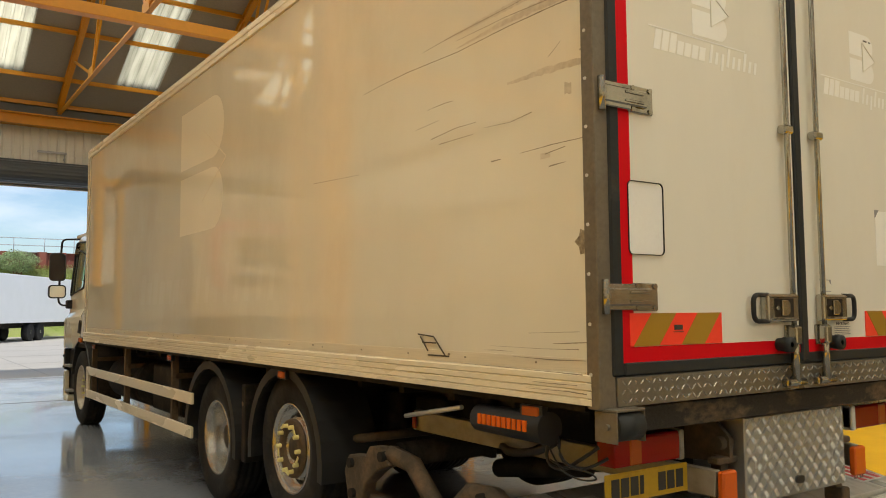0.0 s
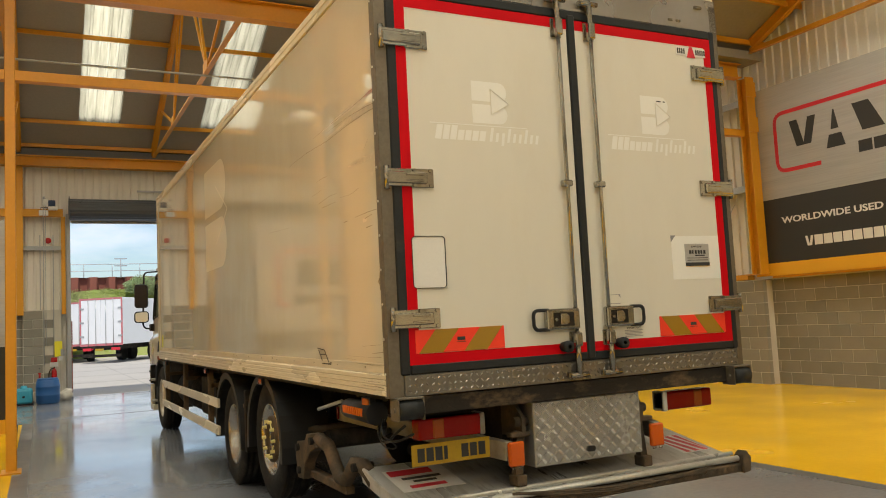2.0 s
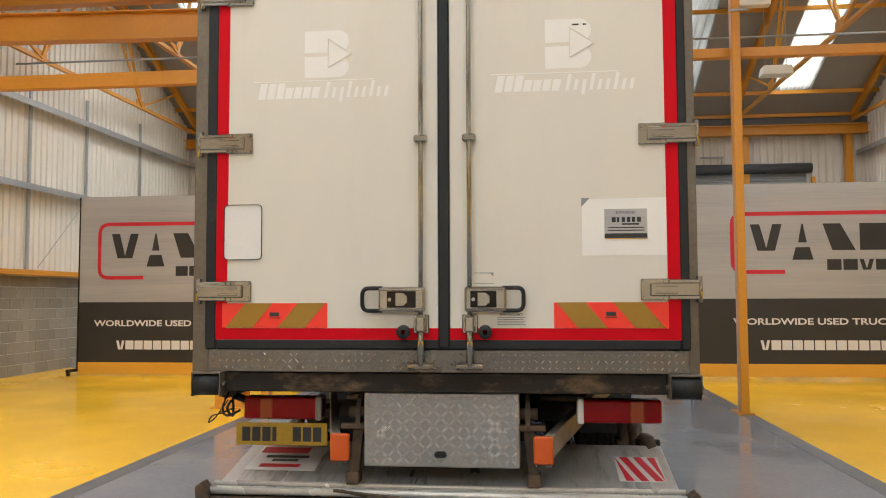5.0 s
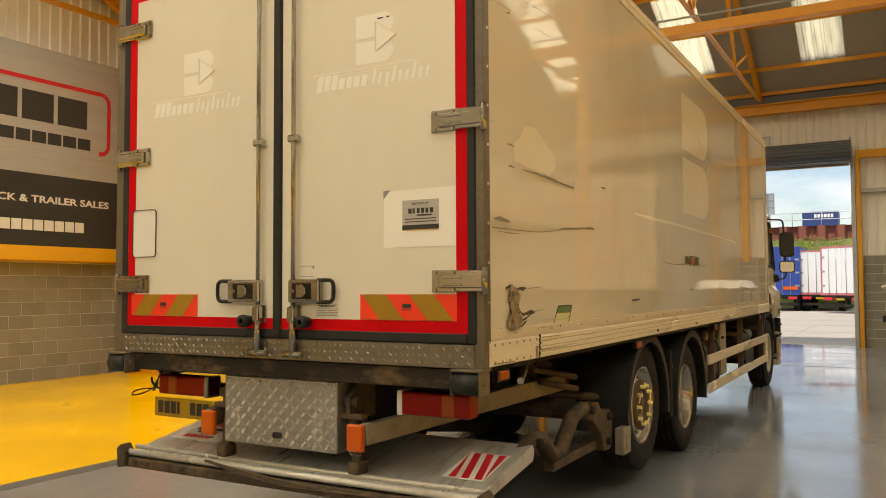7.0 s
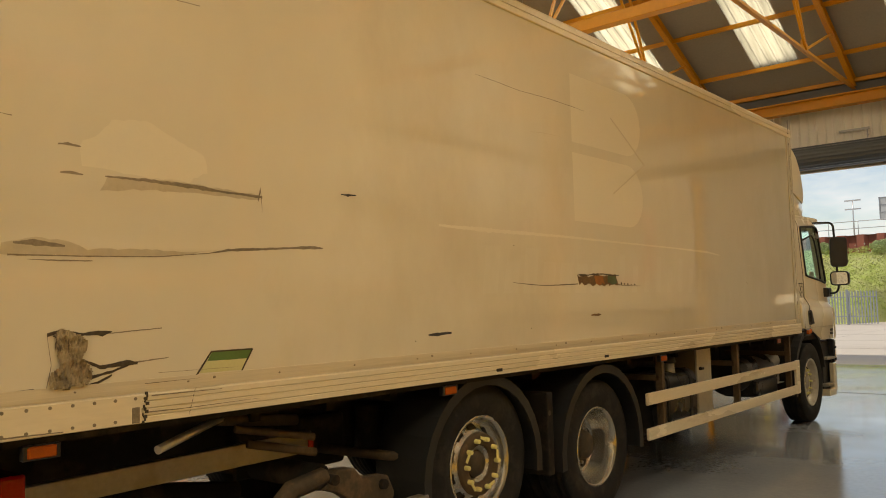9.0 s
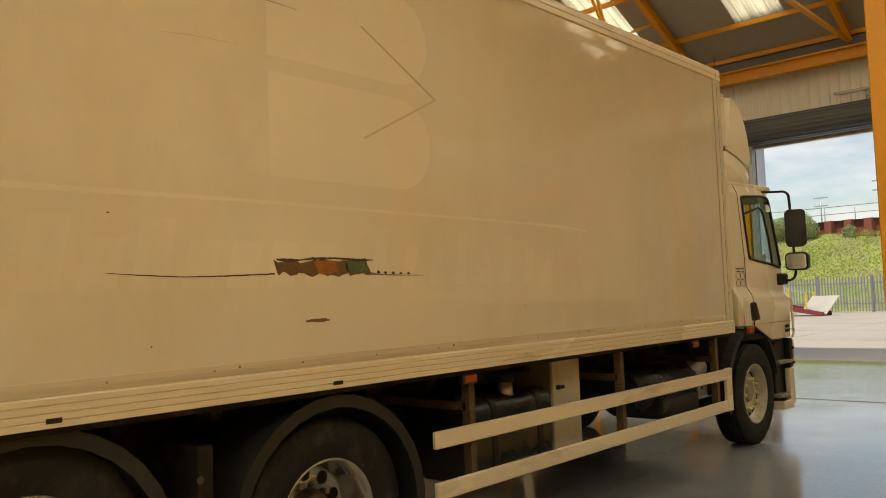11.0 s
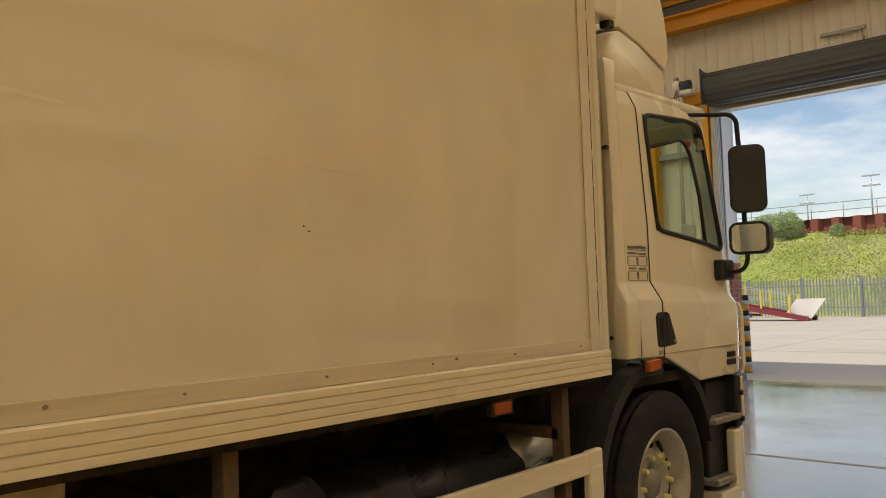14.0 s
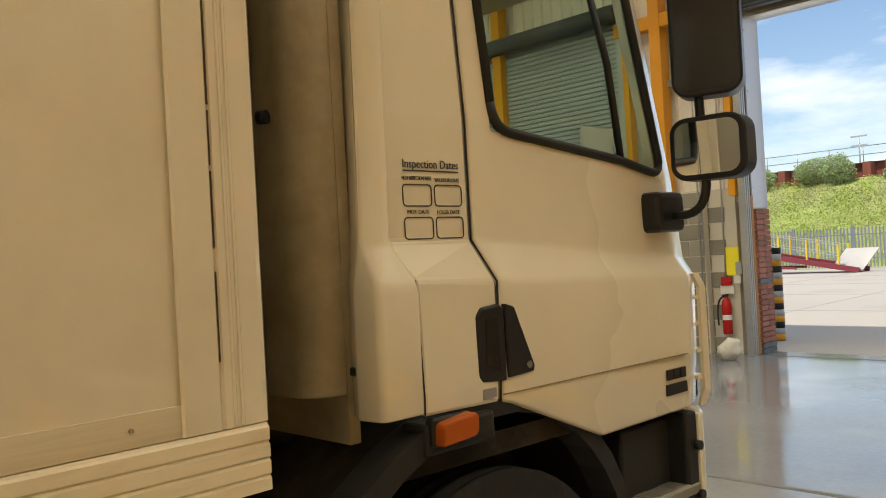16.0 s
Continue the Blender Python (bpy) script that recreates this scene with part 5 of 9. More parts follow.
for s in (-1, 1):
    wheel(s * 1.07, 3.0, 0.62, s, "tag")
    wheel(s * 1.06, 4.5, 0.51, s, "drive")
    wheel(s * 0.74, 4.5, 0.51, s, "drive")
    wheel(s * 1.05, 10.16, 0.51, s, "steer")
    # mudguards
    for y, z, R in ((3.0, 0.57, 0.60), (4.5, 0.51, 0.62)):
        bm = bmesh.new()
        ring = []
        for i in range(17):
            a = radians(-8 + 196 * i / 16)
            ring.append((y - R * math.cos(a), z + R * math.sin(a)))
        def arc(k):
            return [(y + (p - y) * k, z + (q - z) * k) for p, q in ring]

        prism(bm, arc((R + 0.012) / R) + arc(1.0)[::-1], "x", s * 0.86, s * 1.2345)
        part("mudguard", bm, GREYPLASTIC, lorry, "black plastic mudguard")
        bm = bmesh.new()
        prism(bm, arc((R + 0.014) / R) + arc((R - 0.05) / R)[::-1], "x", s * 1.235, s * 1.26)
        part("mudguard_lip", bm, GREYPLASTIC, lorry)
    bm = bmesh.new()
    box(bm, s * 0.82, s * 1.24, 3.72, 3.80, 0.42, 1.0, 0.01)
    part("mud_flap", bm, CHASSIS, lorry, "black mud flap between the wheels")
    bm = bmesh.new()
    rod(bm, (s * 1.2, 2.52, 0.72), (s * 0.5, 2.2, 0.78), 0.03, 8)
    rod(bm, (s * 1.26, 3.72, 0.86), (s * 1.262, 3.72, 0.86), 0.018, 10)
    part("guard_stay", bm, GRIME, lorry, each=True)
    # side guards
    bm = bmesh.new()
    ge, gf = (5.22, BF - 0.07) if s > 0 else (4.92, BF - 0.1)
    for z in (0.747, 0.455):
        box(bm, s * 1.245, s * 1.275, ge, gf, z, z + 0.1, 0.006)
    box(bm, s * 1.24, s * 1.278, gf - 0.12, gf, 0.45, 0.852, 0.008)
    sg = part("side_guard", bm, RAILCREAM, lorry, "cream painted side guard rails")
    bm = bmesh.new()
    for y in (5.58, 7.38, 9.1):
        bar(bm, (s * 1.22, y, 1.15), (s * 1.22, y, 0.47), 0.06, 0.05, (0, 1, 0))
        bar(bm, (s * 1.22, y, 0.95), (s * 0.45, y, 0.95), 0.05, 0.05)
    part("guard_post", bm, GUARDRUST, sg, each=True)
    # marker lamps under the rail
    for y in ((2.56, 5.48, 8.55, 0.18) if s > 0 else (2.9, 5.5, 8.8, 0.35)):
        bm = bmesh.new()
        box(bm, s * 1.255, s * 1.29, y, y + 0.11, 1.1, 1.148, 0.006)
        mk = part("side_marker_lamp", bm, LENSDARK, lorry, "small amber side marker lamp")
        bm = bmesh.new()
        box(bm, s * 1.25, s * 1.285, y - 0.015, y + 0.125, 1.095, 1.152, 0.004)
        part("lamp_base", bm, BLACK, mk)
    # dark cab rear mudguard and arch
    bm = bmesh.new()
    ring = [(10.17 - (0.74 if a < 90 else 0.62) * math.cos(radians(a)), 0.53 + 0.70 * math.sin(radians(a))) for a in range(-12, 176, 9)]
    def inner(k):
        return [(10.18 + (y - 10.18) * k, 0.53 + (z - 0.53) * k) for y, z in ring[::-1]]

    prism(bm, ring + inner(0.915), "x", s * 1.10, s * 1.196)
    part("wheel_arch", bm, GREYPLASTIC, lorry, "dark grey plastic wheel arch")
    bm = bmesh.new()
    prism(bm, ring + inner(0.97), "x", s * 0.80, s * 1.0995)
    part("arch_liner", bm, CHASSIS, lorry)



def rounded_box(bm, x0, x1, y0, y1, z0, z1, r):
    """A box with its four long edges along y well rounded."""
    w, h = x1 - x0, z1 - z0
    t = bmesh.new()
    prism(t, [(x0 + w / 2 + a, z0 + h / 2 + b) for a, b in rounded(w, h, r, 6)], "y", y0, y1, min(0.02, (y1 - y0) * 0.2))
    merge(bm, t)


for y in (3.05, 4.45):
    bm = bmesh.new()
    box(bm, BX + 0.006, BX + 0.0105, y, y + 0.06, 1.2, 1.22)
    part("rail_tag", bm, BLACK, lorry, "small black tag on the rail")
LOCKERGREY = material("dull_locker_paint", (0.50, 0.46, 0.36), 0.5, vary=0.12, scale=5, fine=30, bump=0.03, dirt=(0.24, 0.19, 0.11), dirt_at=(0.5, 0.85), dirt_scale=4)
# locker paint darkened; shade on the body's return is in the colour
LOCKERSIDE = material("shaded_locker_side", (0.20, 0.165, 0.11), 0.6, vary=0.2, scale=5, fine=30, bump=0.05)
# tanks and lockers on the open side
bm = bmesh.new()
rounded_box(bm, 0.5, 1.12, 5.72, 6.60, 0.42, 0.96, 0.11)
tank = part("fuel_tank", bm, TANK, lorry, "black fuel tank with filler cap")
bm = bmesh.new()
lathe(bm, [(0.0, 0.94), (0.058, 0.94), (0.052, 0.96), (0.05, 1.03), (0.0, 1.03)], 16, Matrix.Translation((1.02, 6.2, 0)))
neck = part("filler_neck", bm, ALU, tank, "dull metal filler neck")
bm = bmesh.new()
lathe(bm, [(0.0, 1.026), (0.062, 1.03), (0.064, 1.05), (0.058, 1.062), (0.058, 1.085), (0.0, 1.09)], 18, Matrix.Translation((1.02, 6.2, 0)))
part("filler_cap", bm, GREYPLASTIC, neck, "grey filler cap")
for y in (5.95, 6.45):
    bm = bmesh.new()
    rounded_box(bm, 0.492, 1.128, y - 0.035, y + 0.035, 0.412, 0.968, 0.1)
    part("tank_strap", bm, BLACK, tank)
bm = bmesh.new()
box(bm, 0.72, 1.096, 6.63, 6.96, 0.52, 1.17, 0.006)
lk = part("side_locker", bm, LOCKERSIDE, lorry, "side locker, shade in its body colour, with a pale door and black latch")
bm = bmesh.new()
box(bm, 1.098, 1.122, 6.622, 6.972, 0.50, 1.175, 0.004)
ld = part("locker_door", bm, LOCKERGREY, lk, "dull greenish cream locker door")
bm = bmesh.new()
rod(bm, (1.12, 6.675, 0.945), (1.14, 6.675, 0.945), 0.017, 14)
box(bm, 1.134, 1.15, 6.665, 6.735, 0.932, 0.958, 0.006)
part("locker_latch", bm, BLACK, ld, "small black turn latch")
bm = bmesh.new()
rod(bm, (0.9, 7.9, 0.75), (0.9, 9.0, 0.75), 0.2, 20)
box(bm, 0.75, 1.15, 8.2, 8.9, 0.5, 0.68, 0.02)
part("air_tank", bm, TANK, lorry)
bm = bmesh.new()
box(bm, 1.03, 1.036, 8.80, 9.32, 0.58, 0.73, 0.002)
box(bm, 1.036, 1.09, 8.80, 9.32, 0.722, 0.73, 0.002)
box(bm, 1.036, 1.09, 8.80, 9.32, 0.58, 0.588, 0.002)
step = part("battery_step", bm, ALU, lorry, "dull aluminium bracket")
for y in (8.96, 9.2):
    bm = bmesh.new()
    rod(bm, (1.034, y, 0.665), (1.04, y, 0.665), 0.014, 14)
    part("bracket_hole", bm, BLACK, step)
bm = bmesh.new()
lathe(bm, [(0.0, -0.2), (0.05, -0.19), (0.085, -0.16), (0.1, -0.11), (0.1, 0.11), (0.085, 0.16), (0.05, 0.19), (0.0, 0.2)], 28, Matrix.Translation((0.98, 9.12, 0.84)) @ Matrix.Rotation(radians(-84), 4, 'X'))
part("air_cylinder", bm, ALU, lorry, "dusty pale metal air cylinder")
bm = bmesh.new()
box(bm, -1.15, -0.7, 5.6, 6.6, 0.55, 1.02, 0.03)
rod(bm, (-0.9, 7.2, 0.75), (-0.9, 8.6, 0.75), 0.26, 22)
part("battery_box", bm, CHASSIS, lorry)

# ---- the cab ----
LENSSIDE = material("faded_amber_lens", (0.42, 0.085, 0.01), 0.25, vary=0.1, fine=120, bump=0.12)
# near-black upper mirror: a dark reflection put into the colour
DARKMIRROR = material("dark_reflection_mirror", (0.03, 0.03, 0.032), 0.08, vary=0.1, bump=0, rough_vary=0.0)
COREGREEN = material("green_core", (0.10, 0.13, 0.06), 0.9, vary=0.4, scale=60, fine=120, bump=0.5)
CORERUST = material("rust_orange_core", (0.34, 0.13, 0.03), 0.9, vary=0.4, scale=60, fine=120, bump=0.5)
TORNDARK = material("dark_torn_edge", (0.07, 0.052, 0.032), 0.8, vary=0.5, fine=90, bump=0.5)
# cab cream darkened: the shade behind the cab is put into this colour
GAPCREAM = material("shaded_gap_cream", (0.40, 0.345, 0.235), 0.45, vary=0.15, scale=4, fine=30, bump=0.03, dirt=(0.2, 0.16, 0.1), dirt_at=(0.45, 0.8), dirt_scale=3)
# darker again, with the shade of the deep recess in the colour
SHADECREAM = material("deep_shade_cream", (0.30, 0.245, 0.15), 0.55, vary=0.2, scale=4, fine=30, bump=0.05, dirt=(0.13, 0.10, 0.06), dirt_at=(0.4, 0.75), dirt_scale=3)
SMUDGE = material("dull_smudge", (0.53, 0.46, 0.33), 0.45, vary=0.15, scale=6, fine=30, bump=0.05)
before_cab = set(bpy.data.objects)
# rows from the foot of the door to the roof, columns from the rear corner to the front
ROWS_Z = [
    [1.215, 1.205, 1.195, 1.04, 1.042, 1.045, 1.045],
    [1.26, 1.26, 1.25, 1.24, 1.24, 1.24, 1.24],
    [1.53, 1.51, 1.505, 1.49, 1.475, 1.47, 1.46],
    [1.62, 1.62, 1.615, 1.57, 1.54, 1.53, 1.52],
    [1.93, 1.93, 1.912, 1.85, 1.808, 1.795, 1.79],
    [2.60, 2.60, 2.57, 2.60, 2.59, 2.58, 2.57],
    [2.70, 2.70, 2.70, 2.70, 2.69, 2.68, 2.67],
]
ROWS_Y = [
    [9.885, 10.17, 10.21, 10.60, 11.10, 11.19, 11.28],
    [9.885, 10.172, 10.225, 10.66, 11.12, 11.215, 11.33],
    [9.885, 10.19, 10.24, 10.73, 11.15, 11.245, 11.38],
    [9.85, 10.152, 10.24, 10.77, 11.15, 11.265, 11.40],
    [9.86, 10.155, 10.255, 10.855, 11.10, 11.22, 11.36],
    [9.88, 10.145, 10.215, 10.74, 10.94, 11.06, 11.20],
    [9.89, 10.11, 10.20, 10.70, 10.90, 11.02, 11.14],
]
ROWS_X = [1.168, 1.17, 1.16, 1.115, 1.112, 1.08, 1.045]
CAB_SHIFT = Vector((0, 0.07, 0.04))      # taken off again when the cab is set down on its mounts


def cab_point(r, c, s):
    x = ROWS_X[r] - (-0.026 if r < 3 else 0.0, 0.0, 0.0, 0.004, 0.012, 0.04, 0.17)[c]
    return Vector((s * x, ROWS_Y[r][c], ROWS_Z[r][c])) + CAB_SHIFT


def grid_faces(bm, cells, s):
    made = {}

    def v(r, c):
        if (r, c) not in made:
            made[r, c] = bm.verts.new(cab_point(r, c, s))
        return made[r, c]

    for r, c in cells:
        bm.faces.new((v(r, c), v(r, c + 1), v(r + 1, c + 1), v(r + 1, c)))


def thicken(bm, t):
    bmesh.ops.recalc_face_normals(bm, faces=bm.faces[:])
    bmesh.ops.solidify(bm, geom=bm.faces[:], thickness=t)


for s in (-1, 1):
    bm = bmesh.new()
    grid_faces(bm, [(r, 0) for r in range(6)], s)
    thicken(bm, 0.02)
    bmesh.ops.bevel(bm, geom=[e for e in bm.edges if e.calc_face_angle(0) > 0.15], offset=0.01, segments=2, affect="EDGES", profile=0.5)
    part("cab_side", bm, CABPAINT, lorry, "cream gloss panel behind the cab door")
    bm = bmesh.new()
    grid_faces(bm, [(r, 5) for r in range(6)], s)
    thicken(bm, 0.02)
    bmesh.ops.bevel(bm, geom=[e for e in bm.edges if e.calc_face_angle(0) > 0.15], offset=0.01, segments=2, affect="EDGES", profile=0.5)
    part("front_pillar", bm, CABPAINT, lorry, "cream gloss panel before the cab door")
    bm = bmesh.new()
    sweep(bm, [cab_point(k, 1, s) + Vector((s * 0.001, 0.001, 0)) for k in range(7)], 0.0028, 6)
    part("door_gap", bm, SEAL, lorry, "dark gap round the cab door")
    bm = bmesh.new()
    sweep(bm, [cab_point(k, 0, s) + Vector((s * 0.0, 0.0, 0)) for k in range(3)], 0.002, 6)
    part("panel_gap", bm, SEAL, lorry, "dark gap beside the fairing")
    bm = bmesh.new()
    grid_faces(bm, [(r, c) for r in range(6) for c in range(1, 5) if not (r == 4 and c in (2, 3))], s)
    bmesh.ops.translate(bm, verts=bm.verts, vec=(s * 0.004, 0.004, 0))
    thicken(bm, 0.02)
    bmesh.ops.bevel(bm, geom=[e for e in bm.edges if e.calc_face_angle(0) > 0.15], offset=0.012, segments=3, affect="EDGES", profile=0.5)
    for f in bm.faces:
        f.smooth = True
    door = part("cab_door", bm, CABPAINT, lorry, "cream cab door with black-edged window")
    # glass and its black rubber edge
    bm = bmesh.new()
    grid_faces(bm, [(4, 2), (4, 3)], s)
    bmesh.ops.translate(bm, verts=bm.verts, vec=(-s * 0.008, 0, 0))
    thicken(bm, 0.004)
    g = part("side_window", bm, WINDOW, door, "greenish side window glass")
    g.visible_shadow = False
    bm = bmesh.new()
    loop = [cab_point(4, 2, s), cab_point(4, 3, s), cab_point(4, 4, s), cab_point(5, 4, s), cab_point(5, 3, s), cab_point(5, 2, s)]
    off = Vector((s * 0.006, 0.004, 0))
    pts = []
    for i, p in enumerate(loop):
        a, b = loop[i - 1], loop[(i + 1) % 6]
        if i in (1, 4):
            pts.append(p + off)
        else:
            pts += bend(p + (a - p).normalized() * 0.07 + off, p + off, p + (b - p).normalized() * 0.07 + off, 5)
    sweep(bm, pts + [pts[0]], 0.014, 8)
    a, b = cab_point(4, 3, s) + off, cab_point(5, 3, s) + off
    rear = cab_point(5, 2, s).lerp(cab_point(4, 2, s), 0.29) + off
    top = a.lerp(b, 0.70)
    q = [a, a.lerp(b, 0.4) + Vector((0, 0.02, 0)), top + Vector((0, -0.01, 0))] + bend(top + Vector((0, -0.01, 0)), a.lerp(b, 0.88) + Vector((0, -0.06, 0)), rear.lerp(a.lerp(b, 0.86), 0.62), 6) + [rear]
    sweep(bm, q, 0.011, 8)
    part("window_rubber", bm, SEAL, door, "black rubber window edge")
    # door handle
    bm = bmesh.new()
    prism(bm, [(10.157, 1.318), (10.162, 1.468), (10.182, 1.488), (10.247, 1.493), (10.262, 1.478), (10.262, 1.298), (10.172, 1.303)], "x", s * 1.155, s * 1.178, 0.005)
    prism(bm, [(10.267, 1.303), (10.267, 1.493), (10.302, 1.483), (10.372, 1.323), (10.367, 1.308)], "x", s * 1.155, s * 1.18, 0.005)
    hd = part("door_handle", bm, BLACK, door, "black plastic door handle")
    bm = bmesh.new()
    prism(bm, [(10.187, 1.348), (10.192, 1.458), (10.237, 1.463), (10.237, 1.328)], "x", s * 1.165, s * 1.1795)
    part("grip_recess", bm, CHASSIS, hd)
    bm = bmesh.new()
    rod(bm, (s * 1.175, 10.347, 1.328), (s * 1.183, 10.347, 1.328), 0.01, 12)
    part("key_lock", bm, STEEL, hd)
    # rear corner fairing: flared at its foot, narrow above, rounded at the top
    bm = bmesh.new()
    low = [(1.02, 9.81), (1.122, 9.757), (1.186, 9.765), (1.197, 9.778), (1.197, 9.883), (1.02, 9.883)]
    high = [(0.99, 9.83), (1.12, 9.775), (1.130, 9.778), (1.143, 9.828), (1.145, 9.85), (0.99, 9.86)]
    levels = [(1.222, 0.0, 0.0, 0.0), (1.50, 0.0, 0.003, 0.0), (1.53, 0.12, 0.004, 0.0), (1.60, 0.85, 0.004, 0.0), (1.63, 1.0, 0.004, 0.0), (2.2, 1.0, 0.02, -0.008), (2.72, 1.0, 0.035, -0.03), (2.79, 1.0, 0.045, -0.036), (2.825, 1.0, 0.058, -0.05), (2.84, 1.0, 0.075, -0.075)]
    rows = []
    for z, k, dy, dx in levels:
        rows.append([bm.verts.new((s * (a[0] + (b[0] - a[0]) * k + dx), a[1] + (b[1] - a[1]) * k + dy + 0.07, z + 0.04)) for a, b in zip(low, high)])
    for a, b in zip(rows, rows[1:]):
        for q in range(len(low)):
            w = (q + 1) % len(low)
            bm.faces.new((a[q], a[w], b[w], b[q]))
    bm.faces.new(rows[0])
    bm.faces.new(rows[-1])
    bmesh.ops.recalc_face_normals(bm, faces=bm.faces[:])
    bmesh.ops.bevel(bm, geom=[e for e in bm.edges if e.calc_face_angle(0) > 0.5], offset=0.006, segments=2, affect="EDGES", profile=0.5)
    for f in bm.faces:
        f.smooth = True
    part("side_fairing", bm, CABPAINT, lorry, "cream air fairing behind the cab door")
    # rounded pressed column and deep recess in the gap behind the cab, coloured as shaded
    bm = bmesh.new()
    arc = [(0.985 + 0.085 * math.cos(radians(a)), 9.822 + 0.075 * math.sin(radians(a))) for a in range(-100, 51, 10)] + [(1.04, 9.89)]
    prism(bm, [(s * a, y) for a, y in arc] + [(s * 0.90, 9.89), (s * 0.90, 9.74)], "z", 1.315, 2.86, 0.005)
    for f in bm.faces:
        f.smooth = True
    part("gap_column", bm, GAPCREAM, lorry, "rounded cream pressed column in the gap, shade in its colour")
    # recess panel, coloured dark to stand for the shade in there
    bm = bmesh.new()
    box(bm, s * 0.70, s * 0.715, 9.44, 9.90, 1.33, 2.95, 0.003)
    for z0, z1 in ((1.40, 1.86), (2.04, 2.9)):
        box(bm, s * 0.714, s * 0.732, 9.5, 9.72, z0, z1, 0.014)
    part("gap_panel", bm, SHADECREAM, lorry, "cream panel in the gap behind the cab, shade in its colour")
    bm = bmesh.new()
    rod(bm, (s * 0.985, 9.722, 1.96), (s * 0.966, 9.712, 1.96), 0.016, 14)
    part("panel_plug", bm, BLACK, lorry)
    bm = bmesh.new()
    for z in (1.36, 2.36):
        box(bm, s * 1.085, s * 1.118, 9.835, 9.86, z, z + 0.02, 0.003)
    part("fairing_bracket", bm, BLACK, lorry, each=True)
    # indicator, arch corner, grab rail, steps
    bm = bmesh.new()
    prism(bm, [(9.977, 1.186), (9.979, 1.232), (9.987, 1.240), (10.09, 1.25), (10.098, 1.242), (10.096, 1.204), (10.084, 1.194)], "x", s * 1.19, s * 1.228, 0.01)
    il = part("indicator_lamp", bm, LENSSIDE, lorry, "orange side indicator lamp")
    bm = bmesh.new()
    box(bm, s * 1.17, s * 1.2, 9.972, 10.102, 1.182, 1.25, 0.006)
    part("lamp_base", bm, BLACK, il)
    bm = bmesh.new()
    box(bm, s * 1.1, s * 1.185, 9.96, 10.2, 1.16, 1.235, 0.01)
    part("arch_corner", bm, GREYPLASTIC, lorry)
    bm = bmesh.new()
    box(bm, s * 0.9, s * 1.10, 10.86, 11.3, 0.40, 1.05, 0.01)
    part("step_well", bm, GREYPLASTIC, lorry, "dark grey cab step well")
    for z in (0.44, 0.80):
        bm = bmesh.new()
        box(bm, s * 1.0, s * 1.17, 10.82, 11.2, z, z + 0.04, 0.008)
        for y in (10.92, 11.06):
            box(bm, s * 1.06, s * 1.15, y, y + 0.06, z + 0.039, z + 0.042)
        part("cab_step", bm, HUBGREY, lorry, "worn grey cab step")
    bm = bmesh.new()
    prism(bm, [(s * a, y) for a, y in ((1.175, 11.06), (1.175, 11.14), (1.168, 11.2), (1.14, 11.26), (1.11, 11.31), (0.98, 11.36), (0.9, 11.36), (0.9, 11.28), (1.08, 11.2), (1.12, 11.06))], "z", 0.36, 0.745, 0.012)
    prism(bm, [(s * a, y) for a, y in ((1.18, 10.84), (1.18, 11.1), (1.145, 11.22), (1.0, 11.3), (1.0, 10.84))], "z", 0.31, 0.405, 0.012)
    part("bumper_corner", bm, CABPAINT, lorry, "cream bumper corner")
    bm = bmesh.new()
    prism(bm, [(s * a, y) for a, y in ((1.17, 11.2), (1.165, 11.24), (1.14, 11.285), (1.1, 11.325), (1.0, 11.35), (1.0, 11.3), (1.1, 11.2))], "z", 0.765, 1.06, 0.01)
    part("corner_panel", bm, CABPAINT, lorry, "cream bumper corner")
    bm = bmesh.new()
    box(bm, s * 1.08, s * 1.165, 11.13, 11.2, 0.75, 1.07, 0.01)
    for z in (0.80, 0.96):
        rod(bm, (s * 1.16, 11.185, z), (s * 1.182, 11.185, z), 0.016, 10)
    part("corner_trim", bm, BLACK, lorry)
    bm = bmesh.new()
    box(bm, s * 1.15, s * 1.1752, 10.25, 11.15, 1.262, 1.265)
    part("door_seam", bm, SCRAPE, lorry, "thin dirty seam along the door foot")
    # ribbed wind deflector at the front corner
    bm = bmesh.new()
    o = [(s * 1.12, 11.238, 1.525), (s * 1.14, 11.288, 1.515)] + [(s * 1.147, 11.313, 1.47 - 0.05 * k) for k in range(8)] + [(s * 1.14, 11.288, 1.07)]
    rows = [[bm.verts.new((p[0] + dx, p[1] + dy, p[2])) for dx, dy in ((0, -0.012), (0, 0.026), (-s * 0.012, 0.026), (-s * 0.012, -0.012))] for p in o]
    for a, b in zip(rows, rows[1:]):
        for k in range(4):
            bm.faces.new((a[k], a[(k + 1) % 4], b[(k + 1) % 4], b[k]))
    bm.faces.new(rows[0])
    bm.faces.new(rows[-1])
    vane = part("corner_vane", bm, CABPAINT, lorry, "cream ribbed corner air vane")
    for z in (1.16, 1.25, 1.34, 1.43):
        bm = bmesh.new()
        box(bm, s * 1.09, s * 1.142, 11.268, 11.333, z, z + 0.012)
        part("vane_rib", bm, CABPAINT, vane)
    # mirrors
    bm = bmesh.new()
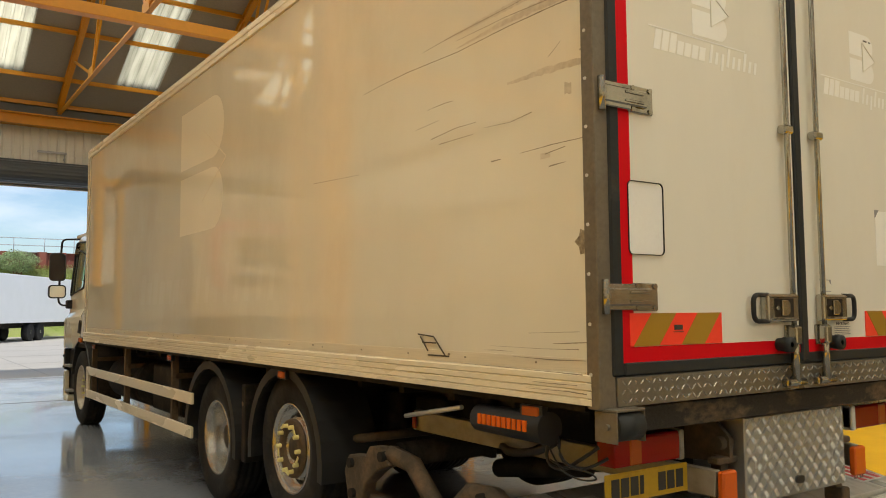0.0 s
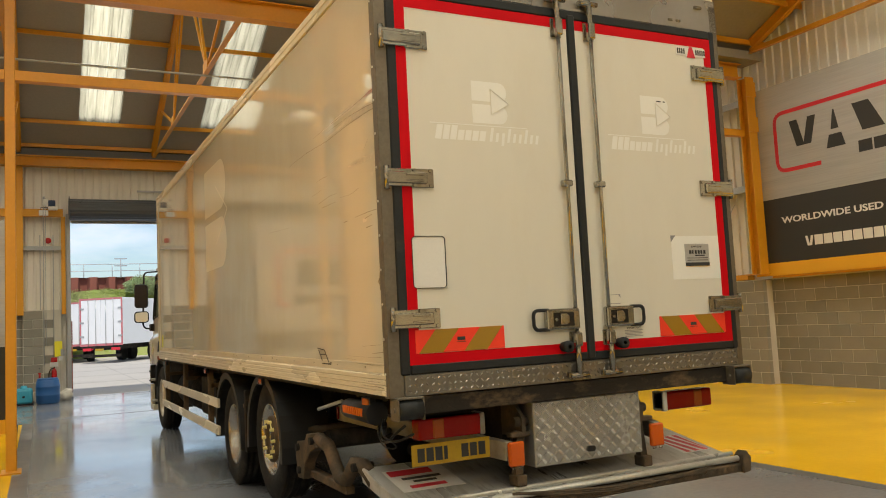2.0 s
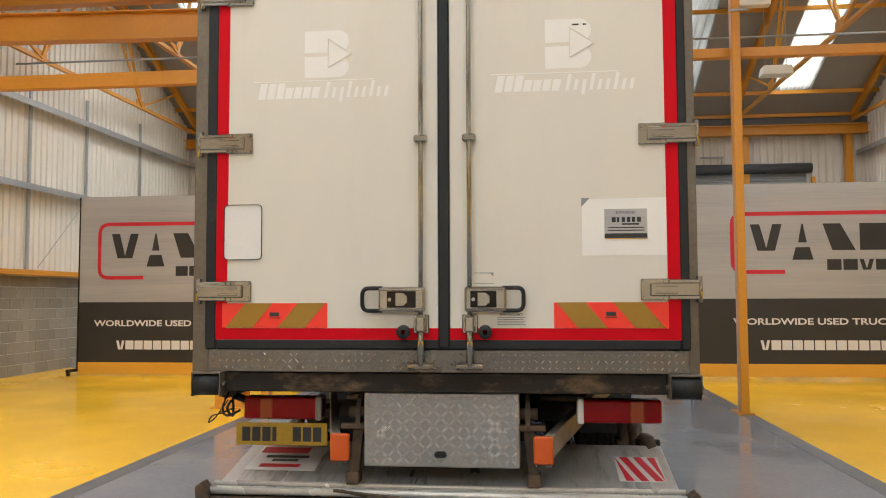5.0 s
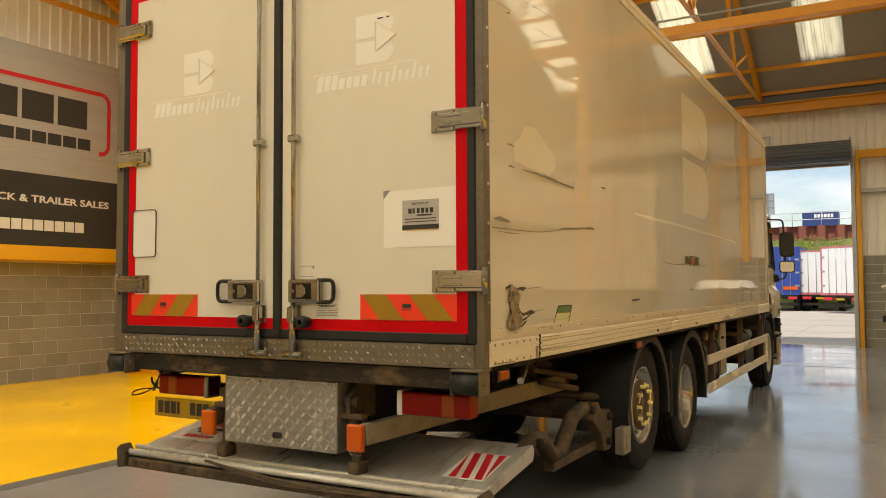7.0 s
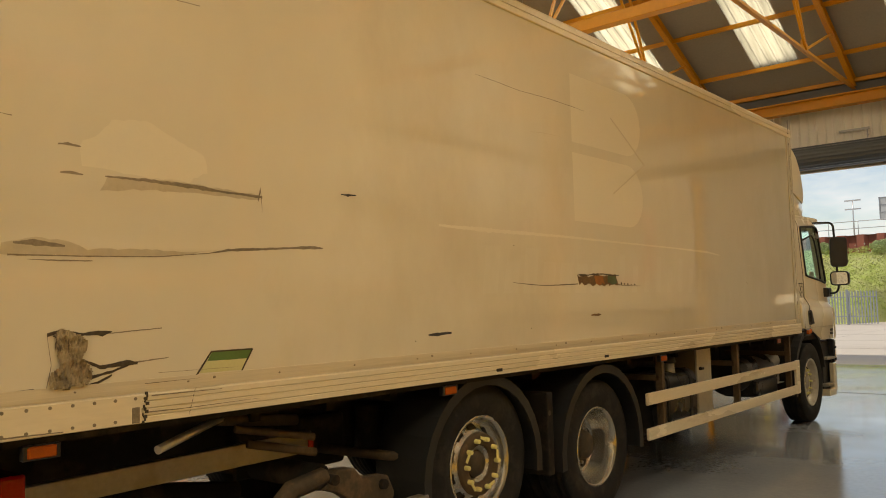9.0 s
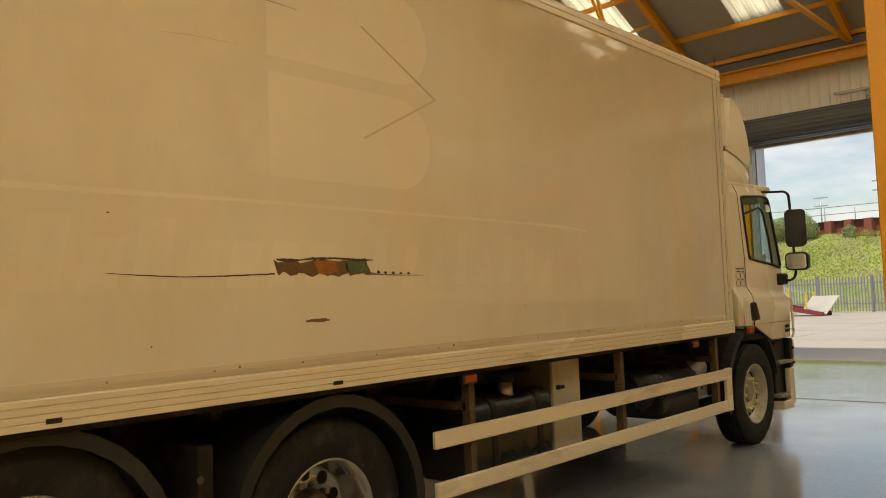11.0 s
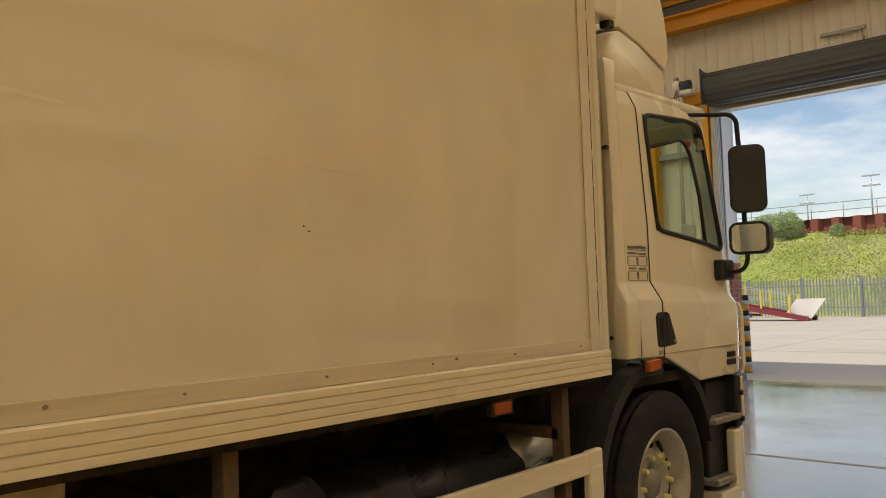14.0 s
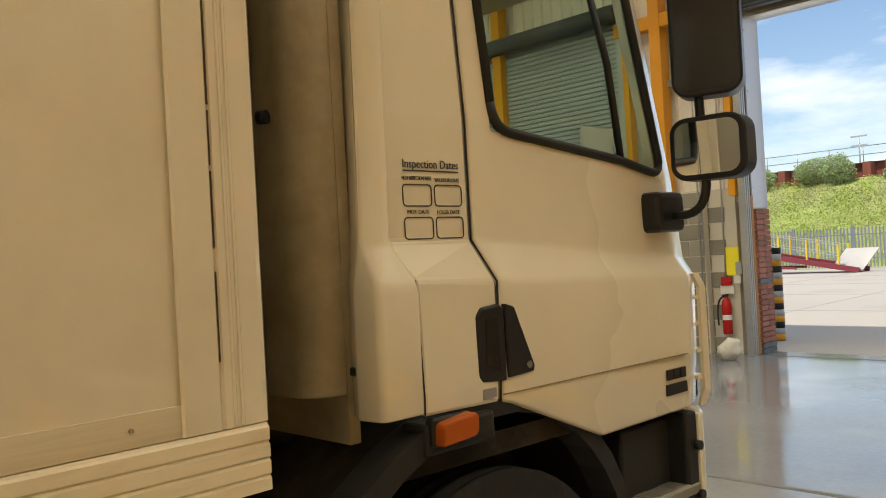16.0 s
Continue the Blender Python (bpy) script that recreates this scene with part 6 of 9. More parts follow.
    sweep(bm, [(s * 0.995, 10.82, 2.68), (s * 1.055, 10.95, 2.70), (s * 1.155, 11.08, 2.70)] + bend((s * 1.185, 11.1, 2.70), (s * 1.235, 11.13, 2.70), (s * 1.245, 11.14, 2.64)) + [(s * 1.255, 11.14, 2.4), (s * 1.265, 11.14, 1.95), (s * 1.27, 11.14, 1.82)] + bend((s * 1.27, 11.14, 1.80), (s * 1.265, 11.14, 1.72), (s * 1.205, 11.13, 1.71)) + [(s * 1.135, 11.12, 1.71)], 0.014, 8)
    box(bm, s * 1.065, s * 1.17, 11.04, 11.2, 1.66, 1.79, 0.02)
    box(bm, s * 0.955, s * 1.035, 10.78, 10.92, 2.655, 2.70, 0.012)
    mir = part("mirror_arm", bm, BLACK, lorry, "black tubular mirror arm")
    for z0, z1, w in ((2.075, 2.49, 0.20), (1.815, 2.015, 0.225)):
        Mm = Matrix.Translation((s * 1.29, 11.15, (z0 + z1) / 2)) @ Matrix.Rotation(radians(s * (7 if z1 < 2.1 else 20)), 4, "Z")
        bm = bmesh.new()
        t = bmesh.new()
        prism(t, rounded(w, z1 - z0, 0.05), "y", -0.045, 0.05, 0.015)
        merge(bm, t, Mm)
        sh = part("mirror_shell", bm, BLACK, mir, "black plastic mirror housing")
        bm = bmesh.new()
        t = bmesh.new()
        prism(t, rounded(w - 0.035, z1 - z0 - 0.035, 0.035), "y", -0.049, -0.044)
        merge(bm, t, Mm)
        part("mirror_glass", bm, MIRRORGLASS if z1 < 2.1 else DARKMIRROR, sh)
    bm = bmesh.new()
    Mm = Matrix.Translation((s * 1.055, 11.02, 2.56)) @ Matrix.Rotation(radians(s * 40), 4, "Z") @ Matrix.Rotation(radians(-25), 4, "X")
    t = bmesh.new()
    prism(t, rounded(0.05, 0.2, 0.02), "y", -0.012, 0.012, 0.005)
    merge(bm, t, Mm)
    part("kerb_mirror", bm, MIRRORGLASS, mir, "small kerb mirror")

# front, back, floor and roof of the cab
bm = bmesh.new()
for r in (0, 1, 2, 3):
    a = [cab_point(r, 6, -1), cab_point(r, 6, 1), cab_point(r + 1, 6, 1), cab_point(r + 1, 6, -1)]
    bm.faces.new([bm.verts.new(p) for p in a])
bm.faces.new([bm.verts.new(p) for p in (cab_point(5, 6, -1), cab_point(5, 6, 1), cab_point(6, 6, 1), cab_point(6, 6, -1))])
bmesh.ops.remove_doubles(bm, verts=bm.verts, dist=1e-4)
thicken(bm, 0.02)
part("cab_front", bm, CABPAINT, lorry)
bm = bmesh.new()
bm.faces.new([bm.verts.new(p) for p in (cab_point(4, 6, -1), cab_point(4, 6, 1), cab_point(5, 6, 1), cab_point(5, 6, -1))])
thicken(bm, 0.005)
ws = part("windscreen", bm, WINDOW, lorry)
ws.visible_shadow = False
bm = bmesh.new()
box(bm, -1.05, 1.05, 9.86, 11.19, 2.70, 2.78, 0.03)
part("cab_roof", bm, CABPAINT, lorry)
# cab back takes the cream darkened for shade
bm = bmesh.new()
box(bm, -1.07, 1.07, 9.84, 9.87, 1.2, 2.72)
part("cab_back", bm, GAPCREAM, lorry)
bm = bmesh.new()
box(bm, -1.12, 1.12, 9.872, 11.3, 1.1, 1.16)
part("cab_floor", bm, CHASSIS, lorry)
bm = bmesh.new()
box(bm, -0.74, 0.74, 9.7, 11.05, 0.55, 1.12, 0.05)
part("engine_block", bm, CHASSIS, lorry, "dark engine between the wheel wells")
bm = bmesh.new()
for x in (-0.6, 0.6):
    box(bm, x - 0.25, x + 0.25, 9.95, 10.15, 1.5, 2.05, 0.06)
    box(bm, x - 0.25, x + 0.25, 9.95, 10.5, 1.35, 1.5, 0.05)
box(bm, -1.08, 1.08, 10.85, 11.25, 1.3, 1.78, 0.08)
lathe(bm, [(0.19, -0.015), (0.22, 0), (0.19, 0.015)], 24, Matrix.Translation((0.55, 10.75, 1.83)) @ Matrix.Rotation(radians(-55), 4, "X"))
part("cab_interior", bm, INTERIOR, lorry, "dark grey seats, dashboard and wheel")
bm = bmesh.new()
box(bm, 0.98, 0.985, 10.92, 11.1, 1.9, 2.02)
part("window_notice", bm, PAPER, lorry, "white notice inside the window")
# roof deflector: a hollow-backed wing over a rounded collar
bm = bmesh.new()
collar = [(10.09, 2.74), (10.04, 2.84), (10.05, 2.96), (10.10, 3.07), (10.22, 3.115), (10.45, 3.065), (10.64, 3.0), (10.75, 2.95), (10.775, 2.86), (10.73, 2.75)]
stations = [-1.0, -0.985, -0.94, -0.6, 0.0, 0.6, 0.94, 0.985, 1.0]
rings = []
for x in stations:
    k = 0.90 if abs(x) > 0.995 else (0.97 if abs(x) > 0.98 else 1.0)
    nose = 0.28 * (1 - abs(x) ** 3)
    rings.append([bm.verts.new((x, 10.4 + (y - 10.4) * k + (nose if y > 10.5 else 0), 2.9 + (z - 2.9) * k)) for y, z in collar])
for a, b in zip(rings, rings[1:]):
    for q in range(len(collar)):
        w = (q + 1) % len(collar)
        bm.faces.new((a[q], a[w], b[w], b[q]))
bm.faces.new(rings[0])
bm.faces.new(rings[-1])
bmesh.ops.recalc_face_normals(bm, faces=bm.faces[:])
for f in bm.faces:
    f.smooth = True
part("deflector_collar", bm, CABPAINT, lorry, "cream rounded collar under the air deflector")
bm = bmesh.new()
wing = [(10.22, 3.125), (10.35, 3.43), (10.475, 3.715), (10.50, 3.722), (10.58, 3.68), (10.665, 3.61), (10.745, 3.48), (10.79, 3.32), (10.805, 3.16), (10.795, 3.04), (10.76, 2.965), (10.65, 3.005), (10.46, 3.07)]
stations = [-1.0, -0.99, -0.92, -0.6, 0.0, 0.6, 0.92, 0.99, 1.0]
rings = []
for x in stations:
    nose = 0.30 * (1 - abs(x) ** 3)
    back = 0.0 if abs(x) > 0.98 else -0.03
    rings.append([bm.verts.new((x * (1.0 - 0.05 * max(0.0, z - 3.1)), y + (nose * min(1.0, max(0.0, (y - 10.5) / 0.2)) if q > 3 else (back if q < 3 else 0)), z + (0.012 if 1 < q < 5 and abs(x) < 0.98 else 0))) for q, (y, z) in enumerate(wing)])
for a, b in zip(rings, rings[1:]):
    for q in range(len(wing)):
        w = (q + 1) % len(wing)
        bm.faces.new((a[q], a[w], b[w], b[q]))
bm.faces.new(rings[0])
bm.faces.new(rings[-1])
bmesh.ops.recalc_face_normals(bm, faces=bm.faces[:])
bmesh.ops.bevel(bm, geom=[e for e in bm.edges if e.calc_face_angle(0) > 0.9], offset=0.006, segments=2, affect="EDGES", profile=0.5)
part("roof_deflector", bm, CABPAINT, lorry, "cream roof air deflector")
for s in (-1, 1):
    bm = bmesh.new()
    box(bm, s * 0.96, s * 1.02, 10.07, 10.14, 3.09, 3.14, 0.008)
    part("deflector_clip", bm, BLACK, lorry)
# front unit and bulkhead between body and cab
bm = bmesh.new()
box(bm, -1.05, 1.05, 9.5, 10.11, 3.13, 3.69, 0.015)
for s in (-1, 1):
    box(bm, s * 1.045, s * 1.056, 9.5, 10.1, 3.62, 3.685, 0.004)
part("front_unit", bm, CABPAINT, lorry, "cream unit on the front of the body")
for s in (-1, 1):
    for k in range(6):
        bm = bmesh.new()
        rod(bm, (s * 1.054, 9.83 + 0.05 * k, 3.655), (s * 1.06, 9.83 + 0.05 * k, 3.655), 0.007, 8)
        part("rivet", bm, CHASSIS, lorry)
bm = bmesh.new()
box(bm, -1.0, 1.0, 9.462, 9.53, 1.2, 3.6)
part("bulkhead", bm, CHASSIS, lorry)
# inspection-date panel, badge


def side_x(z):
    """Outer face of the cab side beside the door."""
    return 1.115 - (z - 1.665) * 0.003 / 0.31 + 0.0022


def on_cab(text, y, z, size, width):
    m = Matrix.Translation((side_x(z) + 0.0005, y + 0.045, z - 0.006)) @ Matrix.Rotation(radians(90), 4, "Z") @ Matrix.Rotation(radians(90), 4, "X")
    lettering(text, size, INK, lorry, m, width=width, depth=0.0006)


on_cab("Inspection Dates", 9.955, 1.845, 0.03, 0.19)
on_cab("NEXT INSPECTION WEEK", 9.95, 1.815, 0.014, 0.098)
on_cab("TAXATION DATE", 10.058, 1.812, 0.014, 0.088)
on_cab("MOT DATE", 9.962, 1.733, 0.014, 0.072)
on_cab("LOLER DATE", 10.062, 1.732, 0.014, 0.08)
bm = bmesh.new()


bar(bm, (side_x(1.835), 10.0, 1.832), (side_x(1.835), 10.19, 1.832), 0.0012, 0.003)
part("heading_rule", bm, INK, lorry)
for y0, z0 in ((9.95, 1.752), (10.056, 1.752), (9.95, 1.672), (10.056, 1.672)):
    bm = bmesh.new()
    o = [(y0 + 0.093 + a, z0 + 0.02 + b) for a, b in rounded(0.095, 0.052, 0.01, 3)]
    for a, b in zip(o, o[1:] + o[:1]):
        bar(bm, (side_x(a[1]), a[0], a[1]), (side_x(b[1]), b[0], b[1]), 0.0012, 0.003)
    part("date_box", bm, INK, lorry, "printed black box for a date")
bm = bmesh.new()
for i in range(3):
    box(bm, 1.156, 1.170, 11.03 + i * 0.04, 11.03 + i * 0.04 + 0.03, 1.19, 1.222)
box(bm, 1.156, 1.169, 11.025, 11.145, 1.142, 1.176)
part("model_badge", bm, GREYPLASTIC, lorry, "plain dark badge bars on the door")
bm = bmesh.new()
box(bm, 1.16, 1.1765, 10.17, 10.22, 1.262, 1.286)
part("tyre_pressure_sticker", bm, INKGREY, lorry)

# the cab is set down on its mounts and widens a little towards its front
for ob in set(bpy.data.objects) - before_cab:
    for v in ob.data.vertices:
        x, y, z = v.co - CAB_SHIFT
        v.co = (x * (1 + 0.045 * (y - 9.5)), y - 0.045 * max(0.0, y - 9.9), z)

# ---- marks on the body sides ----


def streak(pts, mat, s, name, lift=0.0012, label=""):
    """A ragged-edged mark on a body side: list of (y, z, half width)."""
    bm = bmesh.new()
    x = s * (BX - 0.01 + lift)
    prev = None
    fine = []
    for a, b in zip(pts, pts[1:]):
        n = max(2, int(abs(b[0] - a[0]) / 0.02) + 1)
        fine += [tuple(a[k] + (b[k] - a[k]) * i / n for k in range(3)) for i in range(n)]
    fine.append(pts[-1])
    for y, z, w in fine:
        j = random.uniform(0.7, 1.3)
        cur = [bm.verts.new((x, y, z + w * j)), bm.verts.new((x, y, z - w * random.uniform(0.7, 1.3)))]
        if prev:
            bm.faces.new((prev[0], cur[0], cur[1], prev[1]))
        prev = cur
    return part(name, bm, mat, body, label)


def blob(pts, mat, s, name, lift=0.0015, label="", ragged=0.012):
    """A ragged patch on a body side, from an outline in y and z."""
    bm = bmesh.new()
    x = s * (BX - 0.01 + lift)
    out = []
    for a, b in zip(pts, pts[1:] + pts[:1]):
        n = max(1, int(math.hypot(b[0] - a[0], b[1] - a[1]) / 0.025))
        out += [(a[0] + (b[0] - a[0]) * i / n + random.uniform(-ragged, ragged), a[1] + (b[1] - a[1]) * i / n + random.uniform(-ragged, ragged)) for i in range(n)]
    f = bm.faces.new([bm.verts.new((x, y, z)) for y, z in out])
    bmesh.ops.triangulate(bm, faces=[f])
    return part(name, bm, mat, body, label)


blob([(0.07, 1.855), (0.08, 1.90), (0.2, 1.925), (0.33, 1.91), (0.4, 1.885), (0.6, 1.895), (0.85, 1.888), (1.0, 1.905), (0.8, 1.872), (0.6, 1.862), (0.3, 1.858)], SMUDGE, 1, "scuff", 0.0006, "dull scuffed patch", 0.004)
streak([(0.1, 1.855, 0.003), (0.4, 1.858, 0.0025), (0.7, 1.865, 0.002), (0.95, 1.888, 0.002), (1.05, 1.905, 0.006), (1.4, 1.928, 0.0055), (1.55, 1.937, 0.008), (1.62, 1.935, 0.003)], SCRAPE, 1, "long_scrape", label="dark horizontal scrape")
streak([(0.12, 1.90, 0.004), (0.2, 1.905, 0.012), (0.31, 1.895, 0.004)], SCRAPE, 1, "scrape", 0.0009)
streak([(0.17, 1.84, 0.001), (0.3, 1.838, 0.003), (0.42, 1.84, 0.002)], SCRAPE, 1, "scrape")
blob([(0.45, 2.12), (0.48, 2.185), (0.8, 2.195), (1.2, 2.175), (1.24, 2.15), (0.8, 2.15), (0.6, 2.14)], SMUDGE, 1, "scuff", 0.0006, "dull scuffed patch", 0.004)
streak([(0.47, 2.183, 0.003), (0.65, 2.185, 0.007), (0.9, 2.178, 0.009), (1.05, 2.17, 0.005), (1.245, 2.165, 0.006)], SCRAPE, 1, "scrape")
streak([(1.22, 2.15, 0.012), (1.235, 2.2, 0.014), (1.245, 2.1, 0.012)], SCRAPE, 1, "scrape")
for y, z in ((0.28, 2.29), (0.29, 2.18)):
    streak([(y, z, 0.003), (y + 0.04, z + 0.005, 0.006), (y + 0.09, z, 0.003)], SCRAPE, 1, "nick")
streak([(1.75, 2.225, 0.002), (1.8, 2.224, 0.006), (1.86, 2.229, 0.003)], INK, 1, "nick")
streak([(2.42, 1.462, 0.005), (2.5, 1.461, 0.010), (2.63, 1.466, 0.006)], INK, 1, "gash", label="black gash in the panel")
streak([(4.3, 1.53, 0.006), (4.4, 1.533, 0.01), (4.45, 1.53, 0.004)], FOAM, 1, "nick")
blob([(4.12, 1.768), (4.12, 1.83), (4.3, 1.826), (4.36, 1.84), (4.5, 1.842), (4.55, 1.832), (4.7, 1.836), (4.75, 1.77), (4.6, 1.762), (4.45, 1.758)], FOAM, 1, "torn_hole", label="torn hole with exposed brown core")
blob([(4.57, 1.772), (4.58, 1.83), (4.7, 1.83), (4.73, 1.776)], COREGREEN, 1, "exposed_core", 0.003, "greenish exposed core")
blob([(4.38, 1.768), (4.37, 1.822), (4.5, 1.828), (4.52, 1.77)], CORERUST, 1, "exposed_core", 0.003, "rust-orange exposed core")
streak([(4.13, 1.836, 0.004), (4.2, 1.832, 0.009), (4.27, 1.834, 0.003), (4.35, 1.842, 0.006), (4.5, 1.846, 0.004), (4.62, 1.838, 0.008), (4.76, 1.838, 0.002)], TORNDARK, 1, "torn_edge", 0.004)
for y, z, w in ((4.80, 1.772, 0.012), (4.85, 1.768, 0.008), (4.91, 1.766, 0.011), (4.97, 1.765, 0.006), (5.03, 1.764, 0.008)):
    streak([(y - 0.012, z, 0.002), (y, z + 0.004, w), (y + 0.014, z, 0.002)], TORNDARK, 1, "chip")
streak([(4.72, 1.768, 0.008), (4.80, 1.76, 0.004), (4.92, 1.757, 0.003), (5.15, 1.754, 0.0015)], SCRAPE, 1, "tear")
streak([(3.29, 1.772, 0.001), (3.45, 1.762, 0.0025), (3.64, 1.754, 0.002), (3.85, 1.757, 0.003), (4.12, 1.766, 0.004)], TORNDARK, 1, "crack", label="dark crack in the panel")
streak([(2.94, 3.115, 0.001), (3.2, 3.108, 0.002), (3.43, 3.10, 0.0015), (3.8, 3.112, 0.002), (4.16, 3.11, 0.002), (4.3, 3.105, 0.001)], SCRAPE, 1, "fine_crack")
streak([(3.55, 2.83, 0.001), (3.7, 2.845, 0.002), (3.95, 2.855, 0.001)], SMUDGE, 1, "scratch")
streak([(7.39, 2.004, 0.0004), (7.5, 1.995, 0.0008), (7.6, 1.993, 0.0005), (7.75, 1.985, 0.0009), (7.88, 1.978, 0.0004)], SMUDGE, 1, "scratch")
for y, z in ((7.62, 1.8), (7.64, 1.785), (6.1, 1.55), (3.48, 1.46), (2.3, 1.43), (3.3, 2.02)):
    streak([(y, z, 0.0006), (y + 0.006, z + 0.001, 0.003), (y + 0.013, z, 0.0006)], TORNDARK, 1, "nick")
# dirty joint beside the front corner post
for sd in (-1, 1):
    bm = bmesh.new()
    z = 1.42
    while z < 3.7:
        h = random.uniform(0.05, 0.22)
        w = random.uniform(0.0004, 0.0012)
        box(bm, sd * (BX - 0.003), sd * (BX + 0.0028), BF - 0.096 - w, BF - 0.096 + w, z, z + h)
        z += h + random.choice((0.0, 0.01, 0.04))
    part("dirty_joint", bm, TORNDARK, body, "dirty joint line beside the corner post", each=True)
streak([(2.54, 2.11, 0.006), (3.0, 2.108, 0.014), (3.9, 2.112, 0.008), (4.8, 2.106, 0.007), (5.9, 2.10, 0.006), (6.6, 2.09, 0.01), (6.9, 2.07, 0.004)], GHOST, 1, "pale_crease", label="long pale crease")
# crushed patch: crumpled skin standing off the panel
CRUSH = [(0.245, 1.352), (0.25, 1.42), (0.285, 1.44), (0.27, 1.52), (0.25, 1.555), (0.30, 1.575), (0.36, 1.555), (0.40, 1.53), (0.385, 1.46), (0.42, 1.41), (0.40, 1.355), (0.33, 1.34)]


def inside(y, z, outline):
    hit = False
    for (a, b), (c, d) in zip(outline, outline[1:] + outline[:1]):
        if (b > z) != (d > z) and y < (c - a) * (z - b) / (d - b) + a:
            hit = not hit
    return hit


bm = bmesh.new()
STEP = 0.006
nodes = {}
for i in range(34):
    for j in range(44):
        y, z = 0.238 + i * STEP, 1.332 + j * STEP
        jy, jz = (noise.noise(Vector((y * 25, z * 25, k))) * 0.014 for k in (0.3, 7.7))
        if inside(y + jy, z + jz, CRUSH):
            r = 1 - abs(noise.noise(Vector((y * 60, z * 22, 2.0)))) * 1.6
            nodes[i, j] = bm.verts.new((BX - 0.008 + max(0, r) * 0.016 + 0.006 * noise.noise(Vector((y * 140, z * 90, 5))), y, z))
for (i, j), v in nodes.items():
    q = [nodes.get(k) for k in ((i, j), (i + 1, j), (i + 1, j + 1), (i, j + 1))]
    if None not in q:
        bm.faces.new(q)
bmesh.ops.delete(bm, geom=[v for v in bm.verts if not v.link_faces], context="VERTS")
part("crushed_patch", bm, TORN, body, "crushed torn patch of panel")
for pts in ([(0.25, 1.35, 0.005), (0.34, 1.338, 0.004), (0.44, 1.36, 0.006), (0.5, 1.385, 0.004)], [(0.243, 1.35, 0.004), (0.262, 1.44, 0.005), (0.245, 1.55, 0.004)], [(0.245, 1.555, 0.008), (0.3, 1.572, 0.005), (0.37, 1.553, 0.005), (0.46, 1.553, 0.010), (0.5, 1.558, 0.002)], [(0.39, 1.45, 0.004), (0.45, 1.42, 0.008), (0.58, 1.432, 0.010), (0.61, 1.425, 0.004)], [(0.4, 1.38, 0.006), (0.5, 1.40, 0.005), (0.57, 1.42, 0.004)]):
    streak(pts, TORNDARK, 1, "torn_edge", 0.0025)
streak([(0.05, 1.35, 0.003), (0.2, 1.355, 0.004)], INK, 1, "nick")
streak([(0.45, 1.55, 0.002), (0.72, 1.565, 0.002)], SCRAPE, 1, "scratch")
streak([(0.6, 1.43, 0.003), (0.75, 1.44, 0.002)], SCRAPE, 1, "scratch")
blob([(0.38, 2.22), (0.36, 2.30), (0.45, 2.36), (0.5, 2.42), (0.65, 2.44), (0.8, 2.37), (0.93, 2.33), (0.95, 2.25), (0.85, 2.2), (0.6, 2.2)], GHOST, 1, "cleaned_patch", 0.0004, "cleaner patch of panel", 0.006)
GREEN = material("green_reflector", (0.10, 0.19, 0.06), 0.4, vary=0.1)
blob([(0.90, 1.362), (0.935, 1.41), (1.152, 1.41), (1.12, 1.36)], material("pale_green_vinyl", (0.60, 0.58, 0.30), 0.4, vary=0.08), 1, "sticker_remnant", 0.0012, "pale green lower half of a sticker", 0.001)
blob([(0.95, 1.43), (0.965, 1.452), (1.175, 1.452), (1.155, 1.41), (0.94, 1.412)], GREEN, 1, "sticker_remnant", 0.0015, "torn green sticker remnant", 0.001)
bm = bmesh.new()
for a, b in (((0.87, 1.335), (0.96, 1.452)), ((1.1, 1.325), (1.18, 1.452)), ((0.87, 1.335), (1.1, 1.325)), ((0.96, 1.452), (1.18, 1.452))):
    bar(bm, (BX - 0.0085, a[0], a[1]), (BX - 0.0085, b[0], b[1]), 0.002, 0.007)
for a, b in (((-1.24, 1.43), (-1.1, 1.42)), ((-1.22, 1.42), (-1.15, 1.35)), ((-1.1, 1.42), (-1.0, 1.33)), ((-1.15, 1.33), (-0.97, 1.33)), ((-1.2, 1.39), (-1.08, 1.39))):
    bar(bm, (-BX + 0.0025, -a[0], a[1]), (-BX + 0.0025, -b[0], b[1]), 0.003, 0.007)
part("sticker_edge", bm, TORNDARK, body, each=True)
for pts in ([(0.1, 1.392, 0.003), (0.3, 1.388, 0.0015), (0.65, 1.39, 0.001)], [(0.06, 1.35, 0.002), (0.25, 1.346, 0.004), (0.5, 1.35, 0.001)], [(0.5, 1.37, 0.001), (0.62, 1.372, 0.003), (0.7, 1.37, 0.001)]):
    streak([(y, z, w * 0.5) for y, z, w in pts], SCRAPE, -1, "rail_scratch", 0.0075)
for pts in ([(0.07, 1.297, 0.004), (0.3, 1.30, 0.002), (0.86, 1.305, 0.001)], [(0.05, 1.225, 0.005), (0.16, 1.229, 0.003), (0.4, 1.225, 0.001)], [(0.1, 1.255, 0.002), (0.28, 1.253, 0.003), (0.36, 1.255, 0.001)]):
    streak([(y, z, w * 0.5) for y, z, w in pts], SCRAPE, -1, "rail_scratch", 0.0195)
for pts in ([(0.64, 1.34, 0.003), (0.9, 1.342, 0.001)], [(0.7, 1.38, 0.002), (1.1, 1.376, 0.001)]):
    streak([(y, z, w * 0.5) for y, z, w in pts], SCRAPE, 1, "rail_scratch", 0.0075)
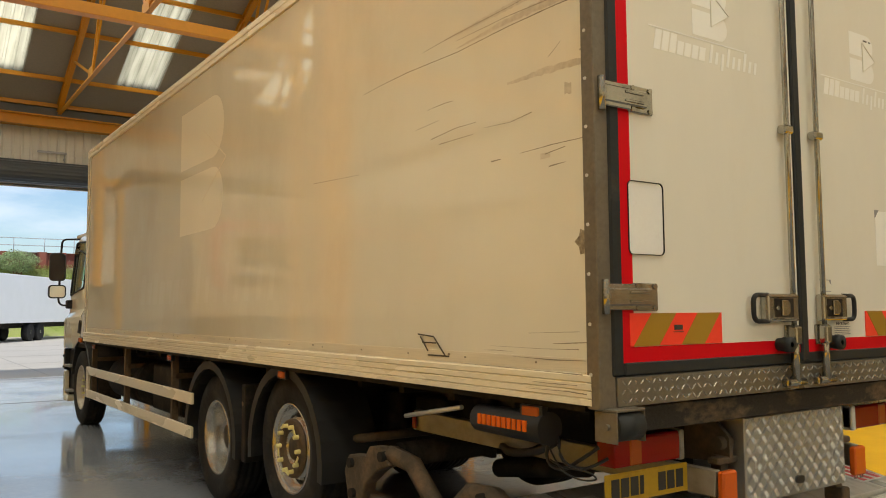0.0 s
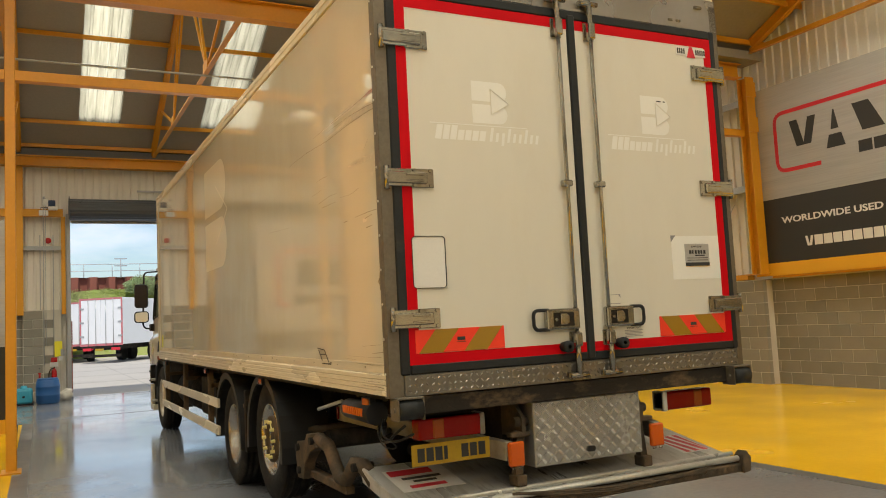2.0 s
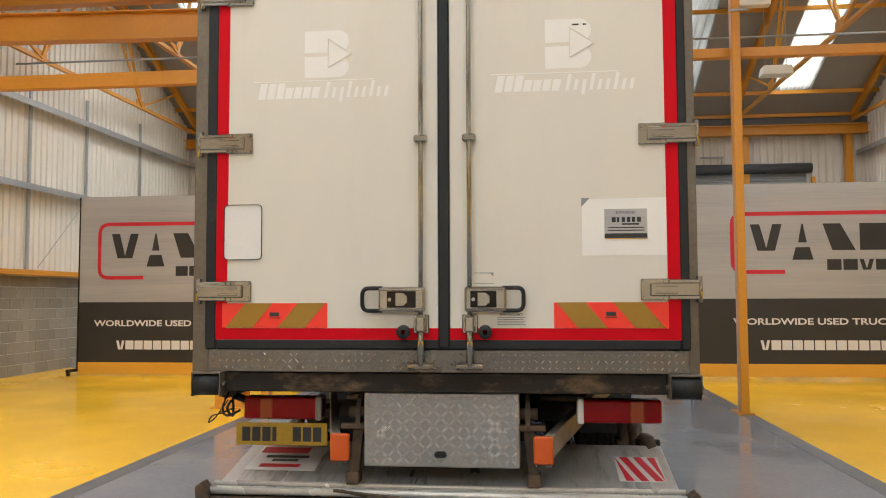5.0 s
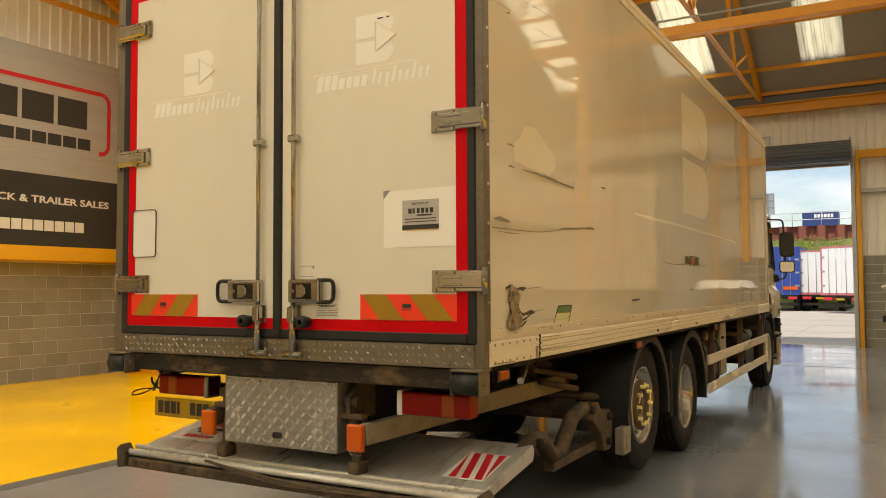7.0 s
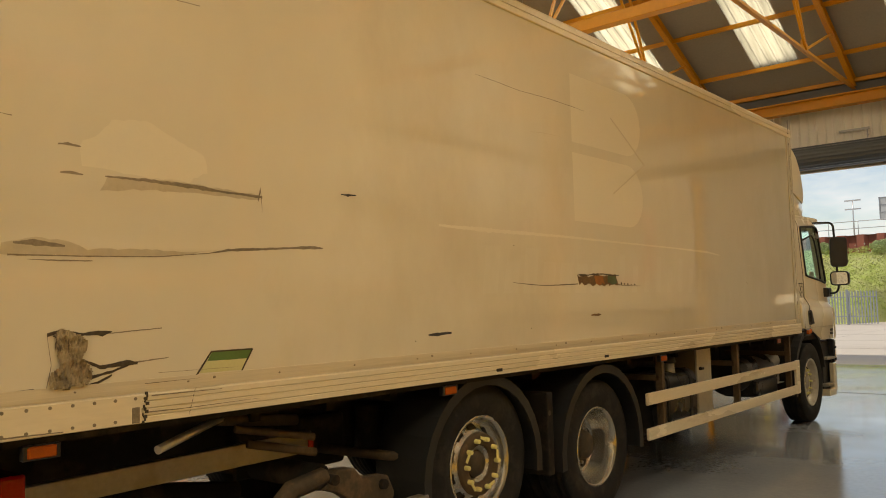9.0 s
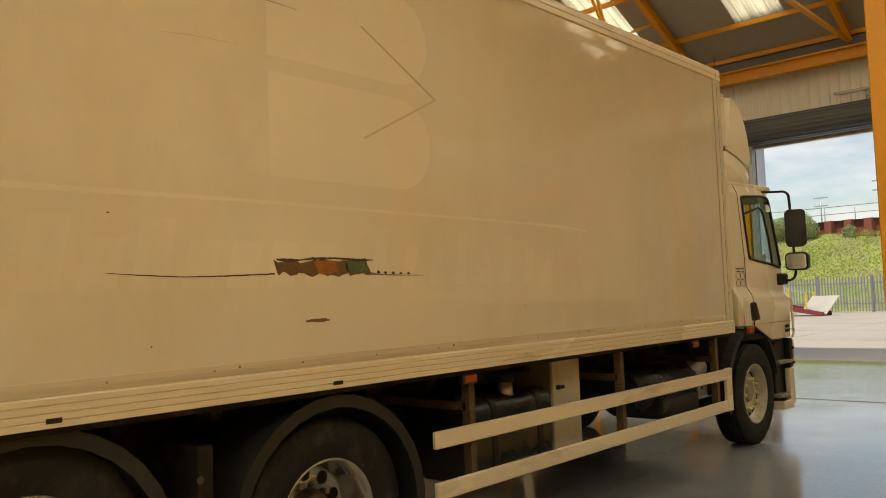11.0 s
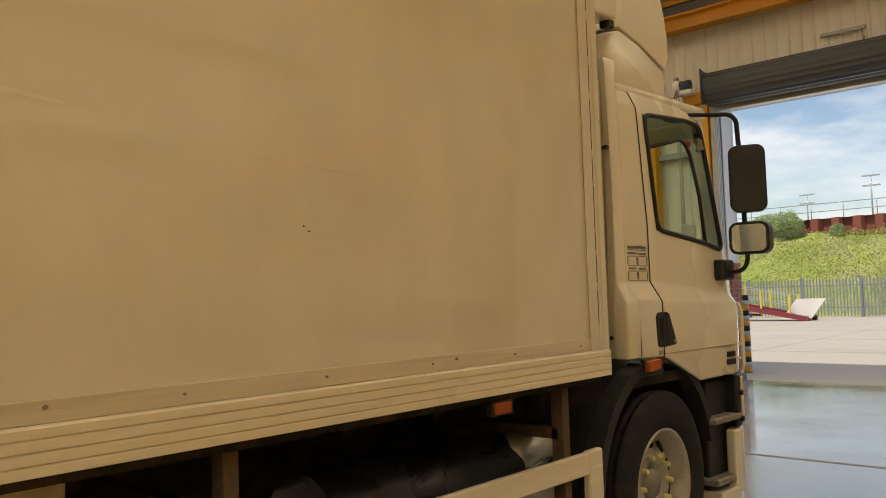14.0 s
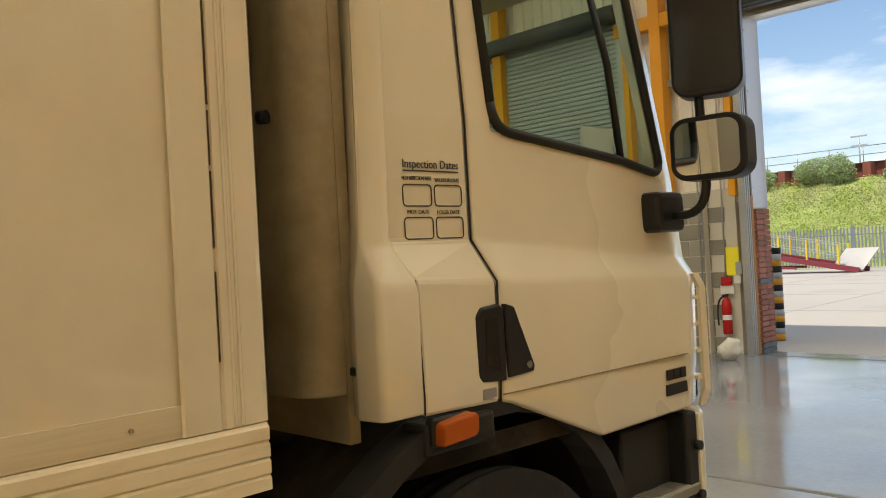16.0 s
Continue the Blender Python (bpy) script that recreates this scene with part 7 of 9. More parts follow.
for pts in ([(0.64, 1.225, 0.005), (0.8, 1.222, 0.003), (1.2, 1.225, 0.001)], [(0.66, 1.29, 0.004), (1.0, 1.287, 0.0015)], [(0.06, 1.195, 0.006), (0.3, 1.19, 0.003)]):
    streak([(y, z, w * 0.6) for y, z, w in pts], SCRAPE, 1, "rail_scratch", 0.0225)
bm = bmesh.new()
box(bm, BX + 0.004, BX + 0.011, 0.04, 0.62, 1.183, 1.298, 0.002)
pt = part("riveted_patch", bm, RAILCREAM, lorry, "riveted repair plate on the bottom rail")
bm = bmesh.new()
for k in range(7):
    for z in (1.2, 1.284):
        rod(bm, (BX + 0.009, 0.08 + 0.085 * k, z), (BX + 0.013, 0.08 + 0.085 * k, z), 0.007, 8)
box(bm, BX + 0.004, BX + 0.0125, 0.575, 0.61, 1.186, 1.25, 0.002)
part("patch_rivet", bm, SCRAPE, pt, each=True)
bm = bmesh.new()
for z in range(12):
    a = 0.635 - 0.001 * z + 0.006 * math.sin(z * 2.1)
    box(bm, BX + 0.004, BX + 0.0135, a, a + 0.009 + 0.006 * math.sin(z * 3.7), 1.306 - 0.0105 * (z + 1), 1.308 - 0.0105 * z)
part("rail_crack", bm, TORNDARK, lorry, "ragged dark joint in the bottom rail")
for k in range(5):
    streak([(0.865 - 0.006 * k, 1.30 - 0.022 * k, 0.002), (0.860 - 0.006 * k, 1.288 - 0.022 * k, 0.005)], TORNDARK, 1, "nick", 0.0225)
# large worn badge and plain lettering bars on both sides
for s in (-1, 1):
    x = s * (BX - 0.0095)

    def lob(za, zb, y0, y1, d):
        r = (zb - za) * 0.5
        pts = [(y0, za), (y0, zb)] + [(y1 - d * r + d * r * math.sin(radians(180 * i / 10)), zb - r + r * math.cos(radians(180 * i / 10))) for i in range(11)]
        bm = bmesh.new()
        f = bm.faces.new([bm.verts.new((x, a, b)) for a, b in pts])
        bmesh.ops.triangulate(bm, faces=[f])
        part("worn_badge", bm, GHOST, body, "faint ghost of a removed badge")

    y0, y1, d = (4.11, 5.25, 1) if s > 0 else (5.27, 4.13, -1)
    lob(2.24, 2.76, y0, y1, d)
    lob(2.84, 3.365, y0, y1, d)
    bm = bmesh.new()
    tri = [(y0 + d * 0.62, 2.5), (y0 + d * 0.62, 3.12), (y1 + d * 0.06, 2.80)]
    for a, b in zip(tri, tri[1:] + tri[:1]):
        bar(bm, (x, a[0], a[1]), (x, b[0], b[1]), 0.002, 0.012)
    part("badge_outline", bm, SMUDGE, body)
    bm = bmesh.new()
    for i in range(16):
        if i == 7:
            continue
        ya = (2.95 + i * 0.225) if s > 0 else (6.6 - i * 0.227)
        h = 0.31 if i in (0, 2, 8, 11, 13) else 0.22
        w = 0.16 if i < 7 else 0.09
        zb = 1.63 if s < 0 else 1.7
        q = [(x, ya, zb), (x, ya + d * w, zb), (x, ya + d * (w + 0.05), zb + h), (x, ya + d * 0.05, zb + h)]
        bm.faces.new([bm.verts.new(p) for p in q])
    part("worn_wording_bar", bm, GHOSTMID, body, "very faint plain bars of worn lettering", each=True)
SOFTSCUFF = material("soft_grey_scuff", (0.52, 0.45, 0.33), 0.4, vary=0.25, scale=10, fine=40)
REDSCUFF = material("faint_red_scuff", (0.56, 0.30, 0.22), 0.4, vary=0.3, scale=14, fine=40)
# scrapes beside the rear corner of one side
streak([(0.03, 2.785, 0.002), (0.2, 2.792, 0.0025), (0.51, 2.793, 0.002), (0.89, 2.781, 0.002), (1.34, 2.794, 0.0022), (1.6, 2.79, 0.0015), (1.81, 2.781, 0.001)], SCRAPE, -1, "curved_scratch", label="long curved scratch")
for a in ([(0.03, 2.80, 0.012), (0.25, 2.822, 0.02), (0.55, 2.818, 0.012), (0.9, 2.80, 0.003)], [(0.02, 2.888, 0.006), (0.24, 2.882, 0.012), (0.62, 2.879, 0.012), (1.0, 2.868, 0.004)], [(0.03, 2.521, 0.012), (0.26, 2.533, 0.015), (0.52, 2.537, 0.005)], [(0.25, 2.18, 0.01), (0.31, 2.182, 0.012)], [(0.12, 2.43, 0.022), (0.16, 2.43, 0.024)]):
    streak(a, SOFTSCUFF, -1, "scuff", 0.0006)
streak([(0.04, 2.893, 0.008), (0.14, 2.893, 0.012), (0.22, 2.888, 0.003)], REDSCUFF, -1, "scuff", 0.001)
for a in ([(0.02, 2.903, 0.0025), (0.2, 2.893, 0.0015), (0.5, 2.879, 0.001), (0.95, 2.871, 0.0015), (1.19, 2.859, 0.001)], [(0.03, 2.811, 0.001), (0.2, 2.827, 0.002), (0.51, 2.84, 0.0012), (0.89, 2.838, 0.001)], [(0.93, 2.552, 0.001), (1.0, 2.556, 0.002), (1.15, 2.552, 0.001)], [(1.05, 2.481, 0.001), (1.26, 2.47, 0.0012)], [(0.75, 2.412, 0.001), (0.91, 2.415, 0.002), (1.12, 2.398, 0.0018)], [(0.77, 2.36, 0.001), (1.05, 2.361, 0.002)], [(0.36, 2.378, 0.002), (0.5, 2.363, 0.001), (0.69, 2.374, 0.0008)], [(0.03, 2.214, 0.0015), (0.23, 2.218, 0.002), (0.44, 2.215, 0.001)], [(0.57, 2.21, 0.002), (0.64, 2.211, 0.003)], [(0.16, 2.197, 0.0015), (0.28, 2.186, 0.002)], [(0.16, 2.135, 0.0015), (0.26, 2.131, 0.003)], [(0.18, 2.631, 0.001), (0.25, 2.588, 0.0015)], [(0.04, 2.576, 0.002), (0.07, 2.567, 0.003)], [(1.86, 2.326, 0.0008), (2.46, 2.355, 0.0015)], [(0.05, 1.42, 0.002), (0.25, 1.41, 0.0015)], [(0.1, 1.46, 0.001), (0.4, 1.45, 0.0008)]):
    streak(a, SCRAPE, -1, "scratch")
# nicks and scratches above the crushed patch on the other
for a in ([(0.05, 2.991, 0.002), (0.2, 2.992, 0.0015), (0.35, 2.998, 0.002)], [(0.28, 2.97, 0.003), (0.33, 2.982, 0.005)], [(0.61, 3.112, 0.001), (0.75, 3.12, 0.002), (0.93, 3.127, 0.0015)], [(0.65, 2.994, 0.001), (0.91, 3.007, 0.0018)], [(0.06, 2.377, 0.001), (0.11, 2.373, 0.002)], [(0.49, 3.104, 0.0008), (0.58, 3.106, 0.0012)]):
    streak(a, SCRAPE, 1, "scratch")
blob([(0.03, 1.78), (0.03, 1.84), (0.08, 1.85), (0.11, 1.8), (0.08, 1.76)], TORN, -1, "edge_dent", label="torn dent at the panel edge")

# ---- doors and shutters in the door wall ----
BRICKRED = material("red_facing_brick", (0.33, 0.13, 0.09), 0.85, vary=0.15, scale=10, fine=80, bump=0.3, per_piece=0.2, rough_vary=0)
BRICKBLUE = material("blue_facing_brick", (0.13, 0.14, 0.17), 0.8, vary=0.15, scale=10, fine=80, bump=0.3, rough_vary=0)
LILAC = material("pale_lilac_sheet", (0.62, 0.64, 0.72), 0.45, vary=0.04)
main_door = thing("roller_door", (0, YE, 0), "open dark grey roller door wound up over the doorway", "roller door", kind="structure")
bm = bmesh.new()
prof = []
n = 40
for i in range(n):
    a = 2 * math.pi * i / n
    r = 0.275 + (0.012 if i % 2 else 0)
    prof.append((YE - 0.42 + r * math.cos(a), 4.94 + r * math.sin(a)))
prism(bm, prof, "x", DX0 - 0.02, DX1 + 0.02)
part("drum", bm, DARK, main_door, "dark grey wound shutter curtain")
bm = bmesh.new()
for k in range(3):
    box(bm, DX0 + 0.03, DX1 - 0.03, YE - 0.20, YE - 0.17, DZ - 0.06 + 0.085 * k, DZ + 0.015 + 0.085 * k, 0.008)
box(bm, DX0 + 0.03, DX1 - 0.03, YE - 0.24, YE - 0.15, DZ - 0.10, DZ - 0.06, 0.006)
part("bottom_bar", bm, ALU, main_door, "grey slats and bottom bar")
for x, s in ((DX0, -1), (DX1, 1)):
    bm = bmesh.new()
    for y in (YE - 0.26, YE - 0.20, YE - 0.14):
        box(bm, x, x + s * 0.10, y, y + 0.035, 0, 4.85, 0.004)
    part("guide", bm, GALV, main_door, "galvanised door guide")
    bm = bmesh.new()
    prism(bm, [(YE - 0.74, 4.64), (YE - 0.74, 5.25), (YE - 0.68, 5.22), (YE - 0.12, 5.22), (YE - 0.12, 4.74)], "x", x - 0.01 + s * 0.03, x + 0.01 + s * 0.03)
    part("end_plate", bm, DARK, main_door)
    bm = bmesh.new()
    box(bm, x + s * 0.12, x + s * 0.22, YE - 0.3, YE - 0.14, 2.2 if s < 0 else 0, 4.77, 0.005)
    part("door_post", bm, ORANGE, main_door, "orange painted steel door post")
    # reveal outside the guides: brick pier with sheet above
    pier = thing("door_pier", (x, YE, 0), "red brick pier with pale sheet above beside the doorway", "pier", kind="structure")
    bm = bmesh.new()
    box(bm, x + s * 0.012, x + s * 0.11, YE - 0.02, YE + 0.42, 0, 2.02)
    part("mortar", bm, MORTAR, pier)
    bm = bmesh.new()
    box(bm, x, x + s * 0.12, YE - 0.03, YE + 0.46, 2.02, DZ, 0.004)
    part("sheet", bm, LILAC, pier, "pale lilac metal sheet")
    bm = bmesh.new()
    for z in (2.3, 2.75, 3.2, 3.65, 4.1, 4.5):
        rod(bm, (x, YE, z), (x - s * 0.004, YE, z), 0.008, 8)
    part("sheet_screw", bm, DARK, pier, each=True)
    bm = bmesh.new()
    box(bm, x - s * 0.005, x + s * 0.1, YE - 0.1, YE - 0.03, 0, 2.2, 0.004)
    part("timber_edge", bm, material("orange_brown_edge", (0.42, 0.20, 0.06), 0.6), pier)
    bt = bmesh.new()
    box(bt, -0.006, 0.05, 0, 0.205, 0, 0.064, 0.002)
    me = bpy.data.meshes.new("brick")
    bt.to_mesh(me)
    bt.free()
    me.materials.append(BRICKRED)
    blue = me.copy()
    blue.materials.clear()
    blue.materials.append(BRICKBLUE)
    for c in range(27):
        for k in range(2):
            y = YE - 0.02 + k * 0.215
            ob = piece("brick", blue if c in (0, 1, 13) else me, pier, (x + s * 0.012, y, 0.004 + c * 0.0745), 0)
            if s > 0:
                ob.matrix_basis = pose(x + 0.056, y, 0.004 + c * 0.0745)
bm = bmesh.new()
box(bm, DX0, DX1, YE - 0.05, YE + 0.46, DZ, DZ + 0.03)
tagged(finish("door_lintel", bm, LILAC), "pale sheet lining over the doorway", "lintel", kind="structure")
# winder, junction boxes, chain and conduits beside the door
for x, s in ((DX0 - 0.22, -1), (3.98, -1)):
    win = thing("door_winder", (x - 0.3, YE - 0.4, 5.1), "white and blue motor winder of the roller door", "door motor", "door motors")
    bm = bmesh.new()
    rod(bm, (x - 0.13, YE - 0.42, 5.10), (x - 0.30, YE - 0.42, 5.10), 0.085, 16)
    part("motor", bm, material("blue_motor", (0.03, 0.05, 0.10), 0.4), win)
    bm = bmesh.new()
    rod(bm, (x - 0.30, YE - 0.42, 5.12), (x - 0.42, YE - 0.42, 5.12), 0.09, 16)
    box(bm, x - 0.30, x - 0.08, YE - 0.52, YE - 0.3, 4.93, 5.01, 0.02)
    part("gear_case", bm, WHITE, win)
    bm = bmesh.new()
    rod(bm, (x - 0.42, YE - 0.36, 5.25), (x - 0.42, YE - 0.36, 0.9), 0.012, 6)
    rod(bm, (x - 0.37, YE - 0.36, 5.25), (x - 0.37, YE - 0.36, 1.4), 0.008, 6)
    rod(bm, (x - 0.43, YE - 0.36, 5.22), (x - 0.38, YE - 0.36, 5.22), 0.07, 12)
    part("hand_chain", bm, GALV, win)
for x in (-2.88, 3.48):
    jb = thing("junction_box", (x, YE - 0.3, 4.85), "white junction box on the orange rail", "junction box", "junction boxes")
    bm = bmesh.new()
    box(bm, x - 0.11, x + 0.11, YE - 0.36, YE - 0.29, 4.79, 4.93, 0.01)
    part("box", bm, WHITE, jb)
    bm = bmesh.new()
    for k in (-0.06, 0.0, 0.06):
        sweep(bm, bend((x + k, YE - 0.32, 4.93), (x + k * 2, YE - 0.3, 5.06), (x + 0.15 + k, YE - 0.2, 5.0)), 0.008, 6)
    part("cable", bm, BLACK, jb, each=True)
shutters = {}
for s in (-1, 1):
    x0, x1 = (4.06, 8.3) if s > 0 else (-8.3, -4.1)
    sh = thing("roller_shutter", ((x0 + x1) / 2, YE, 0), "closed grey-green slatted roller shutter", "roller shutter", "closed shutters", "structure")
    bm = bmesh.new()
    prev = None
    k = 0
    z = 0.0
    while z < 5.1:
        for dz, d in ((0.0, 0.0), (0.012, 0.022), (0.063, 0.022), (0.075, 0.0)):
            cur = (bm.verts.new((x0, YE - 0.16 - d, z + dz)), bm.verts.new((x1, YE - 0.16 - d, z + dz)))
            if prev:
                bm.faces.new((prev[0], prev[1], cur[1], cur[0]))
            prev = cur
        z += 0.075
    part("slat_curtain", bm, SHUTTER, sh, "grey-green corrugated slats")
    bm = bmesh.new()
    rod(bm, (x0 - 0.05, YE - 0.34, 5.14), (x1 + 0.05, YE - 0.34, 5.14), 0.14, 24)
    part("drum", bm, DARK, sh)
    bm = bmesh.new()
    for x in (x0, x1):
        box(bm, x - 0.06, x + 0.06, YE - 0.24, YE - 0.1, 0, 5.1, 0.005)
    part("guide", bm, GALV, sh, each=True)
    bm = bmesh.new()
    for x in (x0 - 0.12, x1 + 0.12):
        box(bm, x - 0.05, x + 0.05, YE - 0.3, YE - 0.14, 0, 4.9, 0.005)
    part("shutter_post", bm, ORANGE, sh, "orange painted posts")
for x in (-0.22, 5.7):
    bm = bmesh.new()
    box(bm, x - 0.33, x + 0.33, YE - 0.12, YE - 0.07, 5.5, 5.55)
    rod(bm, (x + 0.28, YE - 0.1, 5.5), (x + 0.28, YE - 0.1, 5.3), 0.014, 8)
    rod(bm, (x + 0.28, YE - 0.12, 5.38), (x + 0.28, YE - 0.02, 5.38), 0.02, 8)
    tagged(finish("beam_clamp", bm, GALV), "small galvanised bracket on the cladding", "bracket", "wall brackets", "structure")

# ---- printed banners ----


def plain_letters(bm, at, x0, width, z0, h, shapes):
    """Plain blocks standing in for the letters of a name."""
    n = len(shapes)
    step = width / n
    for i, sh in enumerate(shapes):
        a, b = x0 + i * step, x0 + i * step + step * 0.88
        if sh == "v":
            m = (a + b) / 2
            at(bm, [(a, z0 + h), (a + step * 0.26, z0 + h), (m + step * 0.02, z0), (m - step * 0.24, z0)])
            at(bm, [(b, z0 + h), (b - step * 0.26, z0 + h), (m - step * 0.02, z0), (m + step * 0.24, z0)])
        elif sh == "d":
            at(bm, [(a + step * 0.25, z0), (b, z0), (b - step * 0.4, z0 + h), (a, z0 + h)])
        elif sh == "s":
            at(bm, [(a + step * 0.32, z0 + h * 0.3), (b - step * 0.32, z0 + h * 0.3), (b - step * 0.42, z0 + h), (a + step * 0.42, z0 + h)])
            at(bm, [(a + step * 0.15, z0 - h * 0.35), (b - step * 0.15, z0 - h * 0.35), (b - step * 0.25, z0 + h * 0.12), (a + step * 0.25, z0 + h * 0.12)])
        else:
            at(bm, [(a, z0), (b, z0), (b, z0 + h), (a, z0 + h)])


def banner(name, M, width, foot, thing_label, stand=False):
    """A printed sheet 3.65 m high: silver over charcoal over yellow, in the plane x-z of M, facing -y. foot: height of its lower edge."""
    b = thing(name, M.translation, thing_label, "banner", "printed banners")
    hw = width / 2
    z0, z1, z2, z3 = foot, foot + 0.24, foot + 1.46, foot + 3.63

    def sheet(nm, mat, x0, x1, za, zb, lift, label=""):
        bm = bmesh.new()
        box(bm, x0, x1, -lift, 0.004, za, zb)
        bmesh.ops.transform(bm, verts=bm.verts, matrix=M)
        return part(nm, bm, mat, b, label)

    sheet("silver_field", SIGNGREY, -hw, hw, z2, z3, 0.004, "brushed silver printed field")
    sheet("charcoal_band", SIGNBLACK, -hw, hw, z1, z2, 0.004)
    sheet("yellow_band", SIGNYELLOW, -hw, hw, z0, z1, 0.004)
    # red frame, open at its foot
    bm = bmesh.new()
    t = bmesh.new()
    fw, fz0, fz1, r = min(2.33, hw - 0.42), foot + 1.96, foot + 3.06, 0.2
    path = [(-fw + 0.95, fz0)] + [(v.x, v.y) for v in bend((-fw + r, fz0, 0), (-fw, fz0, 0), (-fw, fz0 + r, 0), 6)] + [(v.x, v.y) for v in bend((-fw, fz1 - r, 0), (-fw, fz1, 0), (-fw + r, fz1, 0), 6)] + [(v.x, v.y) for v in bend((fw - r, fz1, 0), (fw, fz1, 0), (fw, fz1 - r, 0), 6)] + [(v.x, v.y) for v in bend((fw, fz0 + r, 0), (fw, fz0, 0), (fw - r, fz0, 0), 6)]
    for p, q in zip(path, path[1:]):
        bar(t, (p[0], -0.0055, p[1]), (q[0], -0.0055, q[1]), 0.004, 0.075, (0, 0, 1) if abs(p[0] - q[0]) > 0.001 else (1, 0, 0))
    merge(bm, t, M)
    part("red_frame", bm, SIGNRED, b, "rounded red frame line")

    def at(bmx, pts):
        prism(bmx, pts, "y", -0.0075, -0.004)

    bm = bmesh.new()
    t = bmesh.new()
    plain_letters(t, at, -2.0, 3.95, foot + 2.36, 0.5, ["v", "s", "d", "r", "r", "r"])
    plain_letters(t, at, -0.62, 2.6, foot + 1.99, 0.2, ["r", "r", "v", "r", "r", "r", "r", "r", "r"])
    merge(bm, t, M)
    part("name_block", bm, SIGNBLACK, b, "plain charcoal blocks in place of a name", each=True)
    bm = bmesh.new()
    t = bmesh.new()
    plain_letters(t, at, -1.86, 3.72, foot + 0.5, 0.18, ["v"] + ["r"] * 18)
    merge(bm, t, M)
    part("address_block", bm, SIGNWHITE, b, "plain white blocks in place of an address", each=True)
    lettering("WORLDWIDE USED TRUCK & TRAILER SALES", 0.165, SIGNWHITE, b, Matrix.Translation(-M.translation) @ M @ Matrix.Translation((-2.35, -0.006, foot + 0.975)) @ Matrix.Rotation(radians(90), 4, "X"), "slogan", 0.004, 4.7)
    if stand:
        bm = bmesh.new()
        t = bmesh.new()
        for x in (-hw - 0.03, hw + 0.03):
            rod(t, (x, 0.02, 0.1), (x, 0.02, foot + 3.63), 0.016, 8)
            box(t, x - 0.03, x + 0.03, -0.35, 0.35, 0.07, 0.13, 0.008)
            for y in (-0.3, 0.3):
                rod(t, (x - 0.02, y, 0.035), (x + 0.02, y, 0.035), 0.035, 12)
        rod(t, (-hw, 0.02, foot + 3.62), (hw, 0.02, foot + 3.62), 0.016, 8)
        merge(bm, t, M)
        part("wheeled_stand", bm, CHASSIS, b, "black wheeled stand frame")
    return b


banner("wall_banner", Matrix.Translation((XW - 0.26, 4.30, 0)) @ Matrix.Rotation(radians(-90), 4, "Z"), 6.1, 2.08, "large silver, charcoal and yellow banner hung on the wall")
banner("wall_banner", Matrix.Translation((-XW + 0.26, 4.05, 0)) @ Matrix.Rotation(radians(90), 4, "Z"), 6.1, 2.06, "large silver, charcoal and yellow banner hung on the wall")
banner("floor_banner", Matrix.Translation((6.62, 11.6, 0)), 6.2, 0.05, "large silver and charcoal banner on a wheeled stand", True)
banner("floor_banner", Matrix.Translation((-6.07, 11.6, 0)), 5.36, 0.02, "large silver and charcoal banner on a wheeled stand", True)

# ---- things against the door wall ----
BLUEDRUM = material("blue_plastic_drum", (0.02, 0.10, 0.30), 0.4, vary=0.08)
CYANDRUM = material("cyan_plastic_can", (0.05, 0.34, 0.48), 0.4, vary=0.08)
REDPAINT = material("red_gloss_paint", (0.42, 0.012, 0.012), 0.25, vary=0.05)
CLOTH = material("off_white_cloth", (0.62, 0.58, 0.50), 0.9, vary=0.12, fine=30, bump=0.3)
YELLOWCARD = material("yellow_notice", (0.85, 0.75, 0.03), 0.5, vary=0.03)
d = thing("plastic_drum", (-2.82, 18.2, 0), "blue plastic drum standing on the floor", "drum", "drums")
bm = bmesh.new()
lathe(bm, [(0.0, 0.0), (0.24, 0.0), (0.26, 0.03), (0.27, 0.2), (0.275, 0.21), (0.27, 0.22), (0.27, 0.4), (0.275, 0.41), (0.27, 0.42), (0.25, 0.56), (0.23, 0.58), (0.0, 0.57)], 28, Matrix.Translation((-2.82, 18.2, 0)))
part("body", bm, BLUEDRUM, d)
bm = bmesh.new()
lathe(bm, [(0.235, 0.575), (0.24, 0.6), (0.22, 0.615), (0.0, 0.61)], 28, Matrix.Translation((-2.82, 18.2, 0)))
part("lid", bm, BLUEDRUM, d)
d = thing("plastic_can", (-3.35, 18.35, 0), "cyan plastic container with a dark cap on the floor", "container", "drums")
bm = bmesh.new()
box(bm, -3.55, -3.15, 18.15, 18.55, 0.02, 0.40, 0.07)
rod(bm, (-3.35, 18.35, 0.38), (-3.35, 18.35, 0.46), 0.1, 16, 0.06)
part("body", bm, CYANDRUM, d)
bm = bmesh.new()
rod(bm, (-3.35, 18.17, 0.2), (-3.35, 18.14, 0.2), 0.03, 12)
box(bm, -3.57, -3.13, 18.13, 18.57, 0.0, 0.03, 0.01)
part("base_and_tap", bm, BLACK, d)
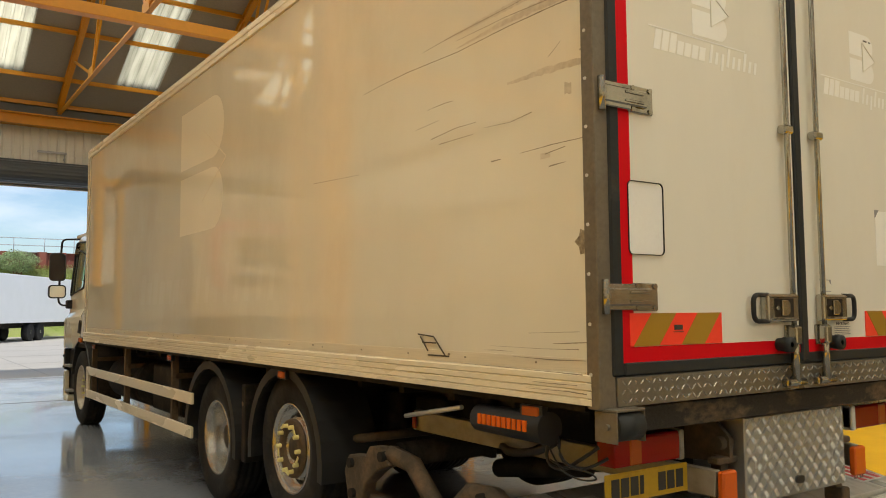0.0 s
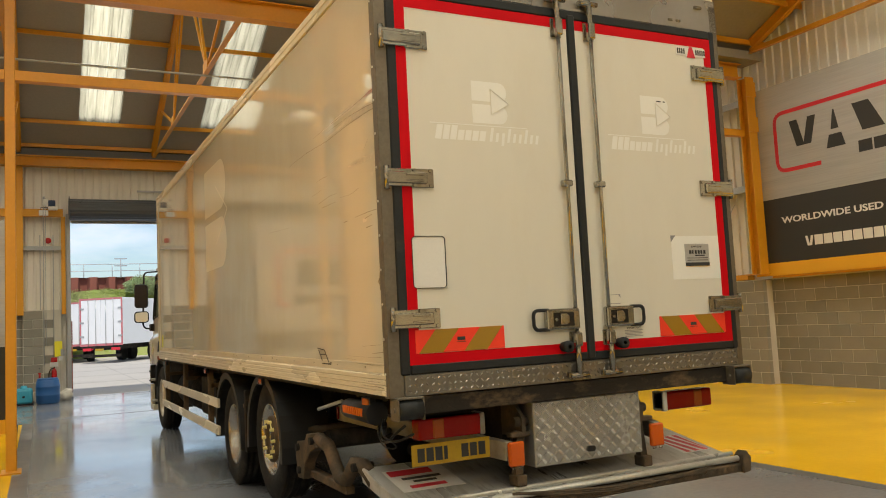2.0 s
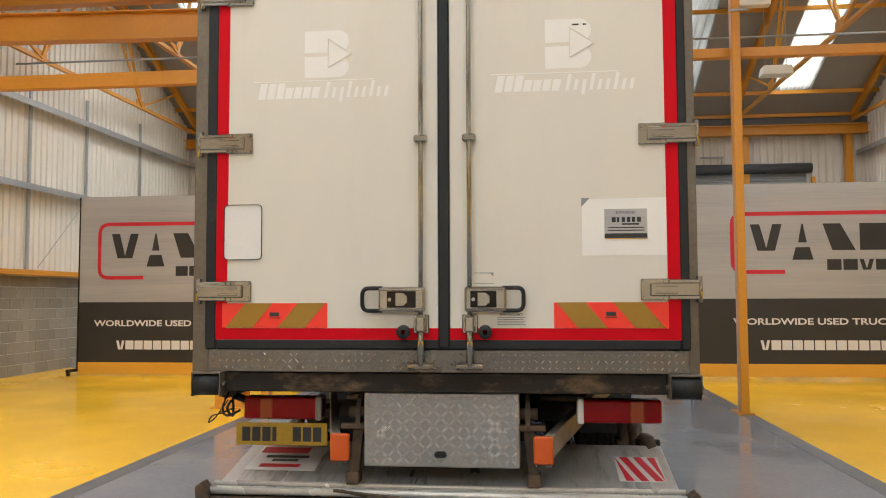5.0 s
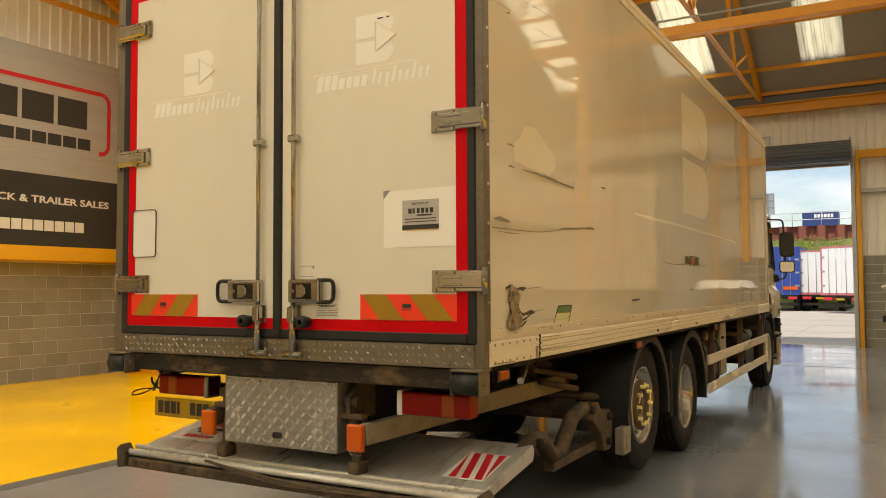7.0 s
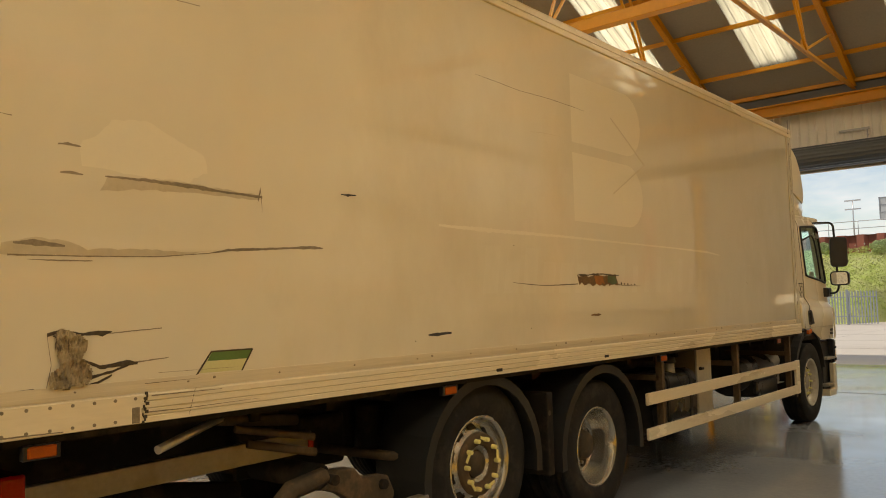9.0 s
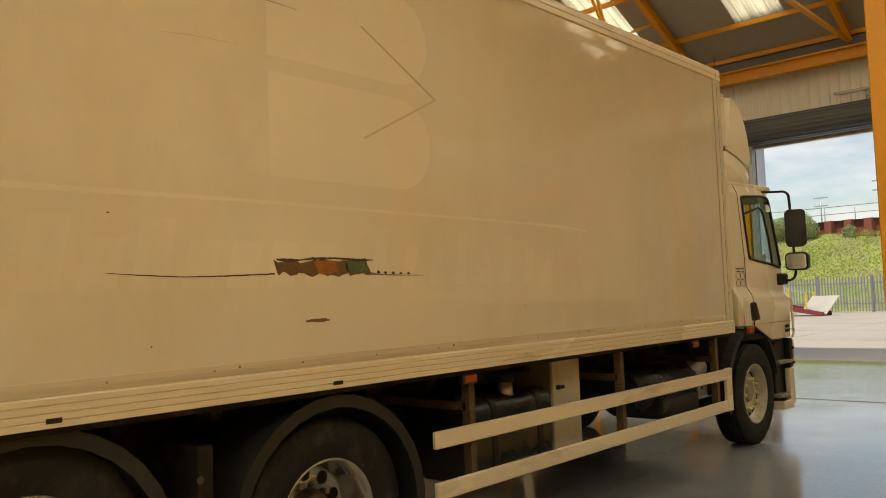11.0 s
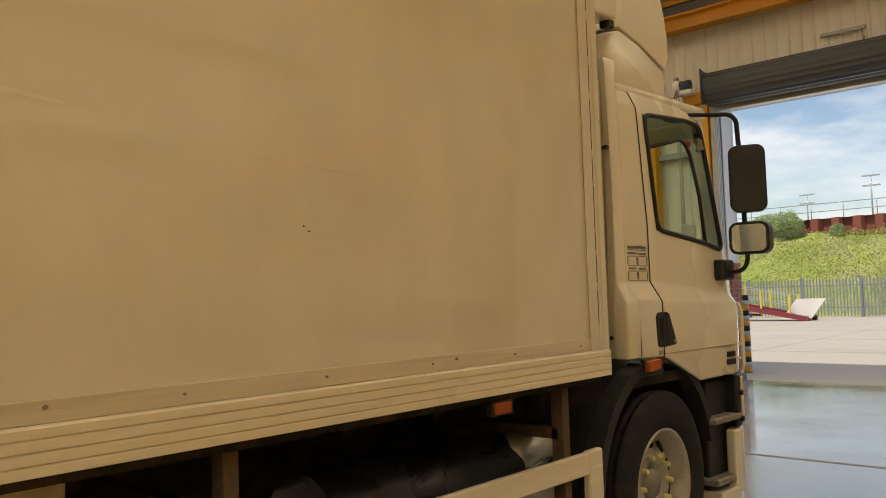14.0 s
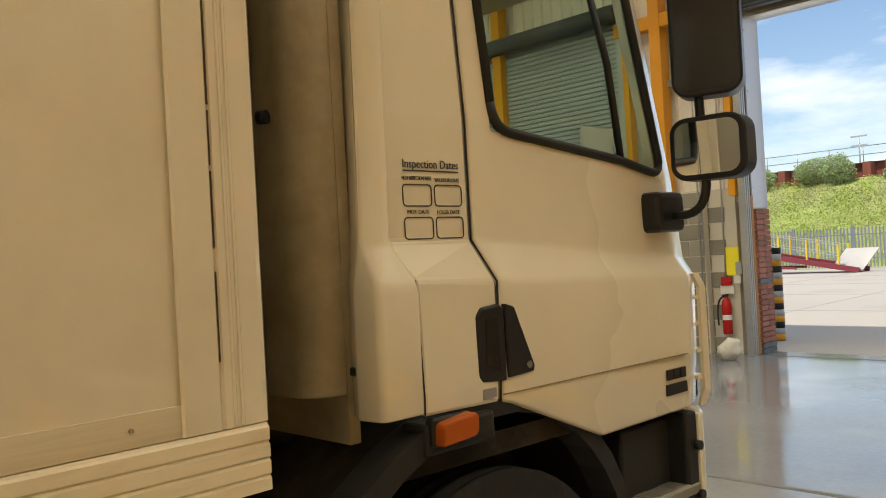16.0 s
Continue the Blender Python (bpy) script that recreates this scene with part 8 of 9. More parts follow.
for x in (-3.0, -2.66):
    ex = thing("fire_extinguisher", (x, YE - 0.15, 0.3), "red fire extinguisher hung on the blockwork", "extinguisher", "fire extinguishers")
    bm = bmesh.new()
    lathe(bm, [(0.0, 0.0), (0.06, 0.0), (0.065, 0.02), (0.065, 0.42), (0.05, 0.48), (0.025, 0.5), (0.02, 0.54)], 18, Matrix.Translation((x, YE - 0.15, 0.28)))
    part("cylinder", bm, REDPAINT, ex)
    bm = bmesh.new()
    sweep(bm, bend((x, YE - 0.15, 0.8), (x - 0.16, YE - 0.17, 0.85), (x - 0.12, YE - 0.17, 0.4)), 0.013, 6)
    box(bm, x - 0.015, x + 0.015, YE - 0.25, YE - 0.1, 0.81, 0.84, 0.005)
    part("hose_and_lever", bm, BLACK, ex)
    bm = bmesh.new()
    lathe(bm, [(0.0655, 0.2), (0.0656, 0.27)], 18, Matrix.Translation((x, YE - 0.15, 0.28)))
    part("label_band", bm, PAPER, ex)
for x, z, w, h, mat, nm in ((-2.56, 1.3, 0.19, 0.4, YELLOWCARD, "yellow_notice"), (-2.66, 1.02, 0.14, 0.12, REDPAINT, "call_point"), (-2.5, 1.05, 0.1, 0.12, PAPER, "small_notice"), (-2.66, 0.9, 0.2, 0.12, PAPER, "small_notice"), (-3.0, 0.9, 0.16, 0.12, PAPER, "small_notice"), (-2.46, 1.2, 0.09, 0.17, GALV, "switch_box"), (-3.0, 1.05, 0.12, 0.1, GALV, "switch_box"), (3.55, 1.55, 0.12, 0.2, GALV, "switch_box")):
    bm = bmesh.new()
    box(bm, x - w / 2, x + w / 2, YE - 0.11 - (0.03 if mat in (REDPAINT, GALV) else 0), YE - 0.08, z - h / 2, z + h / 2, 0.003)
    ob = finish(nm, bm, mat)
    tagged(ob, {"yellow_notice": "bright yellow notice on the block wall", "call_point": "red fire call point on the block wall", "small_notice": "small white safety notice on the wall", "switch_box": "small grey metal switch box on the wall"}[nm], nm.replace("_", " "))
bm = bmesh.new()
for x, z in ((-2.97, 1.1), (-2.66, 1.08), (3.5, 1.6)):
    rod(bm, (x, YE - 0.12, z), (x, YE - 0.12, 4.3), 0.012, 8)
tagged(finish("conduit", bm, GALV), "thin galvanised conduits on the wall", "conduit", kind="structure")
bell = thing("alarm_bell", (-2.78, YE - 0.2, 4.1), "small red alarm bell on the rail", "alarm bell")
bm = bmesh.new()
lathe(bm, [(0.0, 0.06), (0.05, 0.055), (0.075, 0.02), (0.08, 0.0), (0.0, 0.0)], 18, Matrix.Translation((-2.78, YE - 0.2, 4.14)) @ Matrix.Rotation(radians(90), 4, "X"))
part("dome", bm, REDPAINT, bell)
bell2 = thing("alarm_bell", (XW - 0.25, 7.75, 3.75), "small red alarm bell on the rail", "alarm bell")
bm = bmesh.new()
lathe(bm, [(0.0, 0.07), (0.06, 0.06), (0.085, 0.02), (0.09, 0.0), (0.0, 0.0)], 18, Matrix.Translation((XW - 0.22, 8.2, 3.76)) @ Matrix.Rotation(radians(-90), 4, "Y"))
part("dome", bm, REDPAINT, bell2)
# bag on the floor
bm = bmesh.new()
bmesh.ops.create_icosphere(bm, subdivisions=3, radius=1)
for v in bm.verts:
    k = 1 + 0.25 * noise.noise(v.co * 2.2)
    v.co = Vector((v.co.x * 0.16 * k + 0.012 * noise.noise(v.co * 9), v.co.y * 0.14 * k, max(-0.12, v.co.z * 0.14 * k)))
    if v.co.z > 0.08:
        v.co.x += 0.04
        v.co.z += 0.03
bmesh.ops.translate(bm, verts=bm.verts, vec=(-2.4, 18.9, 0.12))
for f in bm.faces:
    f.smooth = True
tagged(finish("cloth_bag", bm, CLOTH), "crumpled off-white cloth bag on the floor", "bag")
# pressure washer trolley behind the banner
tw = thing("trolley", (-3.95, 16.6, 0), "dark wheeled trolley with tubular handle and brown tank", "trolley")
bm = bmesh.new()
for dx in (-0.16, 0.16):
    sweep(bm, [(-3.95 + dx, 16.75, 0.1), (-3.95 + dx, 16.7, 0.5), (-3.95 + dx, 16.55, 0.95), (-3.95 + dx, 16.45, 1.05)], 0.016, 8)
rod(bm, (-4.11, 16.45, 1.05), (-3.79, 16.45, 1.05), 0.016, 8)
part("handle", bm, GALV, tw)
bm = bmesh.new()
for dx in (-0.2, 0.2):
    rod(bm, (-3.95 + dx - 0.03, 16.75, 0.15), (-3.95 + dx + 0.03, 16.75, 0.15), 0.15, 18)
part("wheel", bm, RUBBER, tw, each=True)
bm = bmesh.new()
box(bm, -4.1, -3.8, 16.5, 16.8, 0.15, 0.6, 0.04)
part("tank", bm, FOAM, tw)
bm = bmesh.new()
box(bm, -4.12, -3.78, 16.48, 16.82, 0.6, 0.75, 0.04)
part("cover", bm, CLOTH, tw)

# ---- buggy and boxes on the other side ----
bg = thing("golf_buggy", (3.3, 17.0, 0), "dark golf buggy with a torn white canopy parked by the wall", "buggy")
bm = bmesh.new()
prism(bm, [(15.9, 0.2), (15.85, 0.55), (16.0, 0.75), (16.3, 0.85), (16.4, 0.5), (17.2, 0.42), (17.3, 0.72), (18.1, 0.72), (18.2, 0.3), (18.0, 0.2)], "x", 2.75, 3.85, 0.04)
part("body", bm, material("dark_green_body", (0.025, 0.035, 0.032), 0.3), bg)
for x in (3.0, 3.6):
    bm = bmesh.new()
    box(bm, x - 0.24, x + 0.24, 17.25, 17.45, 0.8, 1.15, 0.05)
    part("seat_back", bm, BLACK, bg, "black seat back")
bm = bmesh.new()
box(bm, 2.75, 3.85, 16.95, 17.5, 0.7, 0.82, 0.04)
part("seat", bm, BLACK, bg)
for x in (2.82, 3.72):
    for y in (16.1, 17.85):
        bm = bmesh.new()
        rod(bm, (x - 0.08, y, 0.23), (x + 0.1, y, 0.23), 0.23, 22)
        part("wheel", bm, RUBBER, bg)
bm = bmesh.new()
for x in (2.8, 3.8):
    rod(bm, (x, 16.35, 0.8), (x, 16.6, 1.62), 0.015, 8)
    rod(bm, (x, 17.9, 0.7), (x, 17.7, 1.62), 0.015, 8)
part("canopy_post", bm, CHASSIS, bg, each=True)
bm = bmesh.new()
t = bmesh.new()
bmesh.ops.create_grid(t, x_segments=20, y_segments=20, size=1)
for v in t.verts:
    x, y = v.co.x, v.co.y
    e = max(abs(x), abs(y))
    z = 1.70 - 0.03 * e ** 4
    if abs(x) > 0.88 or abs(y) > 0.88:
        z = 1.52 + 0.09 * noise.noise(Vector((x * 4, y * 4, 2)))
    v.co = Vector((3.27 + x * 0.62, 17.05 + y * 0.85, z))
bmesh.ops.solidify(t, geom=t.faces[:], thickness=0.012)
merge(bm, t)
part("canopy", bm, WHITE, bg, "torn white fabric canopy")
bm = bmesh.new()
lathe(bm, [(0.14, -0.012), (0.165, 0), (0.14, 0.012)], 20, Matrix.Translation((3.0, 16.65, 0.98)) @ Matrix.Rotation(radians(-50), 4, "X"))
rod(bm, (3.0, 16.65, 0.98), (3.0, 16.4, 0.7), 0.02, 8)
part("steering_wheel", bm, BLACK, bg)
bm = bmesh.new()
box(bm, 2.66, 2.82, 15.95, 16.1, 0.78, 0.92, 0.01)
part("side_box", bm, BLACK, bg)
CARD = material("cardboard", (0.42, 0.25, 0.11), 0.8, vary=0.1, fine=60, bump=0.05)
for x0, x1, y0, z1 in ((2.83, 3.28, 14.2, 0.74), (3.30, 3.80, 14.25, 0.72), (3.28, 3.75, 14.75, 0.92)):
    cb = thing("cardboard_box", ((x0 + x1) / 2, y0 + 0.2, 0.12), "brown cardboard carton stacked on a pallet", "carton", "cartons")
    bm = bmesh.new()
    box(bm, x0, x1, y0, y0 + 0.4, 0.12, z1, 0.006)
    part("carton", bm, CARD, cb)
    bm = bmesh.new()
    q = [(x0, y0, z1), (x1, y0, z1), (x1, y0 - 0.1, z1 + 0.09), (x0, y0 - 0.1, z1 + 0.09)]
    bm.faces.new([bm.verts.new(p) for p in q])
    q = [(x0, y0, z1), (x0, y0 + 0.4, z1), (x0 - 0.1, y0 + 0.38, z1 + 0.06), (x0 - 0.1, y0 + 0.02, z1 + 0.06)]
    bm.faces.new([bm.verts.new(p) for p in q])
    bmesh.ops.solidify(bm, geom=bm.faces[:], thickness=0.004)
    part("flap", bm, CARD, cb, each=True)
    bm = bmesh.new()
    for k in range(4):
        box(bm, x0 + 0.08, x0 + 0.3 - 0.05 * (k % 2), y0 - 0.0015, y0, 0.35 + 0.07 * k, 0.36 + 0.07 * k)
    part("print_bar", bm, INKGREY, cb, each=True)
pal = thing("pallet", (3.3, 14.45, 0), "wooden pallet under the cartons", "pallet")
bm = bmesh.new()
for k in range(5):
    box(bm, 2.8, 3.85, 14.15 + 0.2 * k, 14.25 + 0.2 * k, 0.095, 0.118)
for x in (2.8, 3.3, 3.75):
    box(bm, x, x + 0.1, 14.15, 15.05, 0.0, 0.095)
part("board", bm, material("pallet_wood", (0.32, 0.22, 0.12), 0.8, vary=0.2, fine=40), pal, each=True)
bm = bmesh.new()
box(bm, 3.1, 3.45, 14.55, 14.8, 0.75, 0.98, 0.03)
tagged(finish("white_packing", bm, PAPER), "white packing block on the cartons", "packing")
bm = bmesh.new()
for k in range(9):
    x, y = 3.0 + 0.09 * k, 13.95 + 0.06 * random.uniform(-1, 1)
    box(bm, x, x + 0.3, y, y + 0.05, 0.004 + 0.006 * k, 0.008 + 0.006 * k, 0, Matrix.Translation((x, y, 0)) @ Matrix.Rotation(radians(random.uniform(-30, 40)), 4, "Z") @ Matrix.Translation((-x, -y, 0)))
tagged(finish("paper_strips", bm, PAPER), "loose white paper strips on the floor", "paper", kind="stuff")
# ceiling lamps
for x, y, z in ((5.3, 12.0, 5.85), (-4.6, 12.0, 5.85), (9.0, 13.2, 6.2)):
    hl = thing("hanging_lamp", (x, y, z), "white unlit hanging lamp box under the roof", "lamp", "hanging lamps")
    bm = bmesh.new()
    prism(bm, [(x - 0.3, z), (x + 0.3, z), (x + 0.26, z + 0.18), (x - 0.26, z + 0.18)], "y", y - 0.15, y + 0.15, 0.01)
    part("housing", bm, WHITE, hl)
    bm = bmesh.new()
    for dx in (-0.2, 0.2):
        rod(bm, (x + dx, y, z + 0.17), (x + dx, y, roof_z(y) + 0.02), 0.006, 6)
    part("hanger", bm, GALV, hl, each=True)
bm = bmesh.new()
rod(bm, (-9.6, 10.6, 6.2), (9.6, 10.6, 6.2), 0.02, 8)
tagged(finish("conduit", bm, GALV), "long galvanised conduit under the roof", "conduit", kind="structure")
cb = thing("column_box", (3.42, 7.13, 5.55), "white control box strapped to the column", "control box")
bm = bmesh.new()
box(bm, 3.345, 3.76, 6.98, 7.12, 5.5, 5.75, 0.01)
part("box", bm, WHITE, cb)
bm = bmesh.new()
for z in (5.42, 5.62, 5.8):
    box(bm, 3.2, 3.45, 6.95, 6.975, z, z + 0.03)
part("strap", bm, GALV, cb, each=True)
# bollard outside
bo = thing("bollard", (-2.66, 21.2, 0), "black, grey and amber banded bollard beside the doorway", "bollard")
BAND = {"k": BLACK, "g": material("grey_reflective_band", (0.45, 0.46, 0.47), 0.4), "a": material("amber_reflective_band", (0.70, 0.32, 0.02), 0.4)}
z = 0.0
for i, c in enumerate("agkagkagkagkagk"):
    bm = bmesh.new()
    hgt = 0.096
    rod(bm, (-2.66, 21.2, z), (-2.66, 21.2, z + hgt), 0.085 - 0.0008 * (i % 3), 20)
    part("band", bm, BAND[c], bo)
    z += hgt

# ---- the yard ----
GRASS = material("rough_grass", (0.36, 0.43, 0.10), 0.9, vary=0.3, scale=3, fine=14, bump=0.5, dirt=(0.38, 0.37, 0.17), dirt_at=(0.42, 0.66), dirt_scale=0.6, rough_vary=0, per_piece=0.35, islands=True)
TURF = material("bank_turf", (0.36, 0.43, 0.10), 0.9, vary=0.3, scale=3, fine=14, bump=0.5, dirt=(0.38, 0.37, 0.17), dirt_at=(0.42, 0.66), dirt_scale=0.6, rough_vary=0)
LEAF = material("bush_leaves", (0.42, 0.50, 0.25), 0.8, vary=0.3, fine=10, bump=0, rough_vary=0, per_piece=0.4, islands=True)


def let_light_through(m, share):
    """Leaves pass some of the light that falls on their far side."""
    n, l = m.node_tree.nodes, m.node_tree.links
    p = n["Principled BSDF"]
    tr = n.new("ShaderNodeBsdfTranslucent")
    src = p.inputs["Base Color"].links[0].from_socket
    l.new(src, tr.inputs[0])
    mx = n.new("ShaderNodeMixShader")
    mx.inputs[0].default_value = share
    out = n["Material Output"]
    l.new(p.outputs[0], mx.inputs[1])
    l.new(tr.outputs[0], mx.inputs[2])
    l.new(mx.outputs[0], out.inputs[0])


for m in (GRASS, LEAF):
    let_light_through(m, 0.45)
PILE = material("rusty_sheet_pile", (0.24, 0.075, 0.045), 0.85, vary=0.2, fine=10, bump=0.1)
FENCE = material("grey_palisade", (0.20, 0.22, 0.24), 0.6, vary=0.1)
MAROON = material("maroon_ramp_steel", (0.20, 0.025, 0.035), 0.5, vary=0.1)
YELLOWPOST = material("yellow_post", (0.75, 0.50, 0.03), 0.5, vary=0.05)
BLUECURTAIN = material("blue_curtain", (0.02, 0.06, 0.30), 0.5, vary=0.08)
PALERED = material("faded_red_frame", (0.55, 0.17, 0.18), 0.5, vary=0.08)
TRAILERWHITE = material("white_trailer", (0.80, 0.80, 0.80), 0.45, vary=0.04)
bm = bmesh.new()
for x0, x1, y0, y1 in ((-1500, 1500, YE + 0.3, 62.0), (-1500, -10.3, -1500, YE + 0.3), (10.3, 1500, -1500, YE + 0.3), (-10.3, 10.3, -1500, -18.0)):
    q = [bm.verts.new(p) for p in ((x0, y0, -0.01), (x1, y0, -0.01), (x1, y1, -0.01), (x0, y1, -0.01))]
    bm.faces.new(q)
tagged(finish("ground", bm, CONCRETE), "sunlit pale concrete yard", "yard", kind="structure")
bm = bmesh.new()
for y in (26.5, 31.5, 36.5, 41.5):
    box(bm, -40, 40, y, y + 0.03, -0.02, -0.006)
for x in (-9, -4.5, 0, 4.5, 9):
    box(bm, x, x + 0.03, YE + 0.6, 46, -0.02, -0.006)
tagged(finish("yard_joint", bm, material("yard_joint_grey", (0.36, 0.33, 0.28), 0.9, vary=0.2)), "narrow grey joints in the yard concrete", "yard joint", kind="structure")
# bank rising to the piled wall
bm = bmesh.new()
nx, ny = 180, 16


def foot_of_bank(x):
    """The bank's foot stands back behind the parked trailers."""
    k = min(1, max(0, (x + 8.0) / 2.2))
    return 50.2 + 9.6 * k


grid = []
for j in range(ny + 1):
    row = []
    for i in range(nx + 1):
        x = -75 + 150 * i / nx
        v = j / ny
        y0 = foot_of_bank(x)
        y = y0 + (61.8 - y0) * v
        z = 4.9 * (v ** 0.85) + 0.35 * noise.noise(Vector((x * 0.3, y * 0.3, 1))) * min(1, v * 4)
        row.append(bm.verts.new((x, y, z - 0.02)))
    grid.append(row)
for j in range(ny):
    for i in range(nx):
        bm.faces.new((grid[j][i], grid[j][i + 1], grid[j + 1][i + 1], grid[j + 1][i])).smooth = True
tagged(finish("grass_bank", bm, TURF), "rough green grass bank behind the yard", "bank", kind="structure")


def leafy(name, centre, size, count, leaf, mat, label, cat, kind="", fill=None):
    """A loose crown of many small leaf clumps."""
    bm = bmesh.new()
    for _ in range(count):
        d = Vector((random.gauss(0, 1), random.gauss(0, 1), random.gauss(0, 1))).normalized() * random.uniform(0.35, 1.0) ** 0.5
        if fill:
            p = fill()
        else:
            k = 1 + 0.3 * noise.noise(d * 2.0 + Vector(centre))
            p = Vector(centre) + Vector((d.x * size[0], d.y * size[1], d.z * size[2])) * k
        a, b = Vector((random.uniform(-1, 1), random.uniform(-1, 1), random.uniform(-0.4, 1))).normalized(), Vector((random.uniform(-1, 1), random.uniform(-1, 1), random.uniform(-1, 1))).normalized()
        s = leaf * random.uniform(0.5, 1.3)
        q = [p - a * s, p + b * s * 0.5, p + a * s, p - b * s * 0.5]
        bm.faces.new([bm.verts.new(v) for v in q])
    me = bpy.data.meshes.new(name)
    bm.to_mesh(me)
    bm.free()
    me.materials.append(mat)
    return tagged(new(name, me), label, cat, kind=kind)


def tuft_spot():
    v = random.random()
    x = random.uniform(-34, 22)
    y0 = foot_of_bank(x)
    return Vector((x, y0 + 0.1 + (61.7 - y0) * v, 4.9 * (v ** 0.85) + random.uniform(0.0, 0.35) * (0.6 + 1.9 * max(0.0, noise.noise(Vector((x * 0.55, v * 5.0, 3.0)))))))


leafy("bank_weeds", (0, 0, 0), (1, 1, 1), 150000, 0.062, GRASS, "tall green weeds on the bank", "weeds", "stuff", tuft_spot)
FLOWER = material("pale_weed_flowers", (0.55, 0.55, 0.42), 0.9, vary=0.1, bump=0)
leafy("weed_flowers", (0, 0, 0), (1, 1, 1), 3500, 0.05, FLOWER, "pale weed flowers on the bank", "flowers", "stuff", lambda: tuft_spot() + Vector((0, 0, 0.25)))
for c, sz in (((-15.1, 61.0, 5.6), (1.05, 0.8, 1.0)), ((-16.6, 61.4, 5.7), (1.3, 0.8, 0.8)), ((-20.5, 61.3, 5.5), (1.6, 0.9, 0.9)), ((-12.1, 61.3, 5.1), (0.45, 0.4, 0.5)), ((-8.3, 61.2, 5.0), (0.7, 0.6, 0.5)), ((4.0, 61.0, 5.2), (1.4, 0.8, 0.8))):
    bush = thing("bush", (c[0], c[1], c[2] - sz[2]), "leafy green bush against the piled wall", "bush", "bushes")
    ob = leafy("crown", c, sz, int(2600 * (0.6 + sz[0] * sz[2] * 1.6)), 0.07, LEAF, "", "")
    ob.parent = bush
    ob.matrix_parent_inverse = bush.matrix_world.inverted()
    bm = bmesh.new()
    for k in range(4):
        rod(bm, (c[0] + 0.1 * k, c[1], c[2] - sz[2] - 0.3), (c[0] + 0.35 * (k - 1.5), c[1], c[2] + 0.3), 0.04, 6, 0.02)
    part("stem", bm, PILE, bush, each=True)
# sheet piling
bm = bmesh.new()
prev = None
x = -75.0
k = 0
while x < 75:
    for dx, dy in ((0, 0), (0.45, 0), (0.65, 0.5), (1.1, 0.5), (1.3, 0)):
        cur = (bm.verts.new((x + dx, 62.0 + dy, 4.2)), bm.verts.new((x + dx, 62.0 + dy, 6.0)))
        if prev:
            bm.faces.new((prev[0], cur[0], cur[1], prev[1]))
        prev = cur
    x += 1.3
tagged(finish("sheet_pile_wall", bm, PILE), "rusty red folded sheet pile wall", "retaining wall", kind="structure")
bm = bmesh.new()
q = [bm.verts.new(p) for p in ((-1500, 62.2, 5.98), (1500, 62.2, 5.98), (1500, 1500, 5.98), (-1500, 1500, 5.98))]
bm.faces.new(q)
tagged(finish("upper_ground", bm, CONCRETE), "level ground above the piled wall", "ground", kind="structure")
fe = thing("handrail", (0, 62.6, 6.0), "thin grey handrail above the piled wall", "handrail", kind="structure")
bm = bmesh.new()
for z in (6.5, 7.02):
    rod(bm, (-70, 62.6, z), (70, 62.6, z), 0.03, 6)
for i in range(70):
    rod(bm, (-70 + 2 * i, 62.6, 6.0), (-70 + 2 * i, 62.6, 7.02), 0.03, 6)
part("rails_and_posts", bm, GALV, fe)
# palisade fence
fe = thing("palisade_fence", (-20, 49.0, 0), "grey steel palisade fence below the bank", "fence", kind="structure")
bm = bmesh.new()
bx = bmesh.new()
prism(bx, [(-0.035, 0.05), (0.035, 0.05), (0.035, 1.85), (0.0, 1.95), (-0.035, 1.85)], "y", -0.006, 0.006)
pale = bpy.data.meshes.new("pale")
bx.to_mesh(pale)
bx.free()
pale.materials.append(FENCE)
rest = bmesh.new()
i = 0
for k in range(420):
    x = -38 + 0.155 * k
    if -23 < x < -6.2:
        piece("pale", pale, fe, (x, 49.0, 0))
    elif x < -6.2:
        box(rest, x - 0.035, x + 0.035, 48.995, 49.005, 0.05, 1.9)
part("far_pale", rest, FENCE, fe)
bm = bmesh.new()
for z in (0.45, 1.55):
    box(bm, -38, -6.2, 49.01, 49.06, z, z + 0.05)
for k in range(12):
    box(bm, -38 + 2.75 * k - 0.06, -38 + 2.75 * k + 0.06, 49.01, 49.12, 0, 2.0)
part("rail", bm, FENCE, fe, each=True)
# maroon loading ramp with yellow posts
rp = thing("loading_ramp", (-11, 45.2, 0), "maroon steel loading ramp with yellow posts", "loading ramp")
bm = bmesh.new()
for y in (44.6, 45.9):
    bar(bm, (-19, y, 1.15), (-13.5, y, 0.95), 0.1, 0.25)
    bar(bm, (-13.5, y, 0.95), (-8.9, y, 0.08), 0.1, 0.22)
    bar(bm, (-19, y, 0.35), (-11.5, y, 0.25), 0.08, 0.1)
    for x in (-18, -16, -14.2, -12.8):
        bar(bm, (x, y, 0.02), (x, y, 0.95 if x < -13.5 else 0.8), 0.09, 0.09, (0, 1, 0))
    bar(bm, (-14.2, y, 0.9), (-12.8, y, 0.3), 0.06, 0.06)
part("frame", bm, MAROON, rp)
bm = bmesh.new()
q = [bm.verts.new(p) for p in ((-13.5, 44.6, 0.98), (-8.9, 44.6, 0.1), (-8.9, 45.9, 0.1), (-13.5, 45.9, 0.98))]
bm.faces.new(q)
bmesh.ops.solidify(bm, geom=bm.faces[:], thickness=0.04)
part("deck", bm, MAROON, rp)
